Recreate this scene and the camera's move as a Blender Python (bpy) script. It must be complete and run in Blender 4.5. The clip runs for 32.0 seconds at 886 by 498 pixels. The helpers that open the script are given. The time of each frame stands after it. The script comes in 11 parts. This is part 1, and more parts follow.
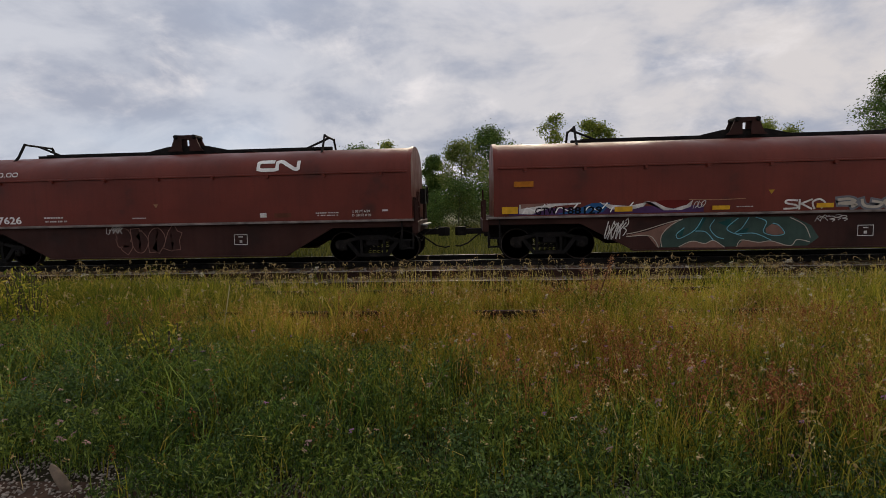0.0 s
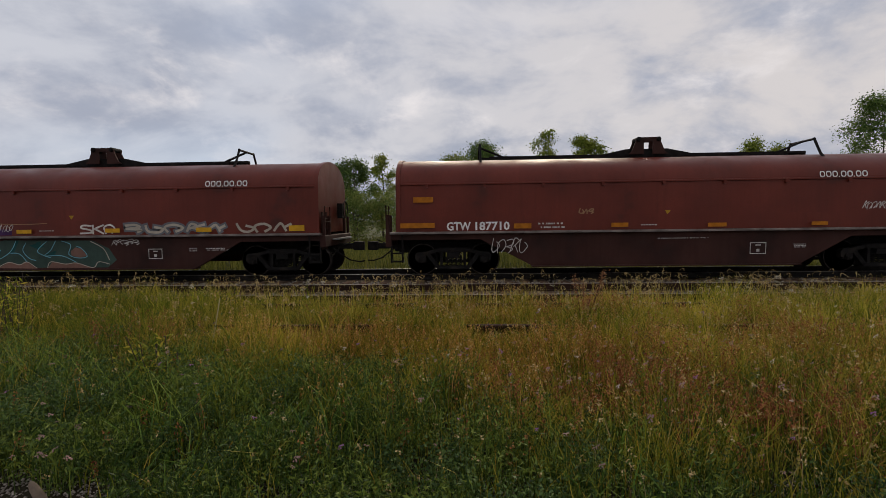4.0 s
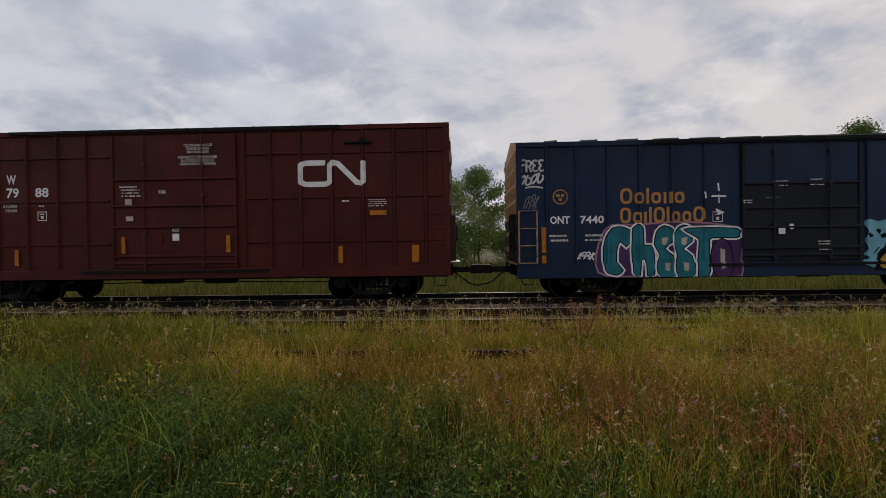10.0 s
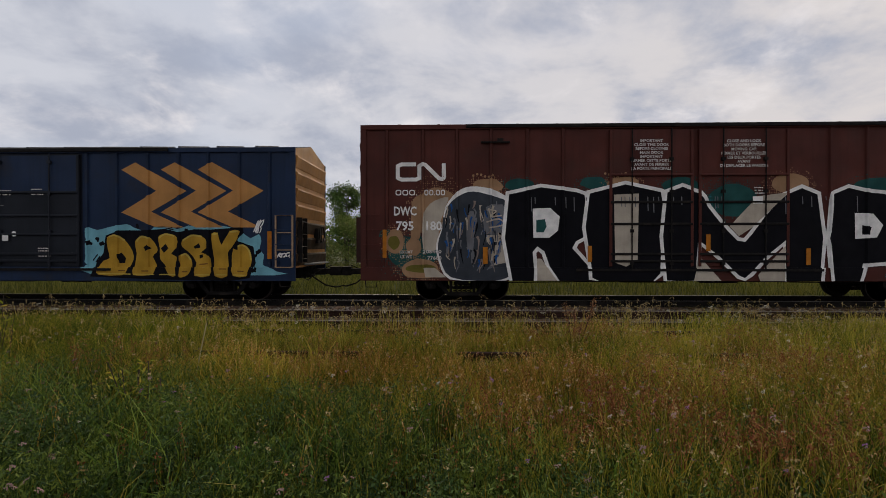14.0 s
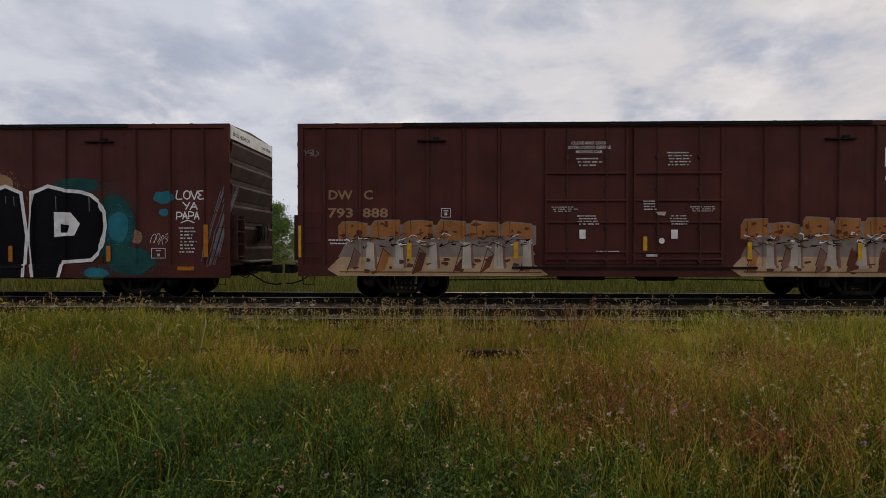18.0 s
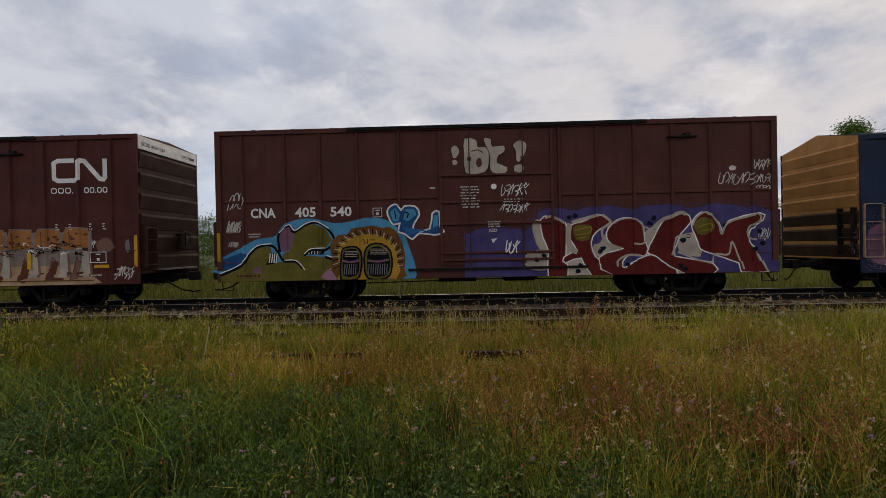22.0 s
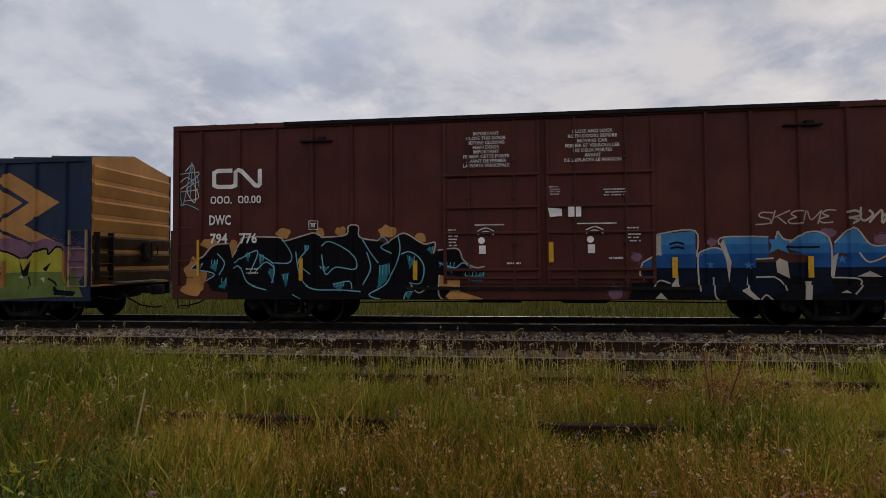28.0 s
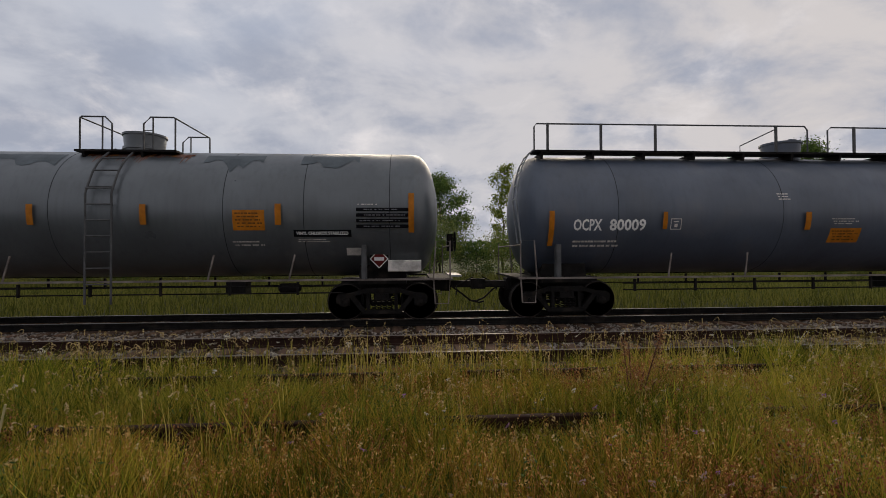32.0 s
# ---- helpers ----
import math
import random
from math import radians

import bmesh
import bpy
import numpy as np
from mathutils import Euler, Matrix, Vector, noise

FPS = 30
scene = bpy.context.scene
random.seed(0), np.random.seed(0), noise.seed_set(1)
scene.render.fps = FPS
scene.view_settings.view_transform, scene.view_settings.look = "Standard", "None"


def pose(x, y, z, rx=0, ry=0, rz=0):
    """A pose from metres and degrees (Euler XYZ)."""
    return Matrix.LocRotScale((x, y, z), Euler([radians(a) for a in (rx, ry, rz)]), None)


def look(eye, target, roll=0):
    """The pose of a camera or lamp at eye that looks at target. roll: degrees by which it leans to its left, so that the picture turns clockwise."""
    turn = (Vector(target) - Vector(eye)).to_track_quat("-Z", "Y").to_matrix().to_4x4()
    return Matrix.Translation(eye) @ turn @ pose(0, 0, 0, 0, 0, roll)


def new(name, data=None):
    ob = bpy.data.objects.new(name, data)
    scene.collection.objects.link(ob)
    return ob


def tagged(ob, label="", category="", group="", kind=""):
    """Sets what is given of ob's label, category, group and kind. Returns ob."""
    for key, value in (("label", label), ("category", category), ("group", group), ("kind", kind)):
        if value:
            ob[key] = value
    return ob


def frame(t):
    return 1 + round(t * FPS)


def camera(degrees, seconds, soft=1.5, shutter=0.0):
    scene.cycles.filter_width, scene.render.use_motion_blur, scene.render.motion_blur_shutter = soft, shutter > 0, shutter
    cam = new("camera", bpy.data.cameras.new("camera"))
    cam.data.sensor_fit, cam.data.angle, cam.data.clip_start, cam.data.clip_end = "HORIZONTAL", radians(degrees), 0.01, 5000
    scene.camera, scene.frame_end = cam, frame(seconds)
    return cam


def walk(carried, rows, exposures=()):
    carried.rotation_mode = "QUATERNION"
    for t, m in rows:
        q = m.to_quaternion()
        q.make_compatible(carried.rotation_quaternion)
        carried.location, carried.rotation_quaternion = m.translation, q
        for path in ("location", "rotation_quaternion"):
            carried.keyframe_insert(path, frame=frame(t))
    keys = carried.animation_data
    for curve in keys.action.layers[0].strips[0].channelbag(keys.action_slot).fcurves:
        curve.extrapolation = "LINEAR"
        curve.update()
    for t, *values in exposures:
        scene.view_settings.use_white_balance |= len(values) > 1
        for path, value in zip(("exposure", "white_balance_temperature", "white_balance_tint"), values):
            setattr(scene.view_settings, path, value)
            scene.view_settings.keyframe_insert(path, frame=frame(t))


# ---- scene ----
# ---- camera ----
cam = camera(2 * math.degrees(math.atan(784 / 800)), 32.0, soft=0.75)
walk(cam, [
    (0, pose(0.00, 0.00, 1.62, 84.61, 1.24, 3.40)),
    (0.5, pose(0.00, 0.00, 1.62, 84.09, 0.92, 3.29)),
    (1, pose(0.00, 0.00, 1.62, 84.08, 0.72, 3.10)),
    (1.5, pose(0.00, 0.00, 1.62, 84.36, 0.62, 3.10)),
    (2, pose(0.00, 0.00, 1.62, 84.75, 0.83, 3.00)),
    (2.5, pose(0.00, 0.00, 1.62, 85.17, 0.82, 2.87)),
    (3, pose(0.00, 0.00, 1.62, 85.53, 0.85, 2.69)),
    (3.5, pose(0.00, 0.00, 1.62, 85.95, 0.69, 2.61)),
    (5.5, pose(0.00, 0.00, 1.62, 87.20, 0.90, 2.25)),
    (6, pose(0.00, 0.00, 1.62, 87.43, 0.93, 2.35)),
    (6.5, pose(0.00, 0.00, 1.62, 87.59, 0.81, 2.32)),
    (7, pose(0.00, 0.00, 1.62, 87.92, 0.75, 2.28)),
    (7.5, pose(0.00, 0.00, 1.62, 88.26, 0.67, 2.30)),
    (8, pose(0.00, 0.00, 1.62, 88.57, 0.66, 2.30)),
    (8.5, pose(0.00, 0.00, 1.62, 88.81, 0.74, 2.27)),
    (9, pose(0.00, 0.00, 1.62, 89.00, 0.65, 2.20)),
    (9.5, pose(0.00, 0.00, 1.62, 89.19, 0.73, 2.09)),
    (10, pose(0.00, 0.00, 1.62, 89.43, 0.82, 2.01)),
    (10.5, pose(0.00, 0.00, 1.62, 89.60, 0.77, 1.98)),
    (11, pose(0.00, 0.00, 1.62, 89.79, 0.68, 1.92)),
    (11.5, pose(0.00, 0.00, 1.62, 89.85, 0.68, 1.86)),
    (12, pose(0.00, 0.00, 1.62, 89.79, 0.57, 1.69)),
    (12.5, pose(0.00, 0.00, 1.62, 89.66, 0.35, 1.52)),
    (13, pose(0.00, 0.00, 1.62, 89.53, 0.09, 1.57)),
    (13.5, pose(0.00, 0.00, 1.62, 89.54, -0.03, 1.57)),
    (14, pose(0.00, 0.00, 1.62, 89.65, 0.01, 1.46)),
    (14.5, pose(0.00, 0.00, 1.62, 89.78, 0.20, 1.27)),
    (16.5, pose(0.00, 0.00, 1.62, 89.61, 0.14, 1.38)),
    (17, pose(0.00, 0.00, 1.62, 89.53, 0.09, 1.39)),
    (17.5, pose(0.00, 0.00, 1.62, 89.42, 0.05, 1.38)),
    (18, pose(0.00, 0.00, 1.62, 89.36, -0.03, 1.43)),
    (18.5, pose(0.00, 0.00, 1.62, 89.27, -0.02, 1.39)),
    (19, pose(0.00, 0.00, 1.62, 89.25, -0.05, 1.45)),
    (19.5, pose(0.00, 0.00, 1.62, 89.20, -0.10, 1.59)),
    (20, pose(0.00, 0.00, 1.62, 89.55, 0.33, 1.82)),
    (20.5, pose(0.00, 0.00, 1.62, 89.35, 0.79, 1.85)),
    (21, pose(0.00, 0.00, 1.62, 89.62, 1.10, 1.82)),
    (21.5, pose(0.00, 0.00, 1.62, 89.64, 1.05, 1.61)),
    (22, pose(0.00, 0.00, 1.62, 89.59, 1.21, 1.57)),
    (22.5, pose(0.00, 0.00, 1.62, 89.18, 2.61, 1.79)),
    (23, pose(0.00, 0.00, 1.62, 88.66, 3.39, 1.91)),
    (23.5, pose(0.00, 0.00, 1.62, 88.00, 3.26, 1.97)),
    (24, pose(0.00, 0.00, 1.62, 87.87, 2.91, 1.91)),
    (24.5, pose(0.00, 0.00, 1.62, 87.57, 2.44, 1.97)),
    (25, pose(0.00, 0.00, 1.62, 87.56, 2.35, 2.07)),
    (25.5, pose(-0.07, 0.20, 1.62, 87.72, 2.11, 1.60)),
    (26.5, pose(-0.12, 1.00, 1.64, 89.6, 1.1, 4.4)),
    (27.5, pose(-0.26, 1.65, 1.63, 91.28, 0.05, 5.87)),
    (28, pose(-0.37, 1.88, 1.65, 91.35, 0.41, 5.56)),
    (28.2, pose(-0.38, 1.93, 1.64, 91.25, 1.05, 3.65)),
    (28.4, pose(-0.40, 1.98, 1.62, 91.05, 1.70, 0.15)),
    (28.5, pose(-0.41, 2.00, 1.61, 90.97, 1.81, -1.36)),
    (28.6, pose(-0.41, 2.01, 1.61, 90.85, 1.55, -2.20)),
    (28.8, pose(-0.40, 2.02, 1.61, 90.55, 0.50, -3.20)),
    (29, pose(-0.39, 2.03, 1.61, 90.33, -0.01, -3.68)),
    (29.5, pose(-0.39, 2.01, 1.62, 90.33, 0.07, -3.79)),
    (30, pose(-0.39, 2.00, 1.62, 90.30, 0.30, -3.80)),
    (30.5, pose(-0.39, 2.00, 1.62, 90.26, 0.44, -3.76)),
    (31, pose(-0.38, 2.01, 1.62, 90.15, 0.37, -3.75)),
    (31.5, pose(-0.38, 2.02, 1.62, 90.37, 0.39, -3.74)),
    (32, pose(-0.39, 2.04, 1.61, 90.79, 0.32, -3.70)),
], [(0, 0.0, 6640, 13), (6, -0.03, 6640, 13), (14, 0.03, 6640, 13), (18, 0.04, 6640, 13), (22, 0.04, 6640, 13), (24, 0.14, 6640, 13), (25, 0.10, 6640, 13), (28, -0.05, 6640, 13), (32, -0.10, 6640, 13)])

# ---- sky and sun ----
SUN_ELEVATION, SUN_ROTATION = radians(28), radians(6)


def make_world():
    """An overcast evening sky: broken grey cloud over a Nishita sky."""
    w = bpy.data.worlds.new("sky")
    scene.world = w
    w.use_nodes = True
    nt = w.node_tree
    nt.nodes.clear()
    N = nt.nodes.new
    L = nt.links.new
    out, bg = N("ShaderNodeOutputWorld"), N("ShaderNodeBackground")
    sky = N("ShaderNodeTexSky")
    sky.sky_type, sky.sun_disc = "NISHITA", False
    sky.sun_elevation, sky.sun_rotation = SUN_ELEVATION, SUN_ROTATION
    dim = N("ShaderNodeMix")
    dim.data_type, dim.blend_type = "RGBA", "MULTIPLY"
    dim.inputs[0].default_value = 1.0
    dim.inputs[7].default_value = (0.10, 0.10, 0.10, 1)
    L(sky.outputs[0], dim.inputs[6])
    tc = N("ShaderNodeTexCoord")
    sep = N("ShaderNodeSeparateXYZ")
    L(tc.outputs["Generated"], sep.inputs[0])
    up = N("ShaderNodeMath")
    up.operation = "MAXIMUM"
    L(sep.outputs[2], up.inputs[0])
    up.inputs[1].default_value = 0.0
    add = N("ShaderNodeMath")
    L(up.outputs[0], add.inputs[0])
    add.inputs[1].default_value = 0.42
    dx, dy = N("ShaderNodeMath"), N("ShaderNodeMath")
    for d, k in ((dx, 0), (dy, 1)):
        d.operation = "DIVIDE"
        L(sep.outputs[k], d.inputs[0])
        L(add.outputs[0], d.inputs[1])
    com = N("ShaderNodeCombineXYZ")
    L(dx.outputs[0], com.inputs[0])
    L(dy.outputs[0], com.inputs[1])

    def cloud(scale, detail, rough, lo, hi, shift, squash=1.0):
        m = N("ShaderNodeMapping")
        m.inputs["Location"].default_value = shift
        m.inputs["Scale"].default_value = (1.0, squash, 1.0)
        L(com.outputs[0], m.inputs[0])
        n = N("ShaderNodeTexNoise")
        n.inputs["Scale"].default_value, n.inputs["Detail"].default_value = scale, detail
        n.inputs["Roughness"].default_value, n.inputs["Distortion"].default_value = rough, 0.25
        L(m.outputs[0], n.inputs[0])
        r = N("ShaderNodeMapRange")
        r.interpolation_type = "SMOOTHSTEP"
        r.inputs[1].default_value, r.inputs[2].default_value = lo, hi
        L(n.outputs[0], r.inputs[0])
        return r.outputs[0]

    cover = cloud(0.55, 4, 0.5, 0.24, 0.46, (3.1, 0.7, 0))
    shade = cloud(2.6, 8, 0.58, 0.40, 0.66, (0.4, 2.3, 0), 1.2)
    bright = cloud(3.4, 7, 0.60, 0.50, 0.82, (7.7, 1.2, 0), 1.1)
    # cloud colour: grey undersides to pale tops, warmer towards the sun
    warm = N("ShaderNodeMapRange")
    warm.inputs[1].default_value, warm.inputs[2].default_value = -0.5, 0.75
    L(sep.outputs[0], warm.inputs[0])
    pale = N("ShaderNodeMix")
    pale.data_type = "RGBA"
    pale.inputs[6].default_value = (0.60, 0.635, 0.70, 1)
    pale.inputs[7].default_value = (0.70, 0.675, 0.665, 1)
    L(warm.outputs[0], pale.inputs[0])
    grey = N("ShaderNodeMix")
    grey.data_type = "RGBA"
    L(shade, grey.inputs[0])
    L(pale.outputs[2], grey.inputs[6])
    grey.inputs[7].default_value = (0.385, 0.43, 0.525, 1)
    lit = N("ShaderNodeMix")
    lit.data_type = "RGBA"
    L(bright, lit.inputs[0])
    L(grey.outputs[2], lit.inputs[6])
    lit.inputs[7].default_value = (0.88, 0.86, 0.86, 1)
    blue = N("ShaderNodeMix")
    blue.data_type = "RGBA"
    blue.inputs[0].default_value = 0.75
    blue.inputs[7].default_value = (0.46, 0.57, 0.74, 1)
    L(dim.outputs[2], blue.inputs[6])
    allc = N("ShaderNodeMix")
    allc.data_type = "RGBA"
    L(cover, allc.inputs[0])
    L(blue.outputs[2], allc.inputs[6])
    L(lit.outputs[2], allc.inputs[7])
    # unseen sky opposite the sun, raised slightly to light the cars' near sides
    dot = N("ShaderNodeVectorMath")
    dot.operation = "DOT_PRODUCT"
    L(tc.outputs["Generated"], dot.inputs[0])
    dot.inputs[1].default_value = (math.sin(SUN_ROTATION) * 0.9, math.cos(SUN_ROTATION) * 0.9, 0.42)
    fall = N("ShaderNodeMapRange")
    fall.inputs[1].default_value, fall.inputs[2].default_value = -1.0, 0.75
    fall.inputs[3].default_value, fall.inputs[4].default_value = 1.08, 0.97
    L(dot.outputs["Value"], fall.inputs[0])
    glow = N("ShaderNodeVectorMath")
    glow.operation = "SCALE"
    L(allc.outputs[2], glow.inputs[0])
    L(fall.outputs[0], glow.inputs["Scale"])
    L(glow.outputs[0], bg.inputs[0])
    bg.inputs[1].default_value = 1.0
    L(bg.outputs[0], out.inputs[0])


make_world()
sun = new("sun", bpy.data.lights.new("sun", "SUN"))
sun.data.energy, sun.data.angle, sun.data.color = 1.6, radians(32), (1.0, 0.86, 0.64)
_d = Vector((math.sin(SUN_ROTATION) * math.cos(SUN_ELEVATION), math.cos(SUN_ROTATION) * math.cos(SUN_ELEVATION), math.sin(SUN_ELEVATION)))
sun.matrix_world = look(_d * 50, (0, 0, 0))

# ---- materials ----
def mat(name, base, rough=0.6, metal=0.0, var=0.25, scale=3.0, fine=60.0, dark=None, bump=0.15, streak=0.0, island=0.0, rand=0.0, spec=0.14, dirt=None, dirt_scale=1.2, dirt_cut=(0.55, 0.75), stretch=(1, 1, 1)):
    """A worn surface: base colour, broad blotches, fine grain, vertical streaks, dirt patches and a light relief."""
    m = bpy.data.materials.new(name)
    m.use_nodes = True
    nt = m.node_tree
    N, L = nt.nodes.new, nt.links.new
    b = nt.nodes["Principled BSDF"]
    b.inputs["Metallic"].default_value = metal
    b.inputs["Specular IOR Level"].default_value = spec
    tc = N("ShaderNodeTexCoord")
    mp = N("ShaderNodeMapping")
    mp.inputs["Scale"].default_value = stretch
    L(tc.outputs["Object"], mp.inputs[0])

    def noise_tex(sc, det=4, vec=None):
        n = N("ShaderNodeTexNoise")
        n.inputs["Scale"].default_value, n.inputs["Detail"].default_value = sc, det
        L((vec or mp).outputs[0], n.inputs[0])
        return n.outputs[0]

    def mix(fac, a, c, blend="MIX"):
        x = N("ShaderNodeMix")
        x.data_type, x.blend_type = "RGBA", blend
        for sock, v in ((x.inputs[0], fac), (x.inputs[6], a), (x.inputs[7], c)):
            if isinstance(v, (float, int)):
                sock.default_value = v
            elif isinstance(v, tuple):
                sock.default_value = (*v, 1) if len(v) == 3 else v
            else:
                L(v, sock)
        return x.outputs[2]

    def ramp(v, lo, hi, to0=0.0, to1=1.0):
        r = N("ShaderNodeMapRange")
        r.inputs[1].default_value, r.inputs[2].default_value = lo, hi
        r.inputs[3].default_value, r.inputs[4].default_value = to0, to1
        L(v, r.inputs[0])
        return r.outputs[0]

    dk = dark or tuple(c * (1 - var * 1.6) for c in base)
    col = mix(ramp(noise_tex(scale), 0.3, 0.7), base, dk)
    col = mix(ramp(noise_tex(fine, 3), 0.35, 0.75, 0, var), col, tuple(c * 0.45 for c in base))
    if streak:
        ms = N("ShaderNodeMapping")
        ms.inputs["Scale"].default_value = (9.0, 9.0, 0.35)
        L(tc.outputs["Object"], ms.inputs[0])
        col = mix(ramp(noise_tex(1.0, 5, ms), 0.48, 0.78, 0, streak), col, tuple(c * 0.35 for c in base))
    if dirt:
        col = mix(ramp(noise_tex(dirt_scale, 6), *dirt_cut, 0, 0.85), col, dirt)
    if island:
        gi = N("ShaderNodeNewGeometry")
        col = mix(ramp(gi.outputs["Random Per Island"], 0, 1, 0, island), col, tuple(c * 0.3 for c in base))
    if rand:
        oi = N("ShaderNodeObjectInfo")
        col = mix(ramp(oi.outputs["Random"], 0, 1, 0, rand), col, tuple(c * 0.4 for c in base))
    L(col, b.inputs["Base Color"])
    L(ramp(noise_tex(scale * 2.3), 0.25, 0.75, max(0.05, rough - 0.14), min(1.0, rough + 0.14)), b.inputs["Roughness"])
    if bump:
        bp = N("ShaderNodeBump")
        bp.inputs["Strength"].default_value, bp.inputs["Distance"].default_value = bump, 0.01
        L(noise_tex(fine * 0.6, 5), bp.inputs["Height"])
        L(bp.outputs[0], b.inputs["Normal"])
    return m


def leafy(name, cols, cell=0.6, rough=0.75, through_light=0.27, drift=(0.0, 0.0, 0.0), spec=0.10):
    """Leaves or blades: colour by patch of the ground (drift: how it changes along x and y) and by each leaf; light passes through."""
    m = bpy.data.materials.new(name)
    m.use_nodes = True
    nt = m.node_tree
    N, L = nt.nodes.new, nt.links.new
    b = nt.nodes["Principled BSDF"]
    b.inputs["Roughness"].default_value, b.inputs["Specular IOR Level"].default_value = rough, spec
    tc, n = N("ShaderNodeTexCoord"), N("ShaderNodeTexNoise")
    n.inputs["Scale"].default_value, n.inputs["Detail"].default_value = cell, 3
    L(tc.outputs["Object"], n.inputs[0])
    gi = N("ShaderNodeNewGeometry")
    s1, s2 = N("ShaderNodeMath"), N("ShaderNodeMath")
    s1.operation = "MULTIPLY_ADD"
    L(gi.outputs["Random Per Island"], s1.inputs[0])
    s1.inputs[1].default_value, s1.inputs[2].default_value = 1.1, -0.64
    s2.operation = "MULTIPLY_ADD"
    L(n.outputs[0], s2.inputs[0])
    s2.inputs[1].default_value = 1.6
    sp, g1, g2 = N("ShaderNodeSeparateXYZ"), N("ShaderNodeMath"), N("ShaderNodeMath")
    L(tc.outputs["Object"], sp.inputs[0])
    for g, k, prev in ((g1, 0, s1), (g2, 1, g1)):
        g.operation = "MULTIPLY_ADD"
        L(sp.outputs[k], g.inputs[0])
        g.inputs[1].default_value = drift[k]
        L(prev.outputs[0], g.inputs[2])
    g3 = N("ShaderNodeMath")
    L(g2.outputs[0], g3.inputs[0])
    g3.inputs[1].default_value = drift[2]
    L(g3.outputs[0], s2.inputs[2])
    r = N("ShaderNodeValToRGB")
    r.color_ramp.elements[0].position, r.color_ramp.elements[-1].position = 0.25, 1.0
    for i, c in enumerate(cols):
        p = 0.35 + 0.65 * i / max(1, len(cols) - 1)
        e = r.color_ramp.elements[0] if i == 0 else (r.color_ramp.elements[-1] if i == len(cols) - 1 else r.color_ramp.elements.new(p))
        e.position = p
        e.color = (*c, 1)
    L(s2.outputs[0], r.inputs[0])
    L(r.outputs[0], b.inputs["Base Color"])
    tr = N("ShaderNodeBsdfTranslucent")
    L(r.outputs[0], tr.inputs[0])
    mx = N("ShaderNodeMixShader")
    mx.inputs[0].default_value = through_light
    L(b.outputs[0], mx.inputs[1])
    L(tr.outputs[0], mx.inputs[2])
    L(mx.outputs[0], nt.nodes["Material Output"].inputs[0])
    return m


OXIDE = mat("oxide_red_paint", (0.096, 0.0258, 0.0187), 0.6, var=0.28, scale=0.9, fine=45, streak=0.35, dirt=(0.050, 0.022, 0.016), dirt_cut=(0.56, 0.8), bump=0.08)
FADED_OXIDE = mat("faded_brown_oxide_paint", (0.098, 0.033, 0.024), 0.6, var=0.25, scale=0.9, fine=45, streak=0.35, dirt=(0.085, 0.040, 0.030), dirt_cut=(0.56, 0.8), bump=0.08)
OXIDE_DARK = mat("dark_oxide_red_paint", (0.084, 0.0145, 0.0095), 0.55, var=0.3, scale=0.8, fine=45, streak=0.4, dirt=(0.038, 0.014, 0.011), bump=0.08)
COIL_RED = mat("coil_car_red_paint", (0.158, 0.029, 0.017), 0.42, var=0.25, scale=0.7, fine=40, streak=0.25, dirt=(0.045, 0.019, 0.014), dirt_scale=0.7, dirt_cut=(0.6, 0.72), bump=0.06, spec=0.2)
# Grimy brown, with the shade under the deck ledge mixed into the colour.
COIL_SILL = mat("grimy_shaded_girder_paint", (0.062, 0.024, 0.018), 0.7, var=0.35, scale=0.9, fine=40, streak=0.35, dirt=(0.024, 0.014, 0.011), dirt_scale=0.9, bump=0.08)
RAIL_GREY = mat("dull_grey_handrail_paint", (0.11, 0.11, 0.11), 0.6, var=0.3, scale=5, fine=50)
BLUE = mat("dark_blue_paint", (0.012, 0.027, 0.066), 0.5, var=0.25, scale=0.8, fine=40, streak=0.45, dirt=(0.02, 0.02, 0.024), bump=0.06)
GOLD = mat("ochre_yellow_paint", (0.52, 0.25, 0.075), 0.55, var=0.2, scale=1.5, fine=40, streak=0.25, bump=0.05)
TANK = mat("black_grey_tank_paint", (0.080, 0.092, 0.099), 0.40, var=0.25, scale=0.7, fine=40, streak=0.5, dirt=(0.15, 0.15, 0.145), dirt_scale=0.8, dirt_cut=(0.58, 0.8), bump=0.05, spec=1.0)
TANK2 = mat("blue_black_tank_paint", (0.056, 0.073, 0.106), 0.50, var=0.25, scale=0.6, fine=40, streak=0.4, dirt=(0.09, 0.09, 0.10), dirt_scale=0.8, bump=0.05, spec=0.9)
SEAM = mat("grimy_weld", (0.040, 0.046, 0.050), 0.6, var=0.3, scale=3, fine=40)
RIM = mat("worn_wheel_rim", (0.075, 0.062, 0.055), 0.5, 0.5, var=0.3, scale=8, fine=60)
UNDER = mat("grimy_running_gear_steel", (0.013, 0.011, 0.010), 0.75, var=0.4, scale=5, fine=60, dirt=(0.030, 0.023, 0.018), dirt_scale=3)
WHEEL = mat("wheel_steel", (0.022, 0.018, 0.016), 0.65, 0.3, var=0.4, scale=6, fine=50)
TREAD = mat("worn_bright_steel", (0.30, 0.285, 0.27), 0.42, 0.8, var=0.15, scale=8, fine=60)
RUSTY = mat("rusty_rail_steel", (0.046, 0.021, 0.014), 0.8, var=0.35, scale=4, fine=50)
TIE = mat("weathered_timber", (0.23, 0.140, 0.092), 0.9, var=0.4, scale=2.0, fine=40, rand=0.6, bump=0.5, stretch=(6, 1, 6))
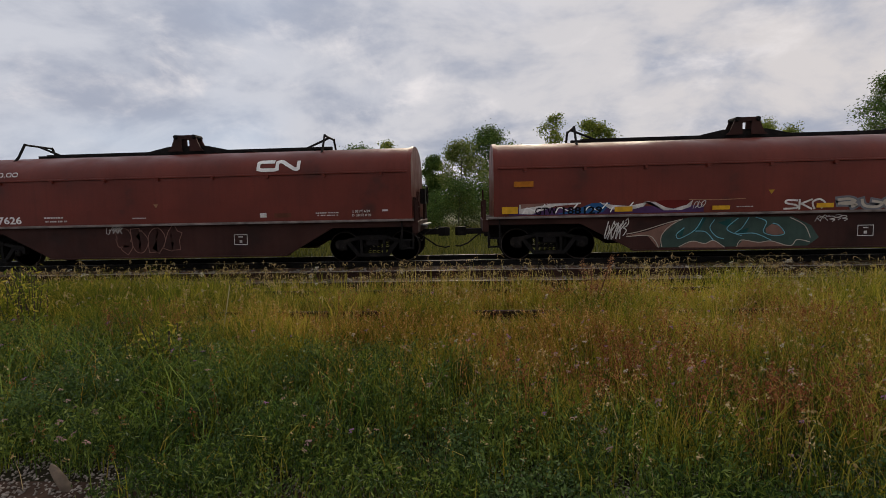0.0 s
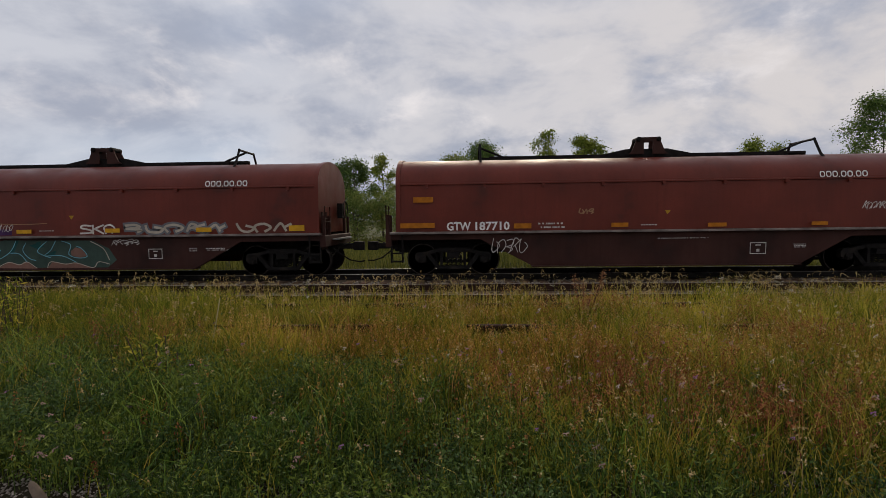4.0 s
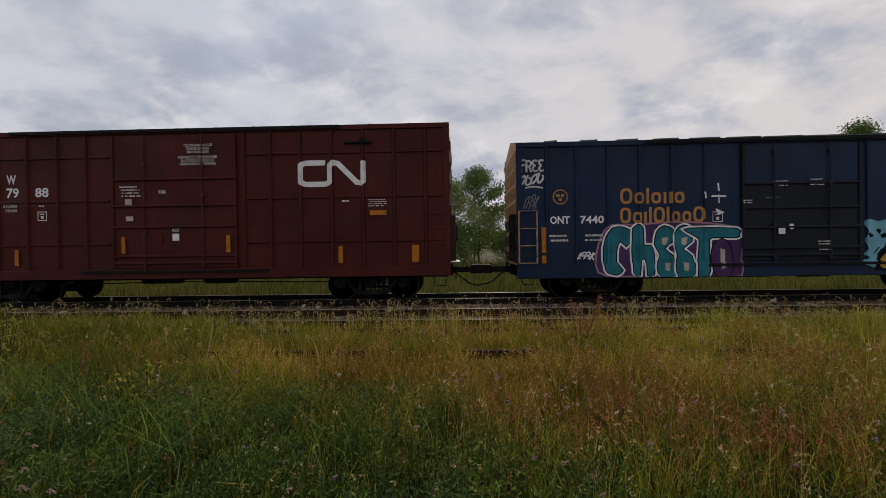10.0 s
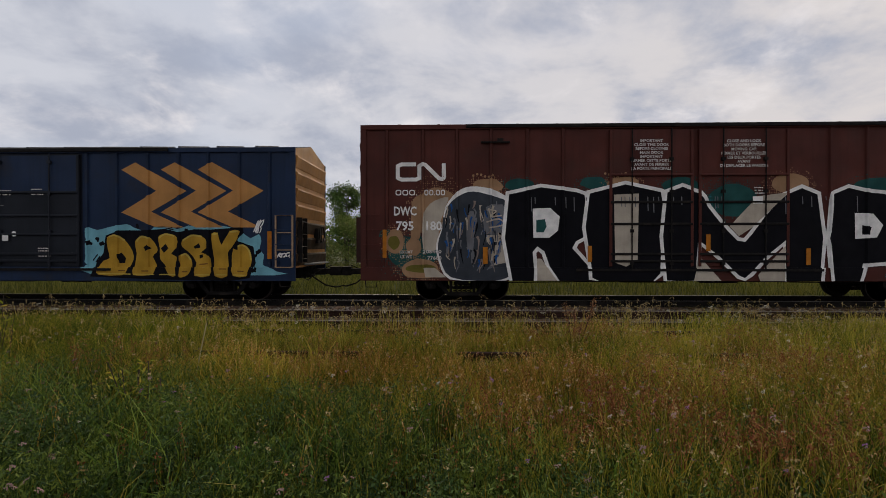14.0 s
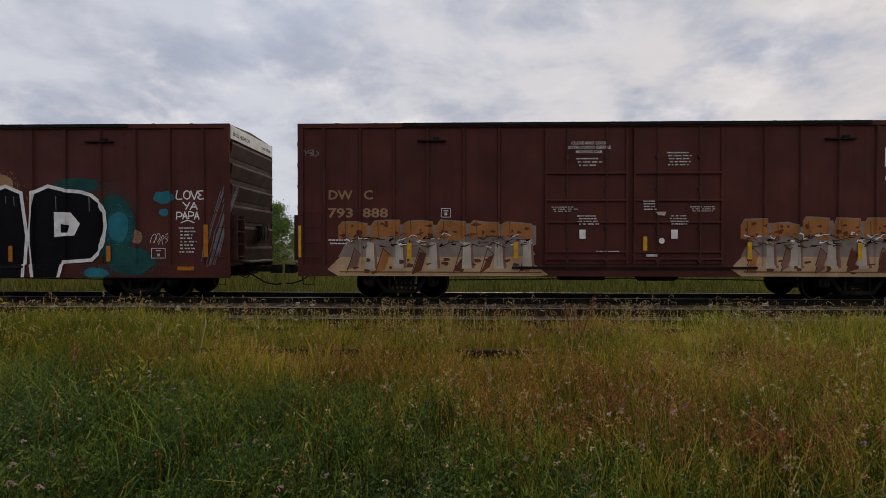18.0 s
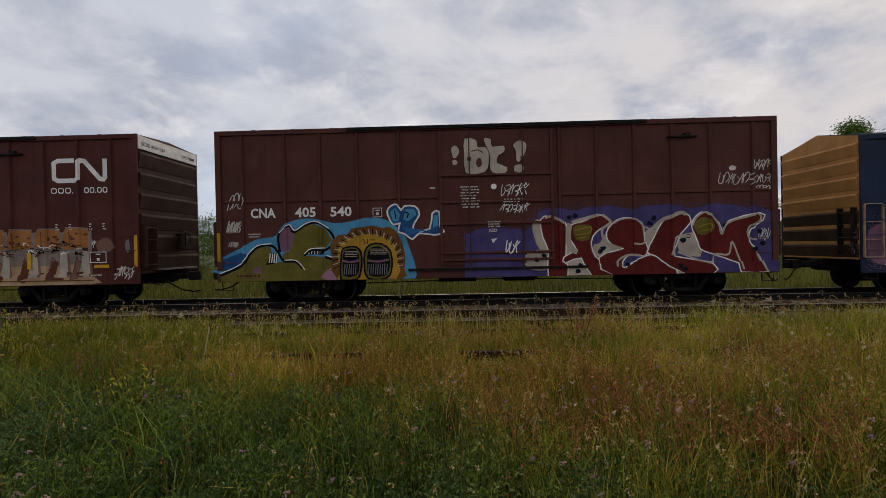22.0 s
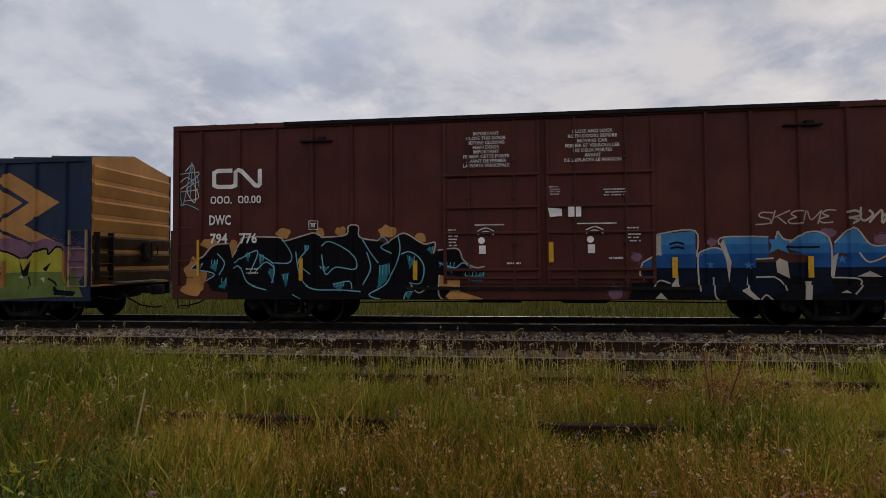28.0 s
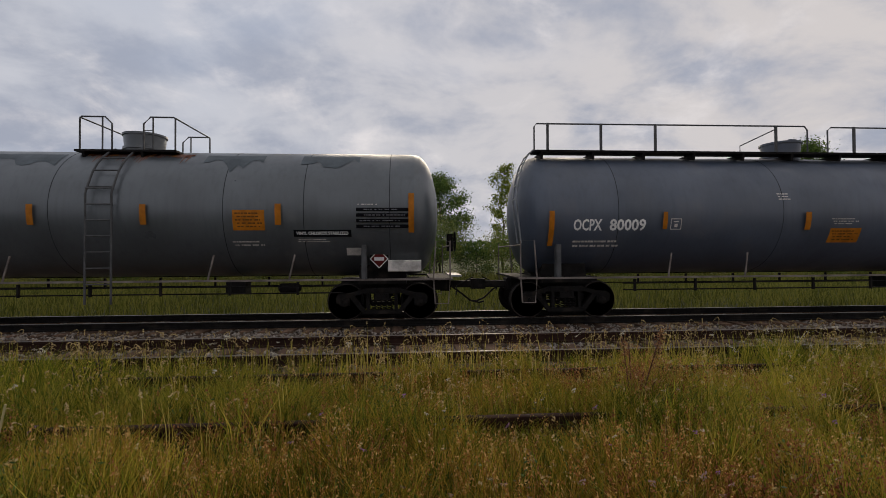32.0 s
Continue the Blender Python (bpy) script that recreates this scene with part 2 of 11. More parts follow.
BALLAST = mat("ballast_stone", (0.50, 0.43, 0.37), 0.9, var=0.3, scale=6, fine=80, island=0.95, bump=0.4)
GRAVEL = mat("gravel_bed", (0.085, 0.050, 0.034), 0.95, var=0.5, scale=3, fine=30, bump=0.8)
SOIL = mat("dry_soil_and_thatch", (0.030, 0.022, 0.010), 0.95, var=0.5, scale=0.8, fine=30, bump=0.7, dark=(0.013, 0.012, 0.005))
FAR_GREEN = mat("meadow_ground", (0.075, 0.085, 0.026), 0.95, var=0.4, scale=0.15, fine=6, bump=0.6)
WHITE = mat("white_marking_paint", (0.86, 0.84, 0.80), 0.55, var=0.18, scale=4, fine=40, bump=0.0)
RAIL_HEAD = mat("dull_brown_rail_head", (0.26, 0.22, 0.19), 0.48, 0.6, var=0.3, scale=4, fine=50)
# End paint: grime and streaks, base darkened for the shade between coupled cars.
GRIMY_SHADED_END = mat("grimy_shaded_end_paint", (0.058, 0.024, 0.018), 0.7, var=0.35, scale=1.2, fine=45, streak=0.5, dirt=(0.026, 0.015, 0.012), bump=0.1)
# Lock-rod tones set off from the door paint, in place of relief shading.
RELIEF_RED = mat("relief_red_door_hardware", (0.085, 0.032, 0.024), 0.5, var=0.35, scale=3, fine=40, streak=0.3, bump=0.05)
RELIEF_BLUE = mat("relief_blue_door_hardware", (0.022, 0.025, 0.034), 0.5, var=0.35, scale=3, fine=40, streak=0.3, bump=0.05)
DOOR_BLUE = mat("sooty_blue_black_door_paint", (0.014, 0.017, 0.024), 0.55, var=0.3, scale=0.8, fine=40, streak=0.4, bump=0.06)
# Darker ochre for the three lowest ribs of the ochre ends.
DARK_OCHRE = mat("dark_ochre_paint", (0.075, 0.042, 0.022), 0.7, var=0.4, scale=1.5, fine=40, streak=0.4, bump=0.05)
PALE = mat("faded_pale_paint", (0.74, 0.69, 0.63), 0.6, var=0.35, scale=5, fine=40, bump=0.0)
YELLOW = mat("yellow_reflector_sheet", (0.68, 0.36, 0.02), 0.4, var=0.2, scale=6, fine=40, bump=0.0)
ORANGE = mat("dulled_orange_reflector_sheet", (0.50, 0.17, 0.012), 0.45, var=0.25, scale=6, fine=40, bump=0.0)
LEDGE = mat("worn_steel_ledge", (0.30, 0.25, 0.22), 0.6, 0.2, var=0.4, scale=3, fine=40)
GALV = mat("galvanised_steel", (0.30, 0.31, 0.32), 0.5, 0.6, var=0.25, scale=4, fine=50)
BARK = mat("tree_bark", (0.11, 0.085, 0.065), 0.9, var=0.4, scale=5, fine=30, bump=0.8)

from mathutils.geometry import tessellate_polygon as tessellate

# ---- mesh building ----
class Mesh:
    """Collects simple solids into one mesh."""

    def __init__(self):
        self.v, self.f, self.m, self.mi = [], [], [], 0

    def add(self, verts, faces):
        k = len(self.v)
        self.v += [tuple(p) for p in verts]
        self.f += [tuple(i + k for i in f) for f in faces]
        self.m += [self.mi] * len(faces)
        return self

    def box(self, x0, x1, y0, y1, z0, z1, c=0.0):
        """A box; c chamfers its long edges along x, or along its longest side."""
        if c <= 0:
            v = [(x, y, z) for x in (x0, x1) for y in (y0, y1) for z in (z0, z1)]
            return self.add(v, [(0, 1, 3, 2), (4, 6, 7, 5), (0, 4, 5, 1), (2, 3, 7, 6), (0, 2, 6, 4), (1, 5, 7, 3)])
        d = (x1 - x0, y1 - y0, z1 - z0)
        a = max(range(3), key=lambda i: d[i])
        lo, hi = (x0, y0, z0), (x1, y1, z1)
        b, e = [i for i in range(3) if i != a]
        ring = [(lo[b] + c, lo[e]), (hi[b] - c, lo[e]), (hi[b], lo[e] + c), (hi[b], hi[e] - c), (hi[b] - c, hi[e]), (lo[b] + c, hi[e]), (lo[b], hi[e] - c), (lo[b], lo[e] + c)]
        v = []
        for end in (lo[a], hi[a]):
            for p, q in ring:
                t = [0, 0, 0]
                t[a], t[b], t[e] = end, p, q
                v.append(t)
        f = [(i, (i + 1) % 8, 8 + (i + 1) % 8, 8 + i) for i in range(8)] + [tuple(range(7, -1, -1)), tuple(range(8, 16))]
        if a == 1:
            f = [tuple(reversed(q)) for q in f]
        return self.add(v, f)

    def prism(self, ring, lo, hi, axis="y"):
        """A flat outline pushed along an axis: axis y takes (x, z), axis x takes (y, z), axis z takes (x, y)."""
        n = len(ring)
        put = {"y": lambda p, h: (p[0], h, p[1]), "x": lambda p, h: (h, p[0], p[1]), "z": lambda p, h: (p[0], p[1], h)}[axis]
        v = [put(p, lo) for p in ring] + [put(p, hi) for p in ring]
        f = [(i, (i + 1) % n, n + (i + 1) % n, n + i) for i in range(n)] + [tuple(range(n - 1, -1, -1)), tuple(range(n, 2 * n))]
        return self.add(v, f)

    def lathe(self, rings, axis="x", at=(0, 0, 0), n=24):
        """Rings of (position along the axis, radius) turned round the axis; closed at both ends."""
        v, f = [], []
        for p, r in rings:
            for i in range(n):
                a = 2 * math.pi * i / n
                u, w = r * math.cos(a), r * math.sin(a)
                q = {"x": (p, u, w), "y": (u, p, w), "z": (u, w, p)}[axis]
                v.append(tuple(q[k] + at[k] for k in range(3)))
        for j in range(len(rings) - 1):
            for i in range(n):
                f.append((j * n + i, j * n + (i + 1) % n, (j + 1) * n + (i + 1) % n, (j + 1) * n + i))
        f.append(tuple(range(n - 1, -1, -1)))
        f.append(tuple(range((len(rings) - 1) * n, len(rings) * n)))
        return self.add(v, f)

    def tube(self, pts, r=0.015, n=6):
        """A round bar along a line of points."""
        pts = [Vector(p) for p in pts]
        v, f = [], []
        for i, p in enumerate(pts):
            d = (pts[min(i + 1, len(pts) - 1)] - pts[max(i - 1, 0)]).normalized()
            s = d.cross(Vector((0, 0, 1)) if abs(d.z) < 0.9 else Vector((1, 0, 0))).normalized()
            u = s.cross(d)
            for k in range(n):
                a = 2 * math.pi * k / n
                v.append(p + (s * math.cos(a) + u * math.sin(a)) * r)
        for j in range(len(pts) - 1):
            for k in range(n):
                f.append((j * n + k, j * n + (k + 1) % n, (j + 1) * n + (k + 1) % n, (j + 1) * n + k))
        f += [tuple(range(n - 1, -1, -1)), tuple(range((len(pts) - 1) * n, len(pts) * n))]
        return self.add(v, f)

    def data(self, name, mats, smooth=0.0):
        me = bpy.data.meshes.new(name)
        me.from_pydata(self.v, [], self.f)
        for m in mats if isinstance(mats, (list, tuple)) else [mats]:
            me.materials.append(m)
        if any(self.m):
            me.polygons.foreach_set("material_index", self.m)
        bm = bmesh.new()
        bm.from_mesh(me)
        bmesh.ops.recalc_face_normals(bm, faces=bm.faces)
        bm.to_mesh(me)
        bm.free()
        if smooth:
            me.shade_smooth()
            me.set_sharp_from_angle(angle=radians(smooth))
        return me


def part(name, mesh, material, parent, label="", smooth=0.0, at=None):
    """One mesh object under a thing or a part; mesh is a Mesh or mesh data to share."""
    ob = new(name, mesh.data(name, material, smooth) if isinstance(mesh, Mesh) else mesh)
    ob.parent = parent
    if at is not None:
        ob.matrix_basis = at
    return tagged(ob, label)


def thing(name, label, category, group="", at=None, kind=""):
    ob = new(name)
    ob.empty_display_size = 0.3
    if at is not None:
        ob.matrix_basis = at
    return tagged(ob, label, category, group, kind)


def np_mesh(name, verts, quads, tris, material):
    """A big mesh from arrays of corners."""
    me = bpy.data.meshes.new(name)
    nv, nq, nt = len(verts), len(quads), len(tris)
    me.vertices.add(nv)
    me.vertices.foreach_set("co", np.asarray(verts, np.float32).ravel())
    loops = np.concatenate([np.asarray(quads, np.int32).reshape(-1), np.asarray(tris, np.int32).reshape(-1)])
    me.loops.add(len(loops))
    me.loops.foreach_set("vertex_index", loops)
    me.polygons.add(nq + nt)
    start = np.concatenate([np.arange(nq) * 4, nq * 4 + np.arange(nt) * 3]).astype(np.int32)
    me.polygons.foreach_set("loop_start", start)
    me.update(calc_edges=True)
    me.materials.append(material)
    return me

# ---- ground and tracks ----
TRACK_A, TRACK_B, TRACK_C = 14.3, 9.8, 6.6
RAIL_A, RAIL_B, RAIL_C = 0.0, 0.12, 0.25
rng = np.random.default_rng(7)


def ground_height(x, y):
    """The lie of the land: a low verge, three beds of ballast, a meadow behind."""
    ys = np.array([-2000, -5, 2.0, 4.0, 5.2, 7.9, 8.5, 11.1, 11.9, 12.7, 15.9, 16.8, 19.0, 26, 60, 2500])
    zs = np.array([0.05, 0.05, 0.04, 0.03, 0.02, 0.0, -0.12, -0.12, -0.20, -0.23, -0.23, -0.45, -0.40, -0.15, 0.0, 0.3])
    return np.interp(y, ys, zs) + 0.015 * np.sin(x * 0.9 + y * 1.7) * np.sin(y * 0.8 - x * 0.37) * (np.abs(y) < 60)


def make_ground():
    def axis(edges):
        return np.unique(np.concatenate([np.arange(a, b, s) for a, b, s in edges]))
    xs = axis([(-2000, -200, 300), (-200, -30, 10), (-30, 30, 0.5), (30, 200, 10), (200, 2001, 300)])
    ys = axis([(-2000, -20, 220), (-20, 0, 1.0), (0, 20, 0.2), (20, 60, 2), (60, 200, 20), (200, 2401, 200)])
    X, Y = np.meshgrid(xs, ys)
    V = np.stack([X, Y, ground_height(X, Y)], -1).reshape(-1, 3)
    w = len(xs)
    i = (np.arange(len(ys) - 1)[:, None] * w + np.arange(w - 1)[None]).ravel()
    Q = np.stack([i, i + 1, i + w + 1, i + w], 1)
    me = np_mesh("ground", V, Q, np.zeros((0, 3), int), SOIL)
    me.materials.append(GRAVEL)
    me.materials.append(FAR_GREEN)
    cy = V[Q].mean(1)[:, 1]
    me.polygons.foreach_set("material_index", np.where(((cy > 8.0) & (cy < 16.4)) | (cy < 2.5), 1, np.where(cy > 16.4, 2, 0)).astype(np.int32))
    me.shade_smooth()
    tagged(new("ground", me), "weedy verge, gravel beds and meadow beyond", "ground", kind="structure")


make_ground()


def rail_profile(c, z):
    p = [(-0.070, -0.17), (0.070, -0.17), (0.070, -0.155), (0.012, -0.14), (0.010, -0.045), (0.036, -0.035), (0.036, -0.006), (0.028, 0.0), (-0.028, 0.0), (-0.036, -0.006), (-0.036, -0.035), (-0.010, -0.045), (-0.012, -0.14), (-0.070, -0.155)]
    return [(c + a, z + b) for a, b in p]


def make_track(name, yc, z, mats, label, ties):
    t = thing(name, label, "railway track", "tracks", kind="structure")
    for side in (-0.7535, 0.7535):
        m = Mesh().prism(rail_profile(yc + side, z), -240, 240, "x")
        # the running surface is the ninth side of the profile
        r = part("rail", m, mats, t, smooth=40)
        for p in r.data.polygons:
            if len(p.vertices) == 4 and p.center.z > z - 0.008:
                p.material_index = 1
    rnd = random.Random(name)
    metas = []
    for k in range(3):
        m = Mesh()
        m.box(-0.115, 0.115, -1.3, 1.3, -0.16, 0.0, 0.012)
        me = m.data("tie", TIE)
        for v in me.vertices:
            v.co.z += rnd.uniform(-0.012, 0.008) if v.co.z > -0.05 else 0
            v.co.x += rnd.uniform(-0.012, 0.012)
        metas.append(me)
    lo, hi = ties
    x = lo
    while x < hi:
        part("tie", metas[rnd.randrange(3)], None, t, at=pose(x + rnd.uniform(-0.05, 0.05), yc + rnd.uniform(-0.06, 0.06), z - 0.175 + rnd.uniform(-0.012, 0.006), 0, 0, rnd.uniform(-1.5, 1.5)))
        x += 0.52
    return t


def make_tracks():
    make_track("track_1", TRACK_A, RAIL_A, [UNDER, TREAD], "main running track with bright worn rail heads", (-32, 32))
    make_track("track_2", TRACK_B, RAIL_B, [RUSTY, RAIL_HEAD], "siding track with brown rails on weathered ties", (-24, 24))
    make_track("track_3", TRACK_C, RAIL_C, [RUSTY, RUSTY], "disused rusty track sunk in tall weeds", (-16, 16))


def stones(n, ylo, yhi, size, xr, skip=()):
    """Loose ballast: uneven eight-sided stones."""
    base = np.array([(1, 0, 0), (-1, 0, 0), (0, 1, 0), (0, -1, 0), (0, 0, 0.8), (0, 0, -0.8)], float)
    tri = np.array([(0, 2, 4), (2, 1, 4), (1, 3, 4), (3, 0, 4), (2, 0, 5), (1, 2, 5), (3, 1, 5), (0, 3, 5)])
    x, y = rng.uniform(-xr, xr, n), rng.uniform(ylo, yhi, n)
    keep = np.ones(n, bool)
    for a, b in skip:
        keep &= ~((y > a) & (y < b))
    x, y = x[keep], y[keep]
    n = len(x)
    s = rng.uniform(0.55, 1.25, n)[:, None, None] * size
    a = rng.uniform(0, 6.28, n)
    v = base[None] * rng.uniform(0.6, 1.3, (n, 6, 3)) * s
    c, d = np.cos(a)[:, None], np.sin(a)[:, None]
    v = np.stack([v[..., 0] * c - v[..., 1] * d, v[..., 0] * d + v[..., 1] * c, v[..., 2]], -1)
    z = ground_height(x, y) + rng.uniform(-0.3, 0.7, n) * size
    v += np.stack([x, y, z], -1)[:, None]
    t = tri[None] + (np.arange(n) * 6)[:, None, None]
    return v.reshape(-1, 3), t.reshape(-1, 3)


def make_ballast():
    v1, t1 = stones(26000, 7.9, 13.6, 0.038, 22)
    v2, t2 = stones(5000, 15.0, 16.6, 0.045, 24)
    v3, t3 = stones(30000, 0.6, 2.72, 0.011, 5)
    v = np.concatenate([v1, v2, v3])
    t = np.concatenate([t1, t2 + len(v1), t3 + len(v1) + len(v2)])
    tagged(new("ballast", np_mesh("ballast", v, np.zeros((0, 4), int), t, BALLAST)), "loose grey-brown crushed stone ballast", "ballast", kind="stuff")


make_tracks()
make_ballast()

# ---- plants ----
def patch_noise(x, y, cell, seed):
    """Smooth value noise in 0..1 on the plan."""
    g = np.random.default_rng(seed).random((64, 64))
    u, v = x / cell + 17.3, y / cell + 9.1
    i, j = np.floor(u).astype(int), np.floor(v).astype(int)
    a, b = u - i, v - j
    a, b = a * a * (3 - 2 * a), b * b * (3 - 2 * b)
    q = lambda p, r: g[p % 64, r % 64]
    return (q(i, j) * (1 - a) + q(i + 1, j) * a) * (1 - b) + (q(i, j + 1) * (1 - a) + q(i + 1, j + 1) * a) * b


def scatter(n, ylo, yhi, spread=1.25, margin=2.0, near=1.0):
    """Places on the verge, in a fan that widens away from where one stands."""
    y = rng.uniform(ylo ** near, yhi ** near, n * 2) ** (1 / near)
    half = np.abs(y) * spread + margin
    x = rng.uniform(-1, 1, n * 2) * (yhi * spread + margin)
    keep = np.abs(x) < half
    return x[keep][:n], y[keep][:n]


def blades(x, y, h, w, lean, curl=0.5, base=None):
    """Grass blades: a bent strip of two steps that ends in a point."""
    n = len(x)
    a, d = rng.uniform(0, 6.283, n), rng.uniform(0, 6.283, n)
    z = ground_height(x, y) - 0.02 if base is None else base
    wx, wy = np.cos(a) * w / 2, np.sin(a) * w / 2
    lx, ly = np.cos(d) * lean * h, np.sin(d) * lean * h
    p0 = np.stack([x, y, z], -1)
    p1 = p0 + np.stack([lx * (1 - curl) * 0.5, ly * (1 - curl) * 0.5, h * 0.55], -1)
    p2 = p0 + np.stack([lx, ly, h], -1)
    s = np.stack([wx, wy, np.zeros(n)], -1)
    v = np.stack([p0 - s, p0 + s, p1 + s * 0.8, p1 - s * 0.8, p2], 1)
    k = (np.arange(n) * 5)[:, None]
    return v.reshape(-1, 3), k + np.array([[0, 1, 2, 3]]), k + np.array([[3, 2, 4]])


def stuff(name, pieces, material, label, category):
    V, Q, T, k = [], [], [], 0
    for v, q, t in pieces:
        V.append(v), Q.append(q + k), T.append(t + k)
        k += len(v)
    me = np_mesh(name, np.concatenate(V), np.concatenate(Q), np.concatenate(T), material)
    tagged(new(name, me), label, category, kind="stuff")


def leaves(c, size, tilt=0.9, slim=0.45):
    """Small four-cornered leaves at the points c."""
    n = len(c)
    a = rng.normal(size=(n, 3))
    a[:, 2] *= tilt
    a /= np.linalg.norm(a, axis=1)[:, None]
    b = np.cross(a, rng.normal(size=(n, 3)))
    b /= np.linalg.norm(b, axis=1)[:, None]
    s = (size * rng.uniform(0.6, 1.3, n))[:, None]
    v = np.stack([c - a * s, c + b * s * slim, c + a * s, c - b * s * slim], 1)
    k = (np.arange(n) * 4)[:, None]
    return v.reshape(-1, 3), k + np.array([[0, 1, 2, 3]]), np.zeros((0, 3), int)


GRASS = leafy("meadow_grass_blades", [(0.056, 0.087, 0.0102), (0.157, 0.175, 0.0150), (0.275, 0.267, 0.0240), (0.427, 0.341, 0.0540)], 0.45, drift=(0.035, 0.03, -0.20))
RIPE = leafy("ripe_grass_blades", [(0.170, 0.120, 0.0150), (0.330, 0.215, 0.0250), (0.500, 0.300, 0.0460)], 0.5)
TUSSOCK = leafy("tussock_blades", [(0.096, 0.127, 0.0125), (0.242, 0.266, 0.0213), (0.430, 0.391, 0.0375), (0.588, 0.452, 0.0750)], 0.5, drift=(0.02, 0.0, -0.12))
LUSH = leafy("lush_weeds", [(0.026, 0.055, 0.0106), (0.066, 0.113, 0.0188), (0.170, 0.218, 0.0329)], 0.6, rough=0.55, spec=0.22)
CLOVER = leafy("clover_leaves", [(0.026, 0.055, 0.0154), (0.055, 0.103, 0.0259), (0.109, 0.166, 0.0407)], 0.6, rough=0.55, spec=0.25)
FRESH = leafy("fresh_blades", [(0.060, 0.126, 0.0175), (0.126, 0.217, 0.0281), (0.242, 0.322, 0.0468)], 0.6, rough=0.5, spec=0.3)
OCHRE = leafy("straw_yellow_blades", [(0.206, 0.188, 0.0240), (0.391, 0.317, 0.0480), (0.597, 0.475, 0.1280)], 0.6, drift=(0.05, 0.0, 0.0))
DRY = leafy("ripe_panicles", [(0.270, 0.120, 0.0300), (0.440, 0.210, 0.0560), (0.620, 0.390, 0.1400)], 0.5)
RED_SEED = leafy("reddish_seed_heads", [(0.170, 0.052, 0.0240), (0.290, 0.098, 0.0400), (0.420, 0.185, 0.0780)], 0.5)
PALE_SEED = leafy("pale_seed_heads", [(0.323, 0.225, 0.0858), (0.427, 0.306, 0.1326), (0.551, 0.423, 0.2184)], 0.5)
LEAF = leafy("tree_leaves", [(0.095, 0.145, 0.026), (0.17, 0.215, 0.034), (0.28, 0.31, 0.05)], 0.5)
LEAF_DARK = leafy("dark_tree_leaves", [(0.053, 0.101, 0.025), (0.084, 0.146, 0.031), (0.144, 0.202, 0.043)], 0.5)
LEAF_PALE = leafy("pale_shrub_leaves", [(0.112, 0.165, 0.036), (0.176, 0.225, 0.048), (0.256, 0.27, 0.072)], 0.5)
MEADOW = leafy("rough_meadow", [(0.078, 0.092, 0.018), (0.150, 0.160, 0.030), (0.25, 0.24, 0.056)], 0.5)
PETAL_W = mat("white_petals", (0.58, 0.52, 0.40), 0.7, var=0.2, scale=20, fine=90, bump=0)
PETAL_C = mat("faded_pink_petals", (0.36, 0.22, 0.19), 0.8, var=0.3, scale=20, fine=90, bump=0)
PETAL_P = mat("mauve_petals", (0.34, 0.15, 0.30), 0.7, var=0.3, scale=20, fine=90, bump=0)


def smoothstep(v):
    v = np.clip(v, 0, 1)
    return v * v * (3 - 2 * v)


def hump(x, y, cx, cy, rx, ry):
    return np.exp(-((x - cx) / rx) ** 2 - ((y - cy) / ry) ** 2)


def cool(x, y):
    """Where the dark leafy weeds grow: near the path, reaching farther out to the west."""
    edge = np.interp(x / y, [-1.0, -0.6, -0.3, 0.0, 0.3, 0.6, 1.0], [4.7, 4.6, 3.8, 3.25, 2.85, 2.45, 2.2])
    return smoothstep((edge - y) / 1.3 + 0.5 + 1.0 * (patch_noise(x, y, 0.7, 71) - 0.5) + 0.5 * (patch_noise(x, y, 0.2, 72) - 0.5))


def sorrel(x, y):
    """Where the red-brown sorrel stands, in drifts."""
    s = hump(x, y, 1.55, 3.9, 0.75, 0.85) + 0.8 * hump(x, y, 0.7, 3.6, 0.6, 0.4) + 0.75 * hump(x, y, 3.7, 5.2, 0.55, 0.9) + 0.6 * hump(x, y, 2.1, 6.6, 1.2, 0.5) + 0.55 * hump(x, y, -1.7, 5.5, 0.5, 0.6) + 0.5 * hump(x, y, 2.6, 3.1, 0.6, 0.4) + 0.35 * hump(x, y, -3.6, 4.9, 0.6, 0.4)
    return np.clip(s, 0, 1)


def gold(x, y):
    """Where ripe golden heads cover the grass: the middle of the verge."""
    g = hump(x, y, 0.1, 4.5, 2.0, 1.0) + 0.6 * hump(x, y, 1.0, 6.7, 2.4, 0.7) + 0.5 * hump(x, y, -2.4, 5.2, 1.0, 0.6) + 0.4 * hump(x, y, 3.6, 4.4, 1.2, 0.8)
    return np.clip(g, 0, 1) * (0.55 + 0.9 * patch_noise(x, y, 0.8, 73))


def tall(x, y):
    """How high the growth may stand: low by the gravel, knee-high on the verge, thin on the beds; the old rails show in gaps."""
    gap = np.interp(y, [1.0, 2.2, 2.9, 4.6, 5.2, 5.6, 5.95, 6.5, 6.8, 7.15, 7.45, 7.8, 8.3, 8.8], [0.05, 0.20, 0.38, 0.42, 0.34, 0.18, 0.32, 0.36, 0.30, 0.17, 0.24, 0.20, 0.12, 0.05])
    full = np.interp(y, [1.0, 2.2, 2.9, 4.6, 5.2, 7.45, 7.9, 8.3, 8.8], [0.05, 0.20, 0.38, 0.46, 0.46, 0.46, 0.40, 0.26, 0.08])
    k = np.clip(3.0 * patch_noise(x, y * 0.6, 0.38, 51) - 1.05 + 1.2 * np.clip(np.abs(x - 1.0) / 3 - 0.9, 0, 1), 0, 1)
    return (gap * (1 - k) + full * k) * (0.72 + 0.56 * patch_noise(x, y, 0.55, 52))


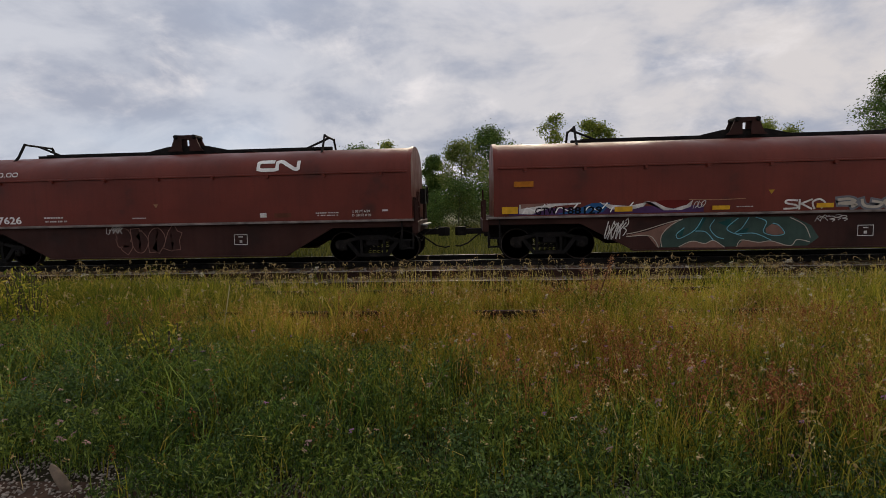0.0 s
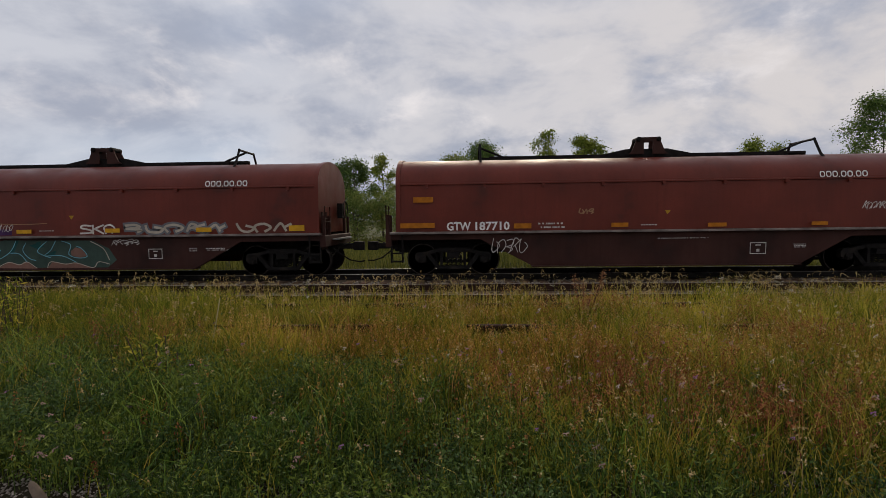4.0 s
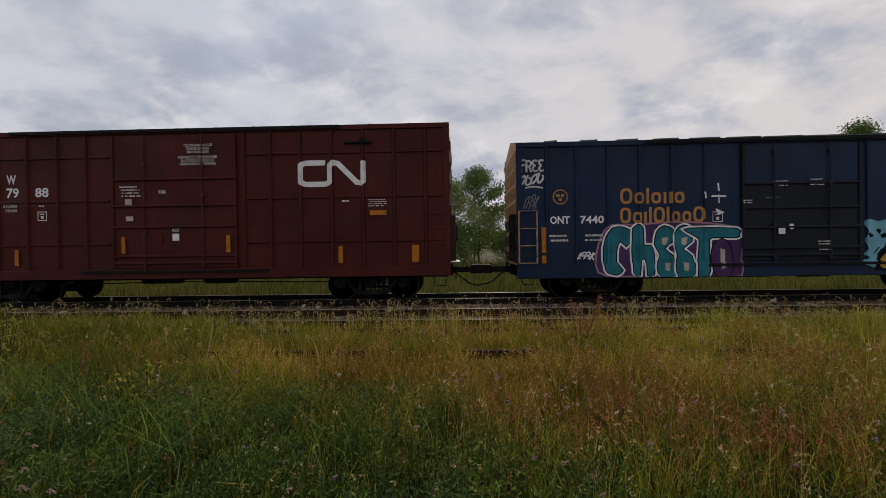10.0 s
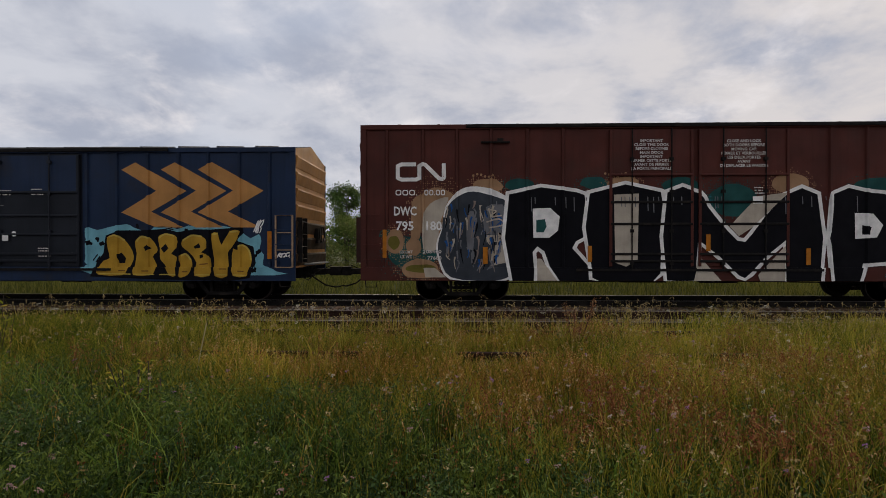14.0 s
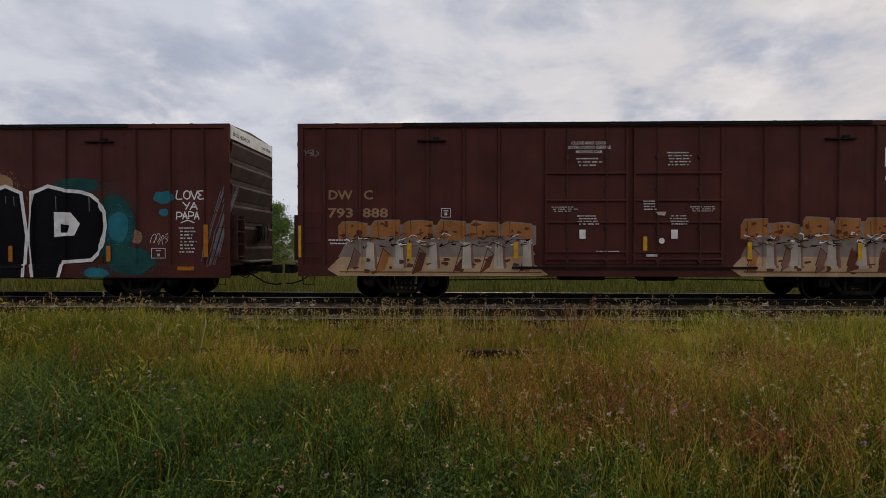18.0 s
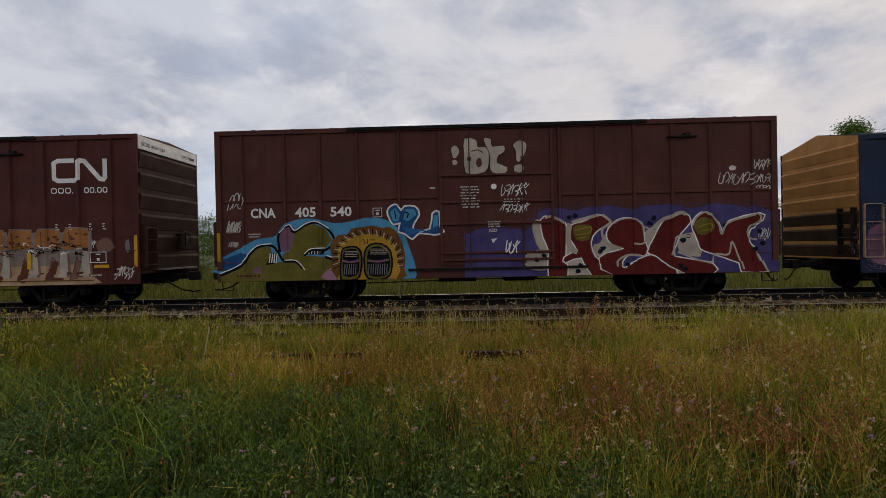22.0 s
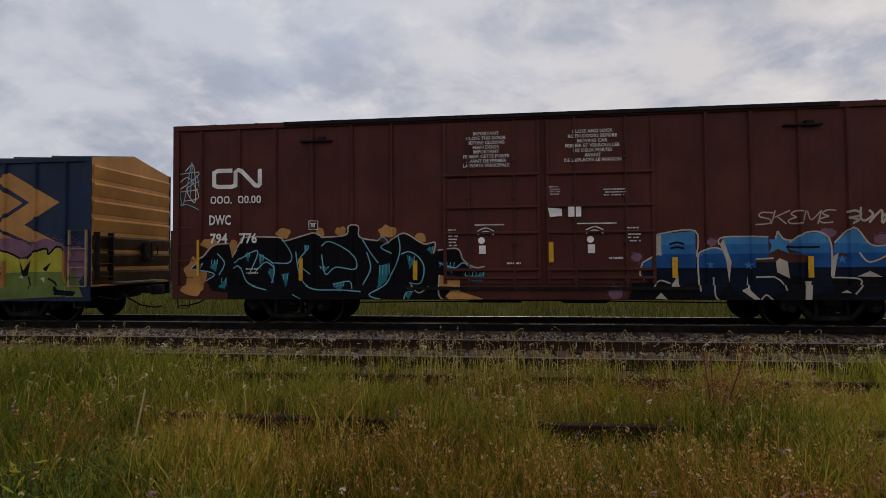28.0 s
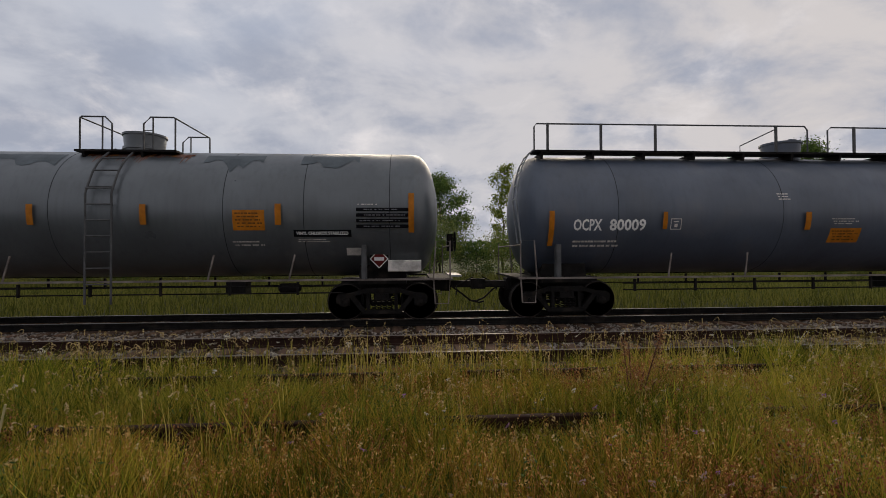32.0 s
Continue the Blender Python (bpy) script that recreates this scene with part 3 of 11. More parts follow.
def bare(x, y):
    """The trodden gravel at the path's edge."""
    return (x < -2.1 + 0.12 * np.sin(y * 9)) & (y < 2.48 + 0.06 * np.sin(x * 11)) & (x > -3.6)


def sprays(tip, down, wide, k, size, slim=0.5):
    """Loose panicles: k small scales round the last stretch of each stem, widest at its middle."""
    n = len(tip)
    u = rng.random((n, k))
    r = np.sin(np.pi * (0.12 + 0.8 * u)) * wide * rng.random((n, k)) ** 0.6
    a = rng.uniform(0, 6.283, (n, k))
    c = tip[:, None] + np.stack([np.cos(a) * r, np.sin(a) * r, -u * down[:, None]], -1)
    return leaves(c.reshape(-1, 3), np.full(n * k, size), 1.6, slim)


def make_grass():
    def heads_of(st):
        return st[0].reshape(-1, 5, 3)[:, 4]

    x, y = scatter(620000, 1.9, 8.6, 1.25, 2.0)
    wet, dry = cool(x, y), gold(x, y)
    thin = np.interp(y, [2.2, 3.4, 4.6, 6.8, 7.5, 8.0, 8.6], [0.34, 0.55, 1.0, 0.95, 0.65, 0.28, 0.08])
    clump = np.clip(3.2 * patch_noise(x, y, 0.17, 6) - 0.9, 0.04, 1)
    keep = (rng.random(len(x)) < thin * clump * (1 - 0.78 * wet) * (1 - 0.35 * sorrel(x, y))) & ~bare(x, y)
    x, y, wet, dry = x[keep], y[keep], wet[keep], dry[keep]
    h = tall(x, y) * rng.uniform(0.45, 1.15, len(x))
    w = rng.uniform(0.004, 0.010, len(x))
    lean = rng.uniform(0.1, 0.85, len(x)) ** 1.2
    ripe = rng.random(len(x)) < np.clip(0.75 * dry, 0.06, 0.6)
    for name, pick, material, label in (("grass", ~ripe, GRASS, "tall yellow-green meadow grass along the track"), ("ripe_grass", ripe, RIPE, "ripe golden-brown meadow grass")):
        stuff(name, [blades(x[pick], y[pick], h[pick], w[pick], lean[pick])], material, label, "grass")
    # tussocks that stand over the rest along the old track, brightest to the west and east
    n, per = 2900, 38
    cx, cy = scatter(n, 3.4, 8.1, 1.25, 1.5, 1.4)
    side = np.clip(np.abs(cx / cy + 0.05) * 2.2 - 0.35, 0.06, 1) * np.interp(cy, [3.4, 4.8, 5.6, 8.0], [0.25, 0.7, 1.0, 1.0])
    rail = ((cy > 5.3) & (cy < 5.9)) | ((cy > 6.95) & (cy < 7.4))
    keep = (rng.random(len(cx)) < side) & (~rail | (patch_noise(cx, cy * 0.6, 0.38, 51) > 0.5)) & (cool(cx, cy) < 0.6)
    cx, cy = cx[keep], cy[keep]
    n = len(cx)
    big = np.interp(cy, [3.0, 5.0, 7.0, 8.1], [0.36, 0.46, 0.50, 0.42]) * rng.uniform(0.55, 1.25, n) * (0.45 + 1.0 * patch_noise(cx, cy, 0.9, 41))
    r = rng.normal(0, 0.05, (n, per, 2)) * rng.uniform(0.6, 1.8, n)[:, None, None]
    x, y = (cx[:, None] + r[..., 0]).ravel(), (cy[:, None] + r[..., 1]).ravel()
    h = np.repeat(big, per) * rng.uniform(0.5, 1.1, n * per)
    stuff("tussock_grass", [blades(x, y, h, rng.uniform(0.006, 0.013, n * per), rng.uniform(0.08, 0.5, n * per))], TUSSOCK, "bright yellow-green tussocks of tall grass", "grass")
    # lush broad-leaved weeds close by, thickest to the west
    x, y = scatter(100000, 2.15, 7.4, 1.25, 2.0)
    p = cool(x, y) * 1.1 + np.interp(y, [2.3, 3.3, 4.4], [0.75, 0.45, 0.10]) * patch_noise(x, y, 0.5, 11)
    keep = (rng.random(len(x)) < np.clip(p, 0.05, 1) * np.clip(2.6 * patch_noise(x, y, 0.22, 12) - 0.35, 0.12, 1)) & ~bare(x, y)
    x, y = x[keep], y[keep]
    h = tall(x, y) * rng.uniform(0.45, 1.05, len(x)) * (0.65 + 0.65 * patch_noise(x, y, 0.3, 13))
    stems = blades(x, y, h, np.full(len(x), 0.006), rng.uniform(0.05, 0.4, len(x)))
    k = 14
    t = rng.uniform(0.2, 1.0, (len(x), k))
    c = np.stack([x[:, None] + rng.normal(0, 0.045, t.shape), y[:, None] + rng.normal(0, 0.045, t.shape), ground_height(x, y)[:, None] + h[:, None] * t], -1).reshape(-1, 3)
    grey = patch_noise(c[:, 0], c[:, 1], 0.45, 14) > 0.62
    stuff("weeds", [stems, leaves(c[~grey], rng.uniform(0.010, 0.023, int((~grey).sum())), 1.3, 0.25)], LUSH, "dark green leafy weeds", "weeds")
    stuff("clover", [leaves(c[grey], rng.uniform(0.009, 0.015, int(grey.sum())), 0.9, 0.5)], CLOVER, "low blue-green clover among the weeds", "clover")
    # long arching blades among the weeds
    x, y = scatter(5000, 2.3, 4.8, 1.25, 1.0)
    keep = (rng.random(len(x)) < cool(x, y) * np.clip(3 * patch_noise(x, y, 0.5, 15) - 1.0, 0.05, 1)) & ~bare(x, y)
    x, y = x[keep], y[keep]
    stuff("arching_grass", [blades(x, y, tall(x, y) * rng.uniform(0.8, 1.3, len(x)), rng.uniform(0.008, 0.015, len(x)), rng.uniform(0.2, 0.8, len(x)), 0.7)], FRESH, "fresh green arching grass blades", "grass")
    # bleached straw bent over the low weeds to the east
    x, y = scatter(7000, 2.3, 4.6, 1.25, 1.0)
    keep = rng.random(len(x)) < 0.75 * hump(x, y, 2.5, 2.9, 0.8, 0.5) + 0.5 * hump(x, y, 3.6, 3.9, 0.7, 0.5) + 0.02
    x, y = x[keep], y[keep]
    stuff("bent_straw", [blades(x, y, tall(x, y) * rng.uniform(0.7, 1.15, len(x)), rng.uniform(0.006, 0.012, len(x)), rng.uniform(0.3, 1.1, len(x)), 0.7)], OCHRE, "bleached straw bent over the weeds", "grass")
    # thinner growth farther along the verge
    x, y = rng.uniform(-34, 34, 60000), rng.uniform(2.6, 8.0, 60000)
    keep = np.abs(x) > np.abs(y) * 1.25 + 1.5
    x, y = x[keep], y[keep]
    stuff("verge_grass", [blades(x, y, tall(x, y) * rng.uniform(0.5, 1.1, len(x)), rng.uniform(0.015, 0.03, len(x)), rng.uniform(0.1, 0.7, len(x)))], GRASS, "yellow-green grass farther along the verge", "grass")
    # red sorrel: branching dry stems with crowded seeds
    x, y = scatter(26000, 2.5, 7.6, 1.2, 1.5)
    keep = rng.random(len(x)) < sorrel(x, y) * np.clip(2.6 * patch_noise(x, y, 0.28, 21) - 0.5, 0.05, 1) * 1.0 + 0.012
    x, y = x[keep], y[keep]
    h = tall(x, y) * rng.uniform(0.75, 1.30, len(x))
    st = blades(x, y, h, np.full(len(x), 0.005), rng.uniform(0.05, 0.35, len(x)))
    stuff("sorrel", [st, sprays(heads_of(st), h * 0.55, 0.035, 26, 0.0095)], RED_SEED, "red-brown sorrel gone to seed", "sorrel")
    # golden panicles over the middle of the verge
    x, y = scatter(42000, 2.7, 8.2, 1.25, 1.5)
    keep = rng.random(len(x)) < np.clip(gold(x, y), 0.03, 1) * np.clip(2.8 * patch_noise(x, y, 0.3, 23) - 0.7, 0.06, 1) * (1 - 0.8 * cool(x, y)) * 0.55
    x, y = x[keep], y[keep]
    h = tall(x, y) * rng.uniform(0.8, 1.35, len(x))
    st = blades(x, y, h, np.full(len(x), 0.004), rng.uniform(0.05, 0.3, len(x)))
    stuff("golden_panicles", [st, sprays(heads_of(st), np.full(len(x), 0.12), 0.018, 12, 0.009)], DRY, "golden-brown panicles of ripe grass", "seed heads")
    # withered pale heads all over the verge, thickest to the east
    x, y = scatter(6500, 2.3, 7.4, 1.25, 1.5)
    keep = rng.random(len(x)) < np.clip(0.25 + 0.12 * x, 0.08, 0.9)
    x, y = x[keep], y[keep]
    h = tall(x, y) * rng.uniform(0.7, 1.2, len(x))
    st = blades(x, y, h, np.full(len(x), 0.004), rng.uniform(0.05, 0.35, len(x)))
    c = (heads_of(st)[:, None] + rng.normal(0, 0.010, (len(x), 6, 3))).reshape(-1, 3)
    stuff("withered_heads", [st, leaves(c, np.full(len(c), 0.010), 0.9, 0.6)], PALE_SEED, "small withered tan flower heads", "seed heads")
    # single stems with nodding heads that stand against the dark rails
    x, y = scatter(13000, 5.4, 9.2, 1.2, 1.0, 1.6)
    keep = rng.random(len(x)) < np.clip(3.4 * patch_noise(x, y, 0.5, 61) - 1.3, 0.04, 1) * np.interp(y, [5.2, 6.5, 8.3, 9.2], [0.2, 0.5, 0.6, 0.3])
    x, y = x[keep], y[keep]
    h = rng.uniform(0.30, 0.72, len(x)) * np.interp(y, [5.2, 7.2, 8.3, 9.2], [0.85, 1.0, 1.05, 0.8])
    st = blades(x, y, h, rng.uniform(0.006, 0.012, len(x)), rng.uniform(0.03, 0.25, len(x)))
    a, size = rng.uniform(0, 6.28, len(x)), rng.uniform(0.05, 0.11, len(x))
    k = np.linspace(0, 1, 18)
    reach = size[:, None] * np.sin(k * 2.0)[None]
    arc = np.stack([np.cos(a)[:, None] * reach, np.sin(a)[:, None] * reach, size[:, None] * (0.6 * np.sin(k * 2.8) - 0.55 * k ** 2)[None]], -1)
    nod = rng.random(len(x)) < 0.45
    c = (heads_of(st)[:, None] + arc)[nod].reshape(-1, 3)
    stuff("straw_stems", [st], OCHRE, "single straw-yellow grass stems", "grass")
    stuff("foxtails", [leaves(c, np.full(len(c), 0.012))], PALE_SEED, "pale nodding foxtail seed heads", "foxtails")


def flower_data(r, n):
    """A flat flower head of small petals; its foot is at the origin."""
    m = Mesh()
    rn = random.Random(n)
    for k in range(n):
        a, q = rn.uniform(0, 6.283), r * math.sqrt(rn.random())
        x, y, s = q * math.cos(a), q * math.sin(a), r * 0.28
        z = rn.uniform(-0.3, 0.3) * r
        m.add([(x - s, y, z), (x, y - s, z + 0.3 * s), (x + s, y, z), (x, y + s, z + 0.3 * s)], [(0, 1, 2, 3)])
    return m.v, m.f


def make_flowers():
    kinds = (
        ("white_flowers", PETAL_W, 420, 0.016, 2.8, 7.4, "small white umbels of wild carrot", lambda x, y: np.clip(0.30 + x / 6, 0.15, 1)),
        ("umbels", PETAL_W, 900, 0.036, 7.3, 8.7, "flat cream-white umbels beside the rails", lambda x, y: 0.75 * hump(x, y, 5.4, 8.0, 1.3, 0.6) + 0.12),
        ("mauve_flowers", PETAL_P, 240, 0.015, 2.5, 5.5, "mauve knapweed heads", lambda x, y: 0.45 + 0 * x),
        ("pink_clover", PETAL_C, 520, 0.016, 2.3, 4.4, "faded pink clover heads", lambda x, y: np.clip(2.6 * patch_noise(x, y, 0.35, 81) - 1.0, 0, 1)),
    )
    for name, material, count, r, lo, hi, lab, chance in kinds:
        v0, f0 = flower_data(r, 16)
        x, y = scatter(count, lo, hi, 1.2, 1.0)
        keep = rng.random(len(x)) < chance(x, y)
        x, y = x[keep], y[keep]
        h = tall(x, y) * rng.uniform(0.85, 1.25, len(x)) + 0.04
        if name == "umbels":
            h = rng.uniform(0.30, 0.62, len(x))
        z = ground_height(x, y) + h
        V, F = [], []
        for i in range(len(x)):
            k = len(V)
            tx, ty = rng.normal(0, 0.35, 2)
            q = rng.uniform(0.6, 1.25)
            V += [(x[i] + a * q, y[i] + b * q, z[i] + (c + a * tx + b * ty) * q) for a, b, c in v0]
            F += [tuple(j + k for j in f) for f in f0]
        me = bpy.data.meshes.new(name)
        me.from_pydata(V, [], F)
        me.materials.append(material)
        tagged(new(name, me), lab, "flowers", kind="stuff")
        st = blades(x, y, h, np.full(len(x), 0.006), np.zeros(len(x)))
        stuff("flower_stems", [st], LUSH, "thin green flower stems", "stems")


def make_meadow():
    """Rough grass behind the train."""
    n = 60000
    y = rng.uniform(16.9, 34, n)
    x = rng.uniform(-1, 1, n) * (y * 1.25 + 3)
    h = rng.uniform(0.25, 0.75, n) * np.interp(y, [16.9, 18.5, 34], [0.5, 1.0, 1.3])
    stuff("meadow_grass", [blades(x, y, h, rng.uniform(0.015, 0.035, n), rng.uniform(0.1, 0.6, n))], MEADOW, "rough green meadow behind the tracks", "grass")


def tree(name, x, y, height, width, material, seed, label, dense=1.0, low=0.15, slim=1.0, trunk_r=0.10):
    """A tree: tapered trunk, limbs in the crown, and clumps of small leaves at the twigs' ends."""
    rn = random.Random(seed)
    t = thing(name, label, "tree" if height > 4 else "shrub", "trees behind the railway")
    z0 = float(ground_height(np.array([x]), np.array([y]))[0]) - 0.05
    t.matrix_basis = pose(x, y, z0)
    m = Mesh()
    pts = [Vector((0, 0, 0))]
    for k in range(1, 7):
        pts.append(Vector((rn.uniform(-0.06, 0.06) * height * 0.3, rn.uniform(-0.06, 0.06) * height * 0.3, height * 0.94 * k / 6)))
    v, f, n = [], [], 7
    for i, p in enumerate(pts):
        r = trunk_r * (1 - 0.85 * i / 6)
        v += [p + Vector((math.cos(6.283 * k / n) * r, math.sin(6.283 * k / n) * r, 0)) for k in range(n)]
    for j in range(6):
        f += [(j * n + k, j * n + (k + 1) % n, (j + 1) * n + (k + 1) % n, (j + 1) * n + k) for k in range(n)]
    m.add(v, f)
    part("trunk", m, BARK, t, smooth=60)
    tips = []
    m = Mesh()
    count = int(26 * slim + 10)
    for k in range(count):
        u = low + (0.97 - low) * (k + rn.random()) / count
        i = min(5, int(u / 0.94 * 6)) if u < 0.94 else 5
        s = pts[i].lerp(pts[i + 1], min(1, u / 0.94 * 6 - i))
        # crown outline: widest below the middle
        reach = width * 0.5 * (math.sin(math.pi * min(1, max(0.02, (u - low) / (1 - low)) ** 0.75)) ** 0.7 * rn.uniform(0.55, 1.15) + 0.08)
        a = rn.uniform(0, 6.283)
        e = s + Vector((math.cos(a) * reach, math.sin(a) * reach, reach * rn.uniform(0.25, 0.8)))
        mid = s.lerp(e, 0.5) + Vector((0, 0, -0.06 * reach))
        m.tube([s, mid, e], max(0.008, trunk_r * 0.22 * (1 - u * 0.7)), 4)
        for q in range(4):
            tips.append(s.lerp(e, rn.uniform(0.35, 1.0)) + Vector((rn.uniform(-0.2, 0.2), rn.uniform(-0.2, 0.2), rn.uniform(-0.15, 0.25))) * (width * 0.22))
            tips.append(e)
    part("limbs", m, BARK, t)
    r2 = np.random.default_rng(seed)
    per = int(50 * dense)
    c = np.array([tuple(p) for p in tips])
    pts3 = (c[:, None] + r2.normal(0, 1, (len(c), per, 3)) * width * np.array([0.088, 0.088, 0.075])).reshape(-1, 3)
    v, q, tr = leaves(pts3, np.full(len(pts3), 0.085 if height > 4 else 0.06))
    crown = part("crown", np_mesh("crown", v, q, tr, material), None, t)
    return t


def make_trees():
    T = tree
    T("broadleaf_tree", 1.6, 35.5, 7.4, 3.6, LEAF_DARK, 1, "dark green broadleaf tree with an uneven crown")
    T("poplar_tree", -0.6, 33.0, 6.3, 3.0, LEAF_PALE, 2, "pale green young poplar with open crown", 0.7)
    T("birch_tree", 6.1, 34.5, 8.4, 2.2, LEAF, 3, "slender birch with thin feathery crown", 0.28, 0.3)
    T("poplar_tree", 8.9, 34.0, 7.7, 2.6, LEAF, 4, "green poplar with a dense upright crown", 1.0)
    T("conifer_tree", -2.9, 36.0, 5.7, 1.9, LEAF_DARK, 5, "dark slim conifer behind the railway", 1.2, 0.05)
    T("broadleaf_tree", 31.0, 35.0, 10.3, 4.2, LEAF_DARK, 6, "large dark broadleaf tree above the train", 1.0, 0.3)
    T("broadleaf_tree", 24.0, 38.0, 7.7, 3.4, LEAF, 7, "green broadleaf tree partly behind the train")
    T("broadleaf_tree", -8.2, 34.0, 6.2, 2.8, LEAF_DARK, 8, "dark broadleaf tree with a gappy crown", 0.8)
    T("birch_tree", -6.3, 35.5, 6.8, 2.0, LEAF, 9, "thin young birch beyond the meadow", 0.4)
    T("broadleaf_tree", -32.0, 36.0, 5.6, 3.6, LEAF, 10, "green broadleaf tree beyond the meadow")
    T("broadleaf_tree", 13.5, 37.0, 5.6, 3.4, LEAF, 11, "green broadleaf tree beyond the meadow")
    T("broadleaf_tree", -16.0, 38.0, 4.8, 3.6, LEAF_DARK, 12, "low dark broadleaf tree", 1.0)
    rn = random.Random(5)
    x = -46.0
    k = 20
    while x < 48:
        h = rn.uniform(2.0, 3.6)
        T("shrub", x, rn.uniform(28, 33), h, h * rn.uniform(0.9, 1.3), rn.choice([LEAF, LEAF_PALE, LEAF_PALE, LEAF_DARK]), k, "bushy green shrub at the edge of the meadow", 0.8, 0.05, 0.4, 0.04)
        x += rn.uniform(1.6, 2.9)
        k += 1


def make_far_woods():
    """A distant tree line along the horizon."""
    n = 26000
    x = rng.uniform(-260, 260, n)
    y = 150 + 25 * patch_noise(x, x * 0, 30, 31)
    top = 4.5 + 4.5 * patch_noise(x, x * 0, 9, 33) + 2.5 * patch_noise(x, x * 0, 3, 34)
    z = rng.random(n) ** 0.7 * top
    c = np.stack([x, y + rng.normal(0, 3, n), z], -1)
    stuff("far_woods", [leaves(c, np.full(n, 0.8))], LEAF_DARK, "distant dark line of woods", "woods")


def make_single_plants():
    """Plants that stand out: a rusty dock, a tall leafy clump, a leaning straw and a stone by the path."""
    dock = thing("dock_plant", "rusty brown dock plant in seed", "plant", at=pose(1.62, 6.1, 0.0))
    rn = random.Random(4)
    m, tips = Mesh(), []
    for k in range(9):
        a, h, l = rn.uniform(0, 6.28), rn.uniform(0.45, 1.02), rn.uniform(0.05, 0.30)
        e = Vector((math.cos(a) * l, math.sin(a) * l, h))
        m.tube([(0, 0, -0.02), e * 0.5 + Vector((0, 0, 0.03)), e], 0.005, 5)
        tips += [e * u for u in np.linspace(0.62, 1.0, 16)]
    tagged(part("stem", m, DOCK_STEM, dock), kind="stuff")
    c = np.repeat(np.array([tuple(p) for p in tips]), 7, axis=0) + rng.normal(0, 0.022, (len(tips) * 7, 3))
    v, q, tr = leaves(c, np.full(len(c), 0.012))
    part("seed_spike", np_mesh("seed_spike", v, q, tr, DOCK), None, dock)
    for x, y, n, h0 in ((-5.5, 5.2, 26, 1.0), (-6.1, 5.6, 16, 0.9), (-2.9, 4.0, 14, 0.62), (-3.6, 6.9, 14, 0.6)):
        cl = thing("weed_clump", "tall leafy green weed clump in the grass", "plant", "weed clumps", at=pose(x, y, 0.0))
        m, pts = Mesh(), []
        for k in range(n):
            a, d, h = rn.uniform(0, 6.28), rn.uniform(0, 0.32), h0 * rn.uniform(0.6, 1.05)
            b = Vector((math.cos(a) * d, math.sin(a) * d, -0.02))
            e = b + Vector((rn.uniform(-0.15, 0.15), rn.uniform(-0.15, 0.15), h))
            m.tube([b, b.lerp(e, 0.5), e], 0.005, 4)
            pts += [b.lerp(e, u) + Vector((rn.uniform(-0.04, 0.04), rn.uniform(-0.04, 0.04), 0)) for u in np.linspace(0.25, 1.0, 26)]
        tagged(part("stem", m, BARK, cl), kind="stuff")
        c = np.array([tuple(p) for p in pts])
        v, q, tr = leaves(c, np.full(len(c), 0.034), 1.4, 0.26)
        part("foliage", np_mesh("foliage", v, q, tr, TUSSOCK), None, cl)
    straw = thing("straw_stalk", "long pale dry stalk leaning in the grass", "stalk", at=pose(-2.62, 4.6, 0.05))
    part("stalk", Mesh().tube([(-0.10, 0, 0), (-0.02, 0, 0.4), (0.06, 0, 0.78)], 0.006, 5), STRAW, straw)
    st = thing("stone", "small tan stone at the edge of the gravel", "stone", at=pose(-2.34, 2.32, 0.06))
    m = Mesh().lathe([(-0.04, 0.020), (0.0, 0.027), (0.07, 0.026), (0.12, 0.022), (0.15, 0.015), (0.162, 0.004)], "z", n=9)
    part("rock", m, STONE, st, smooth=50, at=pose(0, 0, 0, 8, -20, 0))


DOCK_STEM = mat("dry_dock_stem", (0.16, 0.075, 0.045), 0.85, var=0.3, scale=9, fine=50)
DOCK = leafy("dock_seeds", [(0.20, 0.085, 0.038), (0.330, 0.150, 0.068), (0.460, 0.250, 0.120)], 2.0)
STRAW = mat("dry_straw", (0.48, 0.40, 0.20), 0.8, var=0.2, scale=9, fine=50)
STONE = mat("tan_stone", (0.23, 0.175, 0.13), 0.9, var=0.3, scale=14, fine=90, bump=0.4)
make_grass()
make_single_plants()
make_flowers()
make_meadow()
make_trees()
make_far_woods()

# ---- painting flat shapes ----
def smooth(pts, n=5, closed=True):
    """A curve through the points."""
    out, m = [], len(pts)
    rng_i = range(m) if closed else range(m - 1)
    for i in rng_i:
        g = (lambda k: pts[k % m]) if closed else (lambda k: pts[max(0, min(m - 1, k))])
        a, b, c, d = g(i - 1), g(i), g(i + 1), g(i + 2)
        for k in range(n):
            t = k / n
            out.append(tuple(0.5 * (2 * b[j] + (c[j] - a[j]) * t + (2 * a[j] - 5 * b[j] + 4 * c[j] - d[j]) * t * t + (3 * b[j] - a[j] - 3 * c[j] + d[j]) * t ** 3) for j in (0, 1)))
    if not closed:
        out.append(pts[-1])
    return out


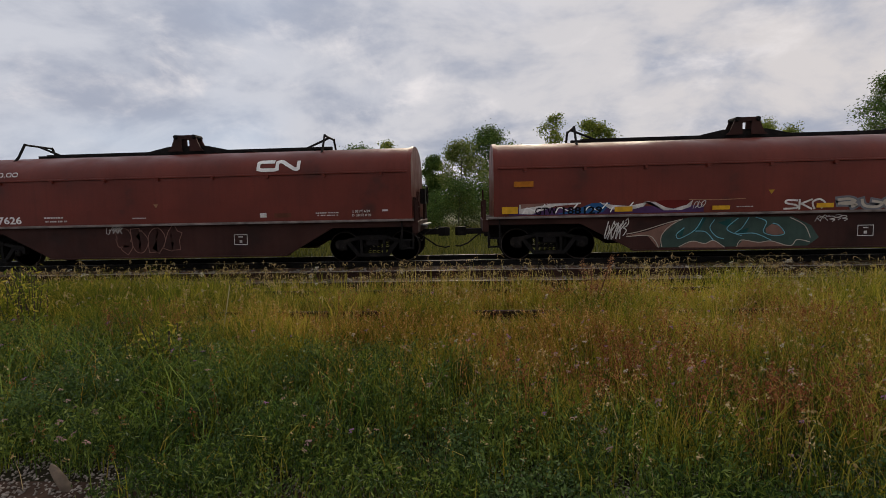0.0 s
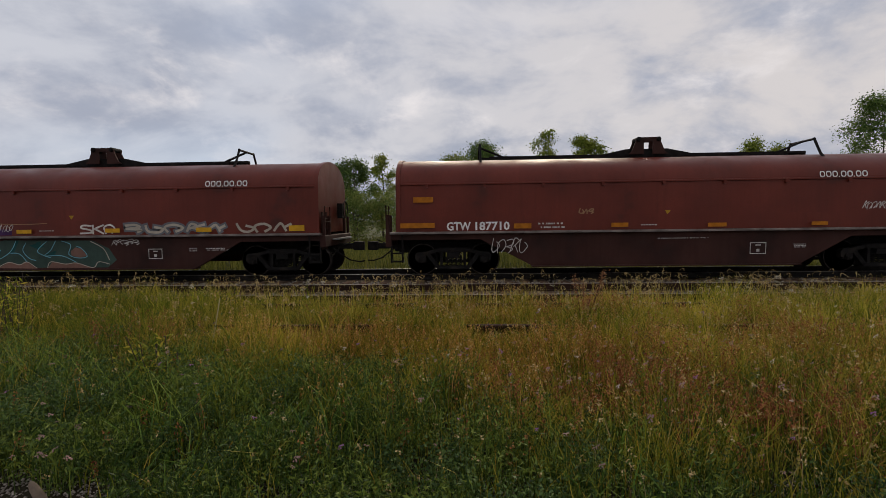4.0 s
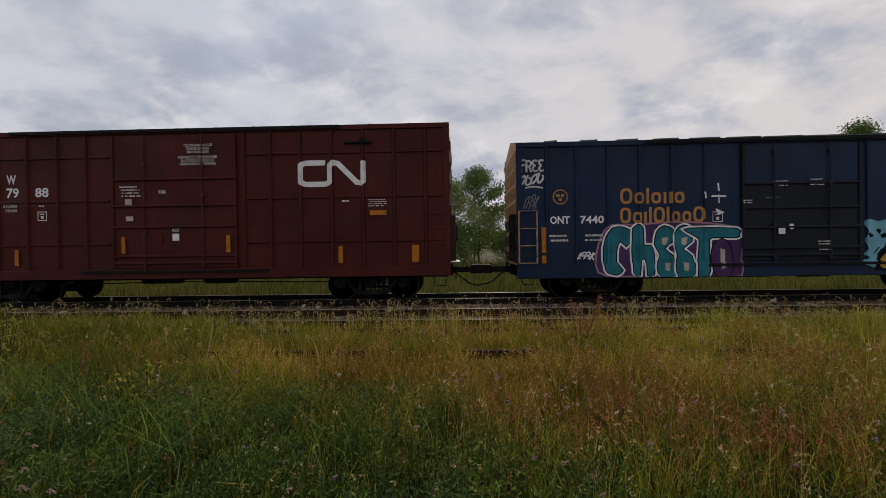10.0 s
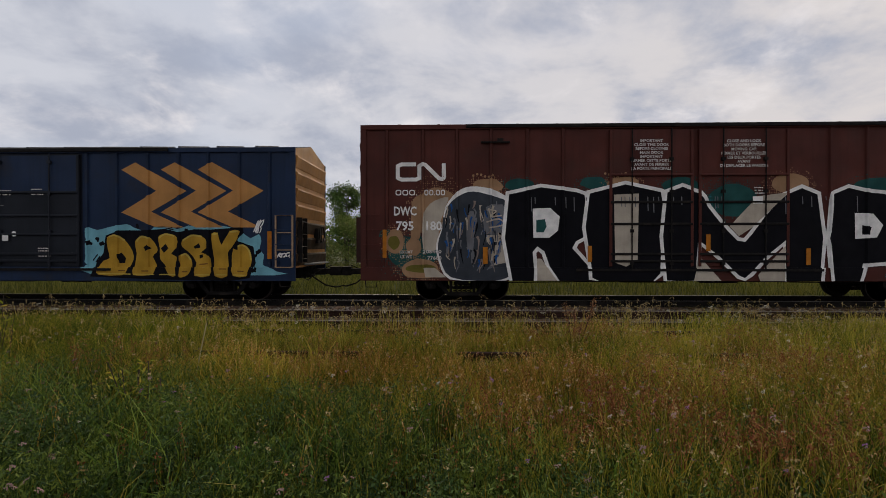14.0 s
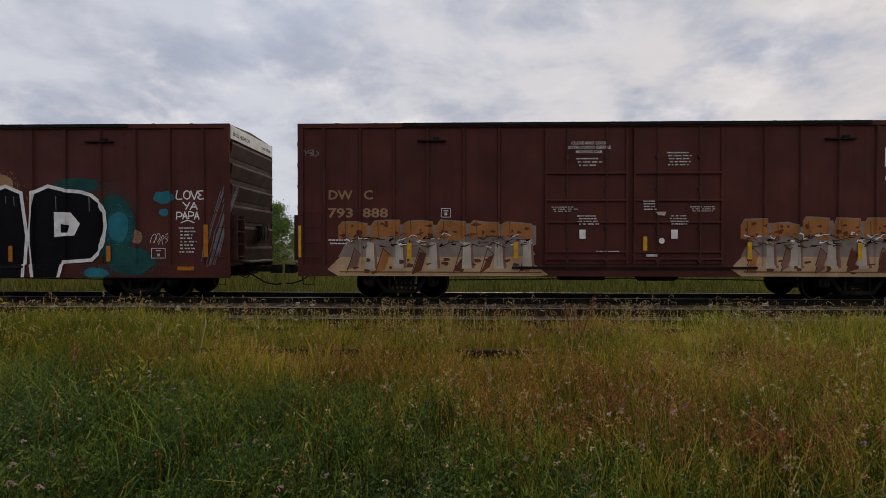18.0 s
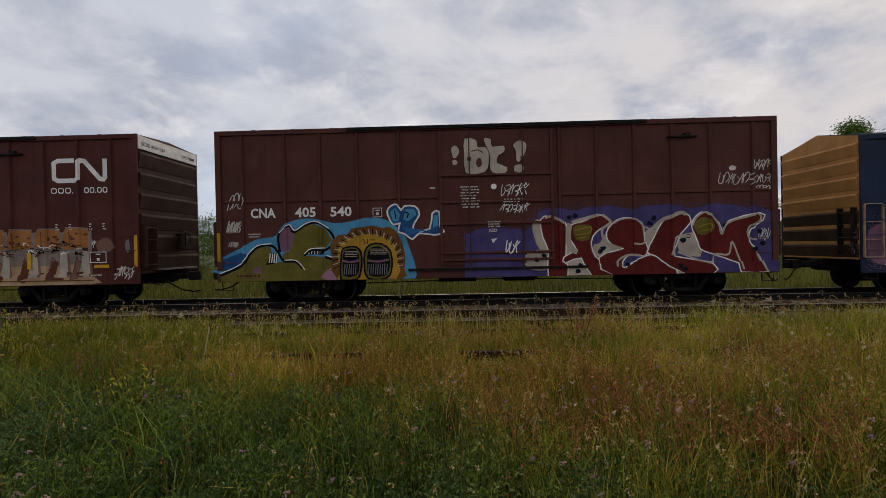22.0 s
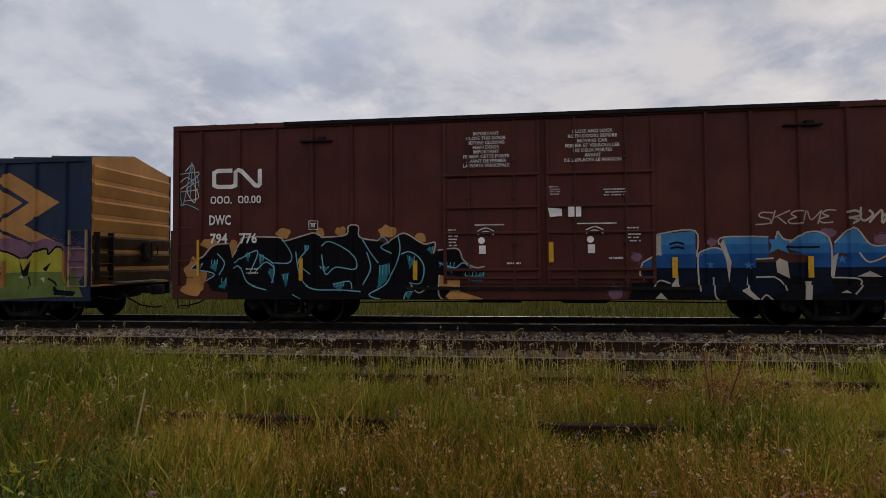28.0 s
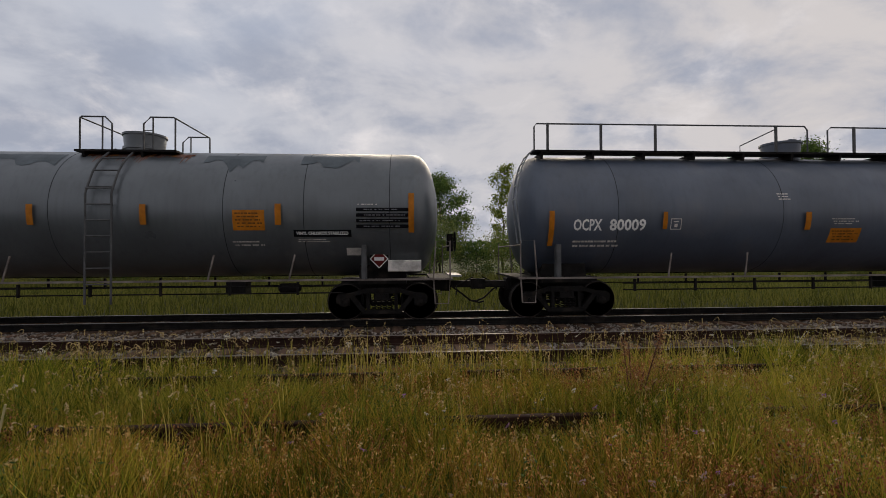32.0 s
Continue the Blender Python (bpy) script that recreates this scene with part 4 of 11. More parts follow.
def strip(pts, w):
    """Quads along a line of width w; w may be (start, end)."""
    w0, w1 = w if isinstance(w, tuple) else (w, w)
    L, R, n = [], [], len(pts)
    for i, p in enumerate(pts):
        a, b = Vector(pts[max(0, i - 1)]), Vector(pts[min(n - 1, i + 1)])
        q = Vector(p)
        d1, d2 = (q - a), (b - q)
        d1 = d1.normalized() if d1.length > 1e-6 else d2.normalized()
        d2 = d2.normalized() if d2.length > 1e-6 else d1
        t = (d1 + d2)
        t = t.normalized() if t.length > 1e-4 else d1
        nrm = Vector((-t.y, t.x))
        k = 1 / max(0.55, nrm.dot(Vector((-d1.y, d1.x))))
        h = (w0 + (w1 - w0) * i / max(1, n - 1)) / 2 * k
        L.append(tuple(q + nrm * h))
        R.append(tuple(q - nrm * h))
    return [[L[i], L[i + 1], R[i + 1], R[i]] for i in range(n - 1)]


def rim(pts, w):
    """Quads of width w along a closed outline."""
    n, L, R = len(pts), [], []
    for i in range(n):
        a, q, b = Vector(pts[i - 1]), Vector(pts[i]), Vector(pts[(i + 1) % n])
        d1, d2 = (q - a).normalized(), (b - q).normalized()
        t = d1 + d2
        t = t.normalized() if t.length > 1e-3 else d1
        nrm = Vector((-t.y, t.x))
        h = w / 2 / max(0.55, nrm.dot(Vector((-d1.y, d1.x))))
        L.append(tuple(q + nrm * h))
        R.append(tuple(q - nrm * h))
    return [[L[i], L[(i + 1) % n], R[(i + 1) % n], R[i]] for i in range(n)]


class Paint:
    """Flat shapes in a car side's own (x, z), painted one over another."""

    def __init__(self):
        self.items, self.group, self.count = [], ("", 0), 0

    def begin(self, name):
        """What follows, up to end(), becomes a part of its own."""
        self.count += 1
        self.group = (name, self.count)
        return self

    def end(self):
        self.group = ("", 0)
        return self

    def put(self, ink, polys):
        self.items.append((ink, polys, self.group))
        return self

    def shift(self, dx):
        self.items = [(i, [[(a + dx, b) for a, b in q] for q in polys], g) for i, polys, g in self.items]
        return self

    def poly(self, ink, pts):
        return self.put(ink, [pts])

    def rect(self, ink, x0, x1, z0, z1):
        return self.poly(ink, [(x0, z0), (x1, z0), (x1, z1), (x0, z1)])

    def line(self, ink, pts, w, curve=True):
        return self.put(ink, strip(smooth(pts, 5, False) if curve and len(pts) > 2 else pts, w))

    def blob(self, ink, x, z, rx, rz, seed=0, wob=0.12, n=11):
        r = random.Random(seed * 7 + 3)
        p = []
        for k in range(n):
            a, s = 6.2832 * k / n, 1 + r.uniform(-wob, wob)
            p.append((x + rx * s * math.cos(a), z + rz * s * math.sin(a)))
        return self.poly(ink, smooth(p, 4))

    def haze(self, ink, x, z, rx, rz, seed=0):
        """A sprayed cloud: a solid heart and droplets that thin out round it, each in a cell of its own."""
        self.blob(ink, x, z, rx * 0.86, rz * 0.86, seed, 0.08)
        r, cell, dots = random.Random(seed * 31 + 5), 0.05, []
        for i in range(-int(rx * 1.5 / cell), int(rx * 1.5 / cell) + 1):
            for j in range(-int(rz * 1.5 / cell), int(rz * 1.5 / cell) + 1):
                d = math.hypot(i * cell / rx, j * cell / rz)
                if 0.84 < d < 1.45 and r.random() < ((1.45 - d) / 0.61) ** 1.6:
                    q = r.uniform(0.35, 0.95) * cell / 2
                    a, b = x + i * cell, z + j * cell
                    dots.append([(a - q, b), (a, b - q), (a + q, b), (a, b + q)])
        return self.put(ink, dots)

    def plain_name(self, ink, x0, x1, z0, z1, shapes):
        """A name as plain shapes: R a tall rounded ring, o a low one, l a tall bar, s a short bar, a point a dot, a space a gap."""
        self.begin("lettering")
        wide = {"R": 1.0, "o": 0.84, "l": 0.36, "s": 0.40, ".": 0.34, " ": 0.7}
        k = (x1 - x0) / sum(wide[c] for c in shapes)
        x, t = x0, (z1 - z0) * 0.17
        for c in shapes:
            a, b, h = x + 0.07 * k, x + (wide[c] - 0.07) * k, (z1 - z0) * (1.0 if c in "Rl" else 0.72)
            x += wide[c] * k
            if c in "ls":
                m = (a + b) / 2
                self.rect(ink, m - t / 2, m + t / 2, z0, z0 + h)
            elif c == ".":
                self.rect(ink, a, a + t, z0, z0 + t)
            elif c in "Ro":
                cx, cz, rx, rz, n = (a + b) / 2, z0 + h / 2, (b - a) / 2, h / 2, 20

                def rim(k, d):
                    u, v = math.cos(6.2832 * k / n), math.sin(6.2832 * k / n)
                    return (cx + (rx - d) * math.copysign(abs(u) ** 0.72, u), cz + (rz - d) * math.copysign(abs(v) ** 0.72, v))

                self.put(ink, [[rim(k, 0), rim(k + 1, 0), rim(k + 1, t), rim(k, t)] for k in range(n)])
        return self.end()

    def marks(self, ink, words, z0, z1):
        """Painted letters and figures, each (text, x0, x1) fitted to its width."""
        for word, x0, x1 in words:
            self.text(ink, [word], (x0 + x1) / 2, z0, z1 - z0, 1, x1 - x0)
        return self

    def lines(self, ink, x0, x1, z0, z1, n, seed=1):
        """Rows of small print too small to read."""
        self.begin("small_print")
        r = random.Random(seed)
        h = (z1 - z0) / n
        for k in range(n):
            a, b = x0 + (x1 - x0) * r.uniform(0, 0.12), x1 - (x1 - x0) * r.uniform(0, 0.2)
            while a < b - 0.02:
                c = min(b, a + r.uniform(0.03, 0.09))
                self.rect(ink, a, c, z1 - h * (k + 0.70), z1 - h * (k + 0.28))
                a = c + r.choice((0.014, 0.014, 0.05))
        return self.end()

    def text(self, ink, rows, x, z, h, gap=1.25, width=None):
        """Readable words, centred on x, first row's foot at z; h: height of the capitals."""
        for k, row in enumerate(rows):
            cu = bpy.data.curves.new("words", "FONT")
            cu.body, cu.align_x, cu.size, cu.resolution_u = row, "CENTER", h / 0.72, 2
            cu.offset = 0.009 * h / 0.25
            ob = bpy.data.objects.new("words", cu)
            me = bpy.data.meshes.new_from_object(ob)
            pts = [v.co for v in me.vertices]
            wide = max(c.x for c in pts) - min(c.x for c in pts)
            q = width / wide if width else 1.0
            mid = (max(c.x for c in pts) + min(c.x for c in pts)) / 2
            self.begin("lettering").put(ink, [[(x + (pts[i].x - mid) * q, z - k * h * gap + pts[i].y) for i in p.vertices] for p in me.polygons]).end()
            bpy.data.objects.remove(ob)
            bpy.data.meshes.remove(me)
            bpy.data.curves.remove(cu)
        return self

    def scribble(self, ink, x0, x1, z0, z1, seed, w=0.03, n=6):
        """An unreadable hand-style tag of loose strokes."""
        r = random.Random(seed)
        word = "".join(r.choice("12345") for k in range(n))
        first = len(self.items)
        piece(self, word, x0, x1, z0, z1, w, [(ink, 0.0, (0, 0))], seed, 0.13, 0.3 * (z1 - z0), 0.6)
        self.count += 1
        self.items[first:] = [(i, q, ("tag", self.count)) for i, q, g in self.items[first:]]
        return self


# ---- the train ----
def travelled(t):
    """Metres that the train has rolled to the left after t seconds; it slowly gathers speed."""
    u = t / 10
    return 47.889 * u + 3.694 * u ** 2 - 0.7636 * u ** 3 + 0.1689 * u ** 4


CARS, WHEELSETS, SILLS = [], [], {}
WHEEL_R = 0.457


def wheelset_data():
    m = Mesh()
    m.lathe([(-1.12, 0.075), (-0.98, 0.085), (-0.97, 0.07), (-0.81, 0.075), (0.81, 0.075), (0.97, 0.07), (0.98, 0.085), (1.12, 0.075)], "y", n=12)
    for s in (-1, 1):
        m.mi = 0
        m.lathe([(s * 0.815, 0.11), (s * 0.815, 0.30), (s * 0.79, 0.34), (s * 0.815, 0.40), (s * 0.818, 0.44), (s * 0.80, WHEEL_R - 0.002), (s * 0.715, WHEEL_R + 0.002), (s * 0.69, WHEEL_R + 0.028), (s * 0.675, 0.44), (s * 0.69, 0.38), (s * 0.74, 0.33), (s * 0.73, 0.12)], "y", n=32)
        m.mi = 1
        m.lathe([(s * 0.8195, 0.435), (s * 0.8215, 0.436), (s * 0.8215, 0.453), (s * 0.8195, 0.454)], "y", n=32)
        m.mi = 0
        m.lathe([(s * 1.08, 0.10), (s * 1.14, 0.10), (s * 1.16, 0.06)], "y", n=12)
        for k in range(3):
            a = k * 2.094
            m.lathe([(s * 1.155, 0.02), (s * 1.18, 0.02)], "y", (0.055 * math.cos(a), 0, 0.055 * math.sin(a)), 6)
    return m.data("wheelset", [WHEEL, RIM], 35)


WHEELSET = wheelset_data()


def sideframe_data():
    m = Mesh()
    o = [(-1.12, 0.60), (-1.05, 0.68), (-0.78, 0.70), (-0.42, 0.80), (0.42, 0.80), (0.78, 0.70), (1.05, 0.68), (1.12, 0.60), (1.10, 0.44), (1.0, 0.44), (0.98, 0.56), (0.82, 0.56), (0.78, 0.40), (0.45, 0.19), (-0.45, 0.19), (-0.78, 0.40), (-0.82, 0.56), (-0.98, 0.56), (-1.0, 0.44), (-1.10, 0.44)]
    left = [(-0.80, 0.58), (-0.42, 0.70), (-0.42, 0.80), (-0.78, 0.70), (-1.05, 0.68), (-1.12, 0.60), (-1.10, 0.44), (-1.0, 0.44), (-0.98, 0.56)]
    m.prism(left, -1.10, -0.93)
    m.prism([(-x, z) for x, z in reversed(left)], -1.10, -0.93)
    m.prism([(-0.44, 0.68), (0.44, 0.68), (0.44, 0.81), (-0.44, 0.81)], -1.12, -0.92)
    m.prism([(-0.46, 0.18), (0.46, 0.18), (0.46, 0.28), (-0.46, 0.28)], -1.11, -0.92)
    for s in (-1, 1):
        d = [(s * 0.80, 0.60), (s * 0.66, 0.62), (s * 0.34, 0.20), (s * 0.46, 0.18)]
        m.prism(d if s < 0 else d[::-1], -1.09, -0.94)
        d = [(s * 0.30, 0.26), (s * 0.38, 0.26), (s * 0.38, 0.72), (s * 0.30, 0.72)]
        m.prism(d, -1.09, -0.94)
        m.box(s * 0.914 - 0.13, s * 0.914 + 0.13, -1.10, -0.95, 0.38, 0.58, 0.02)
    return m.data("side_frame", UNDER)


SIDEFRAME = sideframe_data()


def spring_data():
    """One coil spring, wound in four turns."""
    pts = [(0.056 * math.cos(k * 0.7854), 0.056 * math.sin(k * 0.7854), 0.29 + 0.25 * k / 32) for k in range(33)]
    return Mesh().tube(pts, 0.016, 5).data("spring", UNDER, 50)


SPRING = spring_data()


def bolster_data():
    m = Mesh()
    m.prism([(-0.19, 0.52), (0.19, 0.52), (0.17, 0.67), (-0.17, 0.67)], -1.14, 1.14)
    m.box(-0.30, 0.30, -0.30, 0.30, 0.66, 0.80, 0.03)
    for s in (-1, 1):
        m.box(-0.62 * s - 0.05, -0.62 * s + 0.05, -0.80, 0.80, 0.34, 0.46)
        m.box(-0.50 * s - 0.04, -0.50 * s + 0.04, -0.86, -0.64, 0.36, 0.62)
        m.box(-0.50 * s - 0.04, -0.50 * s + 0.04, 0.64, 0.86, 0.36, 0.62)
    return m.data("bolster", UNDER)


BOLSTER = bolster_data()


def truck(car, x):
    """A freight truck under a car at x: two side frames, springs, bolster and two rolling wheelsets."""
    b = part("truck", BOLSTER, None, car, "grimy black freight truck", at=pose(x, 0, 0))
    for s, rz in ((1, 0), (-1, 180)):
        part("side_frame", SIDEFRAME, None, b, at=pose(0, 0, 0, 0, 0, rz))
        for dx in (-0.21, -0.07, 0.07, 0.21):
            part("spring", SPRING, None, b, at=pose(dx * 0.95, -1.03 * s, 0))
    for dx in (-0.914, 0.914):
        WHEELSETS.append((part("wheelset", WHEELSET, None, b), dx))
    return b


def coupler_data():
    m = Mesh()
    m.box(0.0, 0.62, -0.10, 0.10, 0.74, 0.92, 0.02)
    m.prism([(0.60, -0.13), (0.80, -0.16), (0.95, -0.12), (0.95, -0.02), (0.86, 0.02), (0.86, 0.15), (0.70, 0.17), (0.60, 0.12)], 0.70, 0.97, "z")
    m.box(-0.25, 0.05, -0.22, 0.22, 0.66, 1.0, 0.03)
    m.tube([(0.05, -0.55, 0.80), (0.30, -0.55, 0.62), (0.55, -0.40, 0.42), (0.80, -0.20, 0.34), (0.95, -0.08, 0.36)], 0.025)
    m.tube([(0.10, -1.35, 0.74), (0.14, -0.8, 0.60), (0.20, -0.3, 0.80), (0.66, -0.1, 1.02)], 0.016)
    return m.data("coupler", UNDER)


COUPLER = coupler_data()


def couplers(car, length):
    part("coupler", COUPLER, None, car, "black knuckle coupler with air hose", at=pose(length, 0, 0))
    part("coupler", COUPLER, None, car, "black knuckle coupler with air hose", at=pose(0, 0, 0, 0, 0, 180))


def car_thing(name, label, category, x0):
    c = thing(name, label, category, "freight train cars", at=pose(x0, TRACK_A, 0))
    CARS.append((c, x0))
    return c


def ladder(car, x, w, z0, z1, n, material, y=-1.56):
    m = Mesh()
    for dx in (0, w):
        m.box(x + dx - 0.02, x + dx + 0.02, y - 0.02, y + 0.03, z0, z1)
    for k in range(n):
        z = z0 + (z1 - z0) * (k + 0.0) / max(1, n - 1)
        m.tube([(x, y, z), (x + w, y, z)], 0.016)
    part("ladder", m, material, car)


def end_stirrup(car, x, w=0.36, y=-1.5):
    m = Mesh().tube([(x, y, 0.82), (x + 0.03, y, 0.46), (x + w - 0.03, y, 0.46), (x + w, y, 0.82)], 0.018)
    part("stirrup_step", m, UNDER, car)


def brake_gear(car, x, sgn):
    """Hand brake wheel, chain box and platform on a car end (x is the end plane, sgn points away from the car)."""
    m = Mesh()
    hx = x + sgn * 0.22
    m.tube([(hx, 0.45 + 0.27 * math.cos(k * 0.3927), 2.0 + 0.27 * math.sin(k * 0.3927)) for k in range(17)], 0.018)
    for k in range(4):
        m.tube([(hx, 0.45, 2.0), (hx, 0.45 + 0.27 * math.cos(k * 1.5708), 2.0 + 0.27 * math.sin(k * 1.5708))], 0.012)
    m.box(min(x, x + sgn * 0.16), max(x, x + sgn * 0.16), 0.25, 0.62, 1.72, 2.2, 0.02)
    part("hand_brake", m, UNDER, car)
    m = Mesh()
    m.box(min(x, x + sgn * 0.30), max(x, x + sgn * 0.30), -0.75, 0.95, 1.06, 1.10)
    part("end_platform", m, GALV, car)


def boxcar(x0, length, top, paint, end_paint, label, trucks, posts, doors, white_end=(0, 0), beams=(), peak=0.10, sill=0.74, ribs=6, door_paint=None, hardware=None, sprayed=0.0, door_head=None, mark=""):
    """A steel boxcar. posts: x of the side posts; doors: (x0, x1) of each plug door; beams: z of belt ribs between posts."""
    W = 1.47
    door_paint, hardware = door_paint or paint, hardware or RELIEF_RED
    car = car_thing("boxcar", label, "boxcar", x0)
    SILLS[car.name] = sill + 0.012
    m = Mesh()
    m.box(0.04, length - 0.04, -W, W, 0.98, top - 0.10)
    part("body", m, paint, car)
    for s in (-1, 1):
        m = Mesh()
        a, b = sorted((s * (W + 0.002), s * (W + 0.05)))
        m.box(0.0, length, a, b, sill, 1.02, 0.012)
        part("side_sill", m, paint, car)
        m = Mesh()
        m.box(0.0, length, a, b + 0.0, top - 0.17, top - 0.03, 0.012)
        part("top_chord", m, paint, car)
        for x in (0.0, length - 0.16):
            m = Mesh()
            m.box(x, x + 0.16, a, b - 0.004, 1.02, top - 0.17)
            part("corner_post", m, paint, car)
    pm = Mesh()
    pm.prism([(-0.055, -W - 0.001), (-0.03, -W - 0.055), (0.03, -W - 0.055), (0.055, -W - 0.001)], 1.02, top - 0.17, "z")
    pd = pm.data("side_post", paint)
    for x in posts:
        part("side_post", pd, None, car, at=pose(x, 0, 0))
        part("side_post", pd, None, car, at=pose(x, 0, 0, 0, 0, 180))
    # horizontal belt ribs between neighbouring posts
    edges = sorted([0.16, length - 0.16, *posts, *[e for d in doors for e in d]])
    for z in beams:
        for a, b in zip(edges, edges[1:]):
            if any(d0 - 0.01 <= (a + b) / 2 <= d1 + 0.01 for d0, d1 in doors) or b - a < 0.4:
                continue
            m = Mesh()
            m.prism([(-W - 0.001, z - 0.05), (-W - 0.04, z - 0.03), (-W - 0.04, z + 0.02), (-W - 0.001, z + 0.04)], a + 0.06, b - 0.06, "x")
            part("belt_rib", m, paint, car)
    # roof
    m = Mesh()
    m.prism([(-W - 0.03, top - 0.10), (W + 0.03, top - 0.10), (W + 0.03, top - 0.03), (0, top + peak), (-W - 0.03, top - 0.03)], 0.05, length - 0.05, "x")
    roof = part("roof", m, paint, car)
    n = int(length / 1.1)
    for k in range(1, n):
        x = length * k / n
        m = Mesh()
        e = 0.015 if peak > 0.2 else -0.015
        m.prism([(-W - 0.025, top - 0.04), (W + 0.025, top - 0.04), (W + 0.025, top + e), (0, top + peak + 0.035), (-W - 0.025, top + e)], x - 0.04, x + 0.04, "x")
        part("roof_rib", m, RAIL_GREY if peak > 0.2 else paint, roof)
    # ends: stacked corrugations
    for e, sgn in ((0.04, -1), (length - 0.04, 1)):
        z0, z1 = 1.02, top - (0.42 if white_end[0 if sgn < 0 else 1] else 0.16)
        step = (z1 - z0) / ribs
        for k in range(ribs):
            z = z0 + k * step
            q = [(e, z), (e + sgn * 0.03, z + step * 0.10), (e + sgn * 0.085, z + step * 0.72), (e + sgn * 0.075, z + step * 0.80), (e, z + step * 0.86)]
            m = Mesh().prism(q if sgn > 0 else q[::-1], -W + 0.04, W - 0.04)
            part("end_rib", m, DARK_OCHRE if end_paint is GOLD and k < 3 else end_paint, car)
        m = Mesh()
        m.box(min(e, e + sgn * 0.02), max(e, e + sgn * 0.02), -W + 0.005, W - 0.005, 1.0, top - 0.12)
        if peak > 0.2:
            m.prism([(-W, top - 0.12), (W, top - 0.12), (W, top - 0.05), (0, top + peak - 0.01), (-W, top - 0.05)], min(e, e + sgn * 0.02), max(e, e + sgn * 0.02), "x")
        part("end_sheet", m, end_paint, car)
        if white_end[0 if sgn < 0 else 1]:
            m = Mesh()
            m.box(min(e, e + sgn * 0.05), max(e, e + sgn * 0.05), -W + 0.01, W - 0.01, top - 0.44, top - 0.06)
            part("excess_height_panel", m, WHITE, car, "white reflective panel")
        m = Mesh()
        for k in range(4):
            z = 1.25 + k * 0.36
            m.tube([(e + sgn * 0.18, -W + 0.10, z), (e + sgn * 0.18, -W + 0.55, z)], 0.014)
        for y in (-W + 0.10, -W + 0.55):
            m.box(min(e, e + sgn * 0.19), max(e, e + sgn * 0.19), y - 0.015, y + 0.015, 1.15, 2.45)
        part("end_ladder", m, UNDER if end_paint is GOLD else end_paint, car)
    # grab irons on the side, and route boards under the eaves
    grab = Mesh().tube([(0, -W - 0.05, 0), (0.02, -W - 0.11, 0), (0.46, -W - 0.11, 0), (0.48, -W - 0.05, 0)], 0.012).data("grab_iron", paint)
    for x in (0.10, length - 0.58):
        for k in range(4):
            part("grab_iron", grab, None, car, at=pose(x, 0, 1.25 + 0.42 * k))
    if peak < 0.2:
        for x in ((3.42, length - 4.2) if len(doors) > 1 else (length - 3.0,)):
            m = Mesh()
            m.box(x, x + 0.80, -W - 0.10, -W - 0.002, top - 0.56, top - 0.52)
            m.box(x + 0.45, x + 0.62, -W - 0.09, -W - 0.002, top - 0.52, top - 0.44)
            part("route_board", m, UNDER, car)
    brake_gear(car, length - 0.04, 1)
    # plug or sliding doors
    for d0, d1 in doors:
        m = Mesh()
        m.box(d0 + 0.03, d1 - 0.03, -W - 0.045, -W - 0.002, 1.06, top - 0.22, 0.01)
        door = part("door", m, door_paint, car)
        for z in (1.20, 1.40, top * 0.44, top * 0.56, top * 0.71):
            m = Mesh()
            m.box(d0 + 0.05, d1 - 0.05, -W - 0.105, -W - 0.047, z - 0.035, z + 0.035, 0.015)
            part("door_rail", m, UNDER if z < sprayed else door_paint, door)
        for x in (d0 + 0.02, d1 - 0.10):
            m = Mesh()
            m.box(x, x + 0.08, -W - 0.085, -W - 0.047, 1.06, top - 0.22, 0.01)
            part("door_stile", m, door_paint, door)
        for x in (d0 + (d1 - d0) * 0.27, d0 + (d1 - d0) * 0.73):
            m = Mesh().tube([(x, -W - 0.10, 0.95), (x, -W - 0.10, top - 0.18)], 0.018)
            for z in (1.1, 2.0, 3.1, 4.0):
                m.box(x - 0.05, x + 0.05, -W - 0.12, -W - 0.047, z, z + 0.09)
            part("lock_rod", m, hardware, door)
        if door_head:
            part("door_panel", Mesh().box(d0 + 0.11, d1 - 0.11, -W - 0.052, -W - 0.046, top * 0.71 + 0.04, top - 0.24), door_head, door, "blue upper door panel")
        m = Mesh()
        m.box(d0 - 0.03, d1 + 0.03, -W - 0.001, W + 0.001, 1.03, top - 0.19)
        part("door_frame", m, door_paint, car)
    if doors:
        a, b = min(d[0] for d in doors), max(d[1] for d in doors)
        m = Mesh()
        m.box(max(0.4, a - (b - a) * 0.8), min(length - 0.4, b + (b - a) * 0.8), -W - 0.10, -W - 0.052, top - 0.13, top - 0.04)
        part("door_track", m, UNDER, car, "blackened upper door track")
        m = Mesh()
        m.box(a - 0.9, b + 0.9, -W - 0.11, -W - 0.052, 0.92, 0.99)
        part("door_track", m, UNDER, car)
    # underframe
    m = Mesh()
    m.box(0.1, length - 0.1, -0.28, 0.28, 0.62, 0.98)
    for k in range(9):
        x = length * (k + 0.5) / 9
        m.box(x - 0.06, x + 0.06, -W, W, 0.80, 0.98)
    m.box(length * 0.40, length * 0.47, -0.9, -0.5, 0.55, 0.8, 0.05)
    m.lathe([(length * 0.52, 0.10), (length * 0.525, 0.17), (length * 0.58, 0.17), (length * 0.585, 0.10)], "x", (0, -0.75, 0.70), 12)
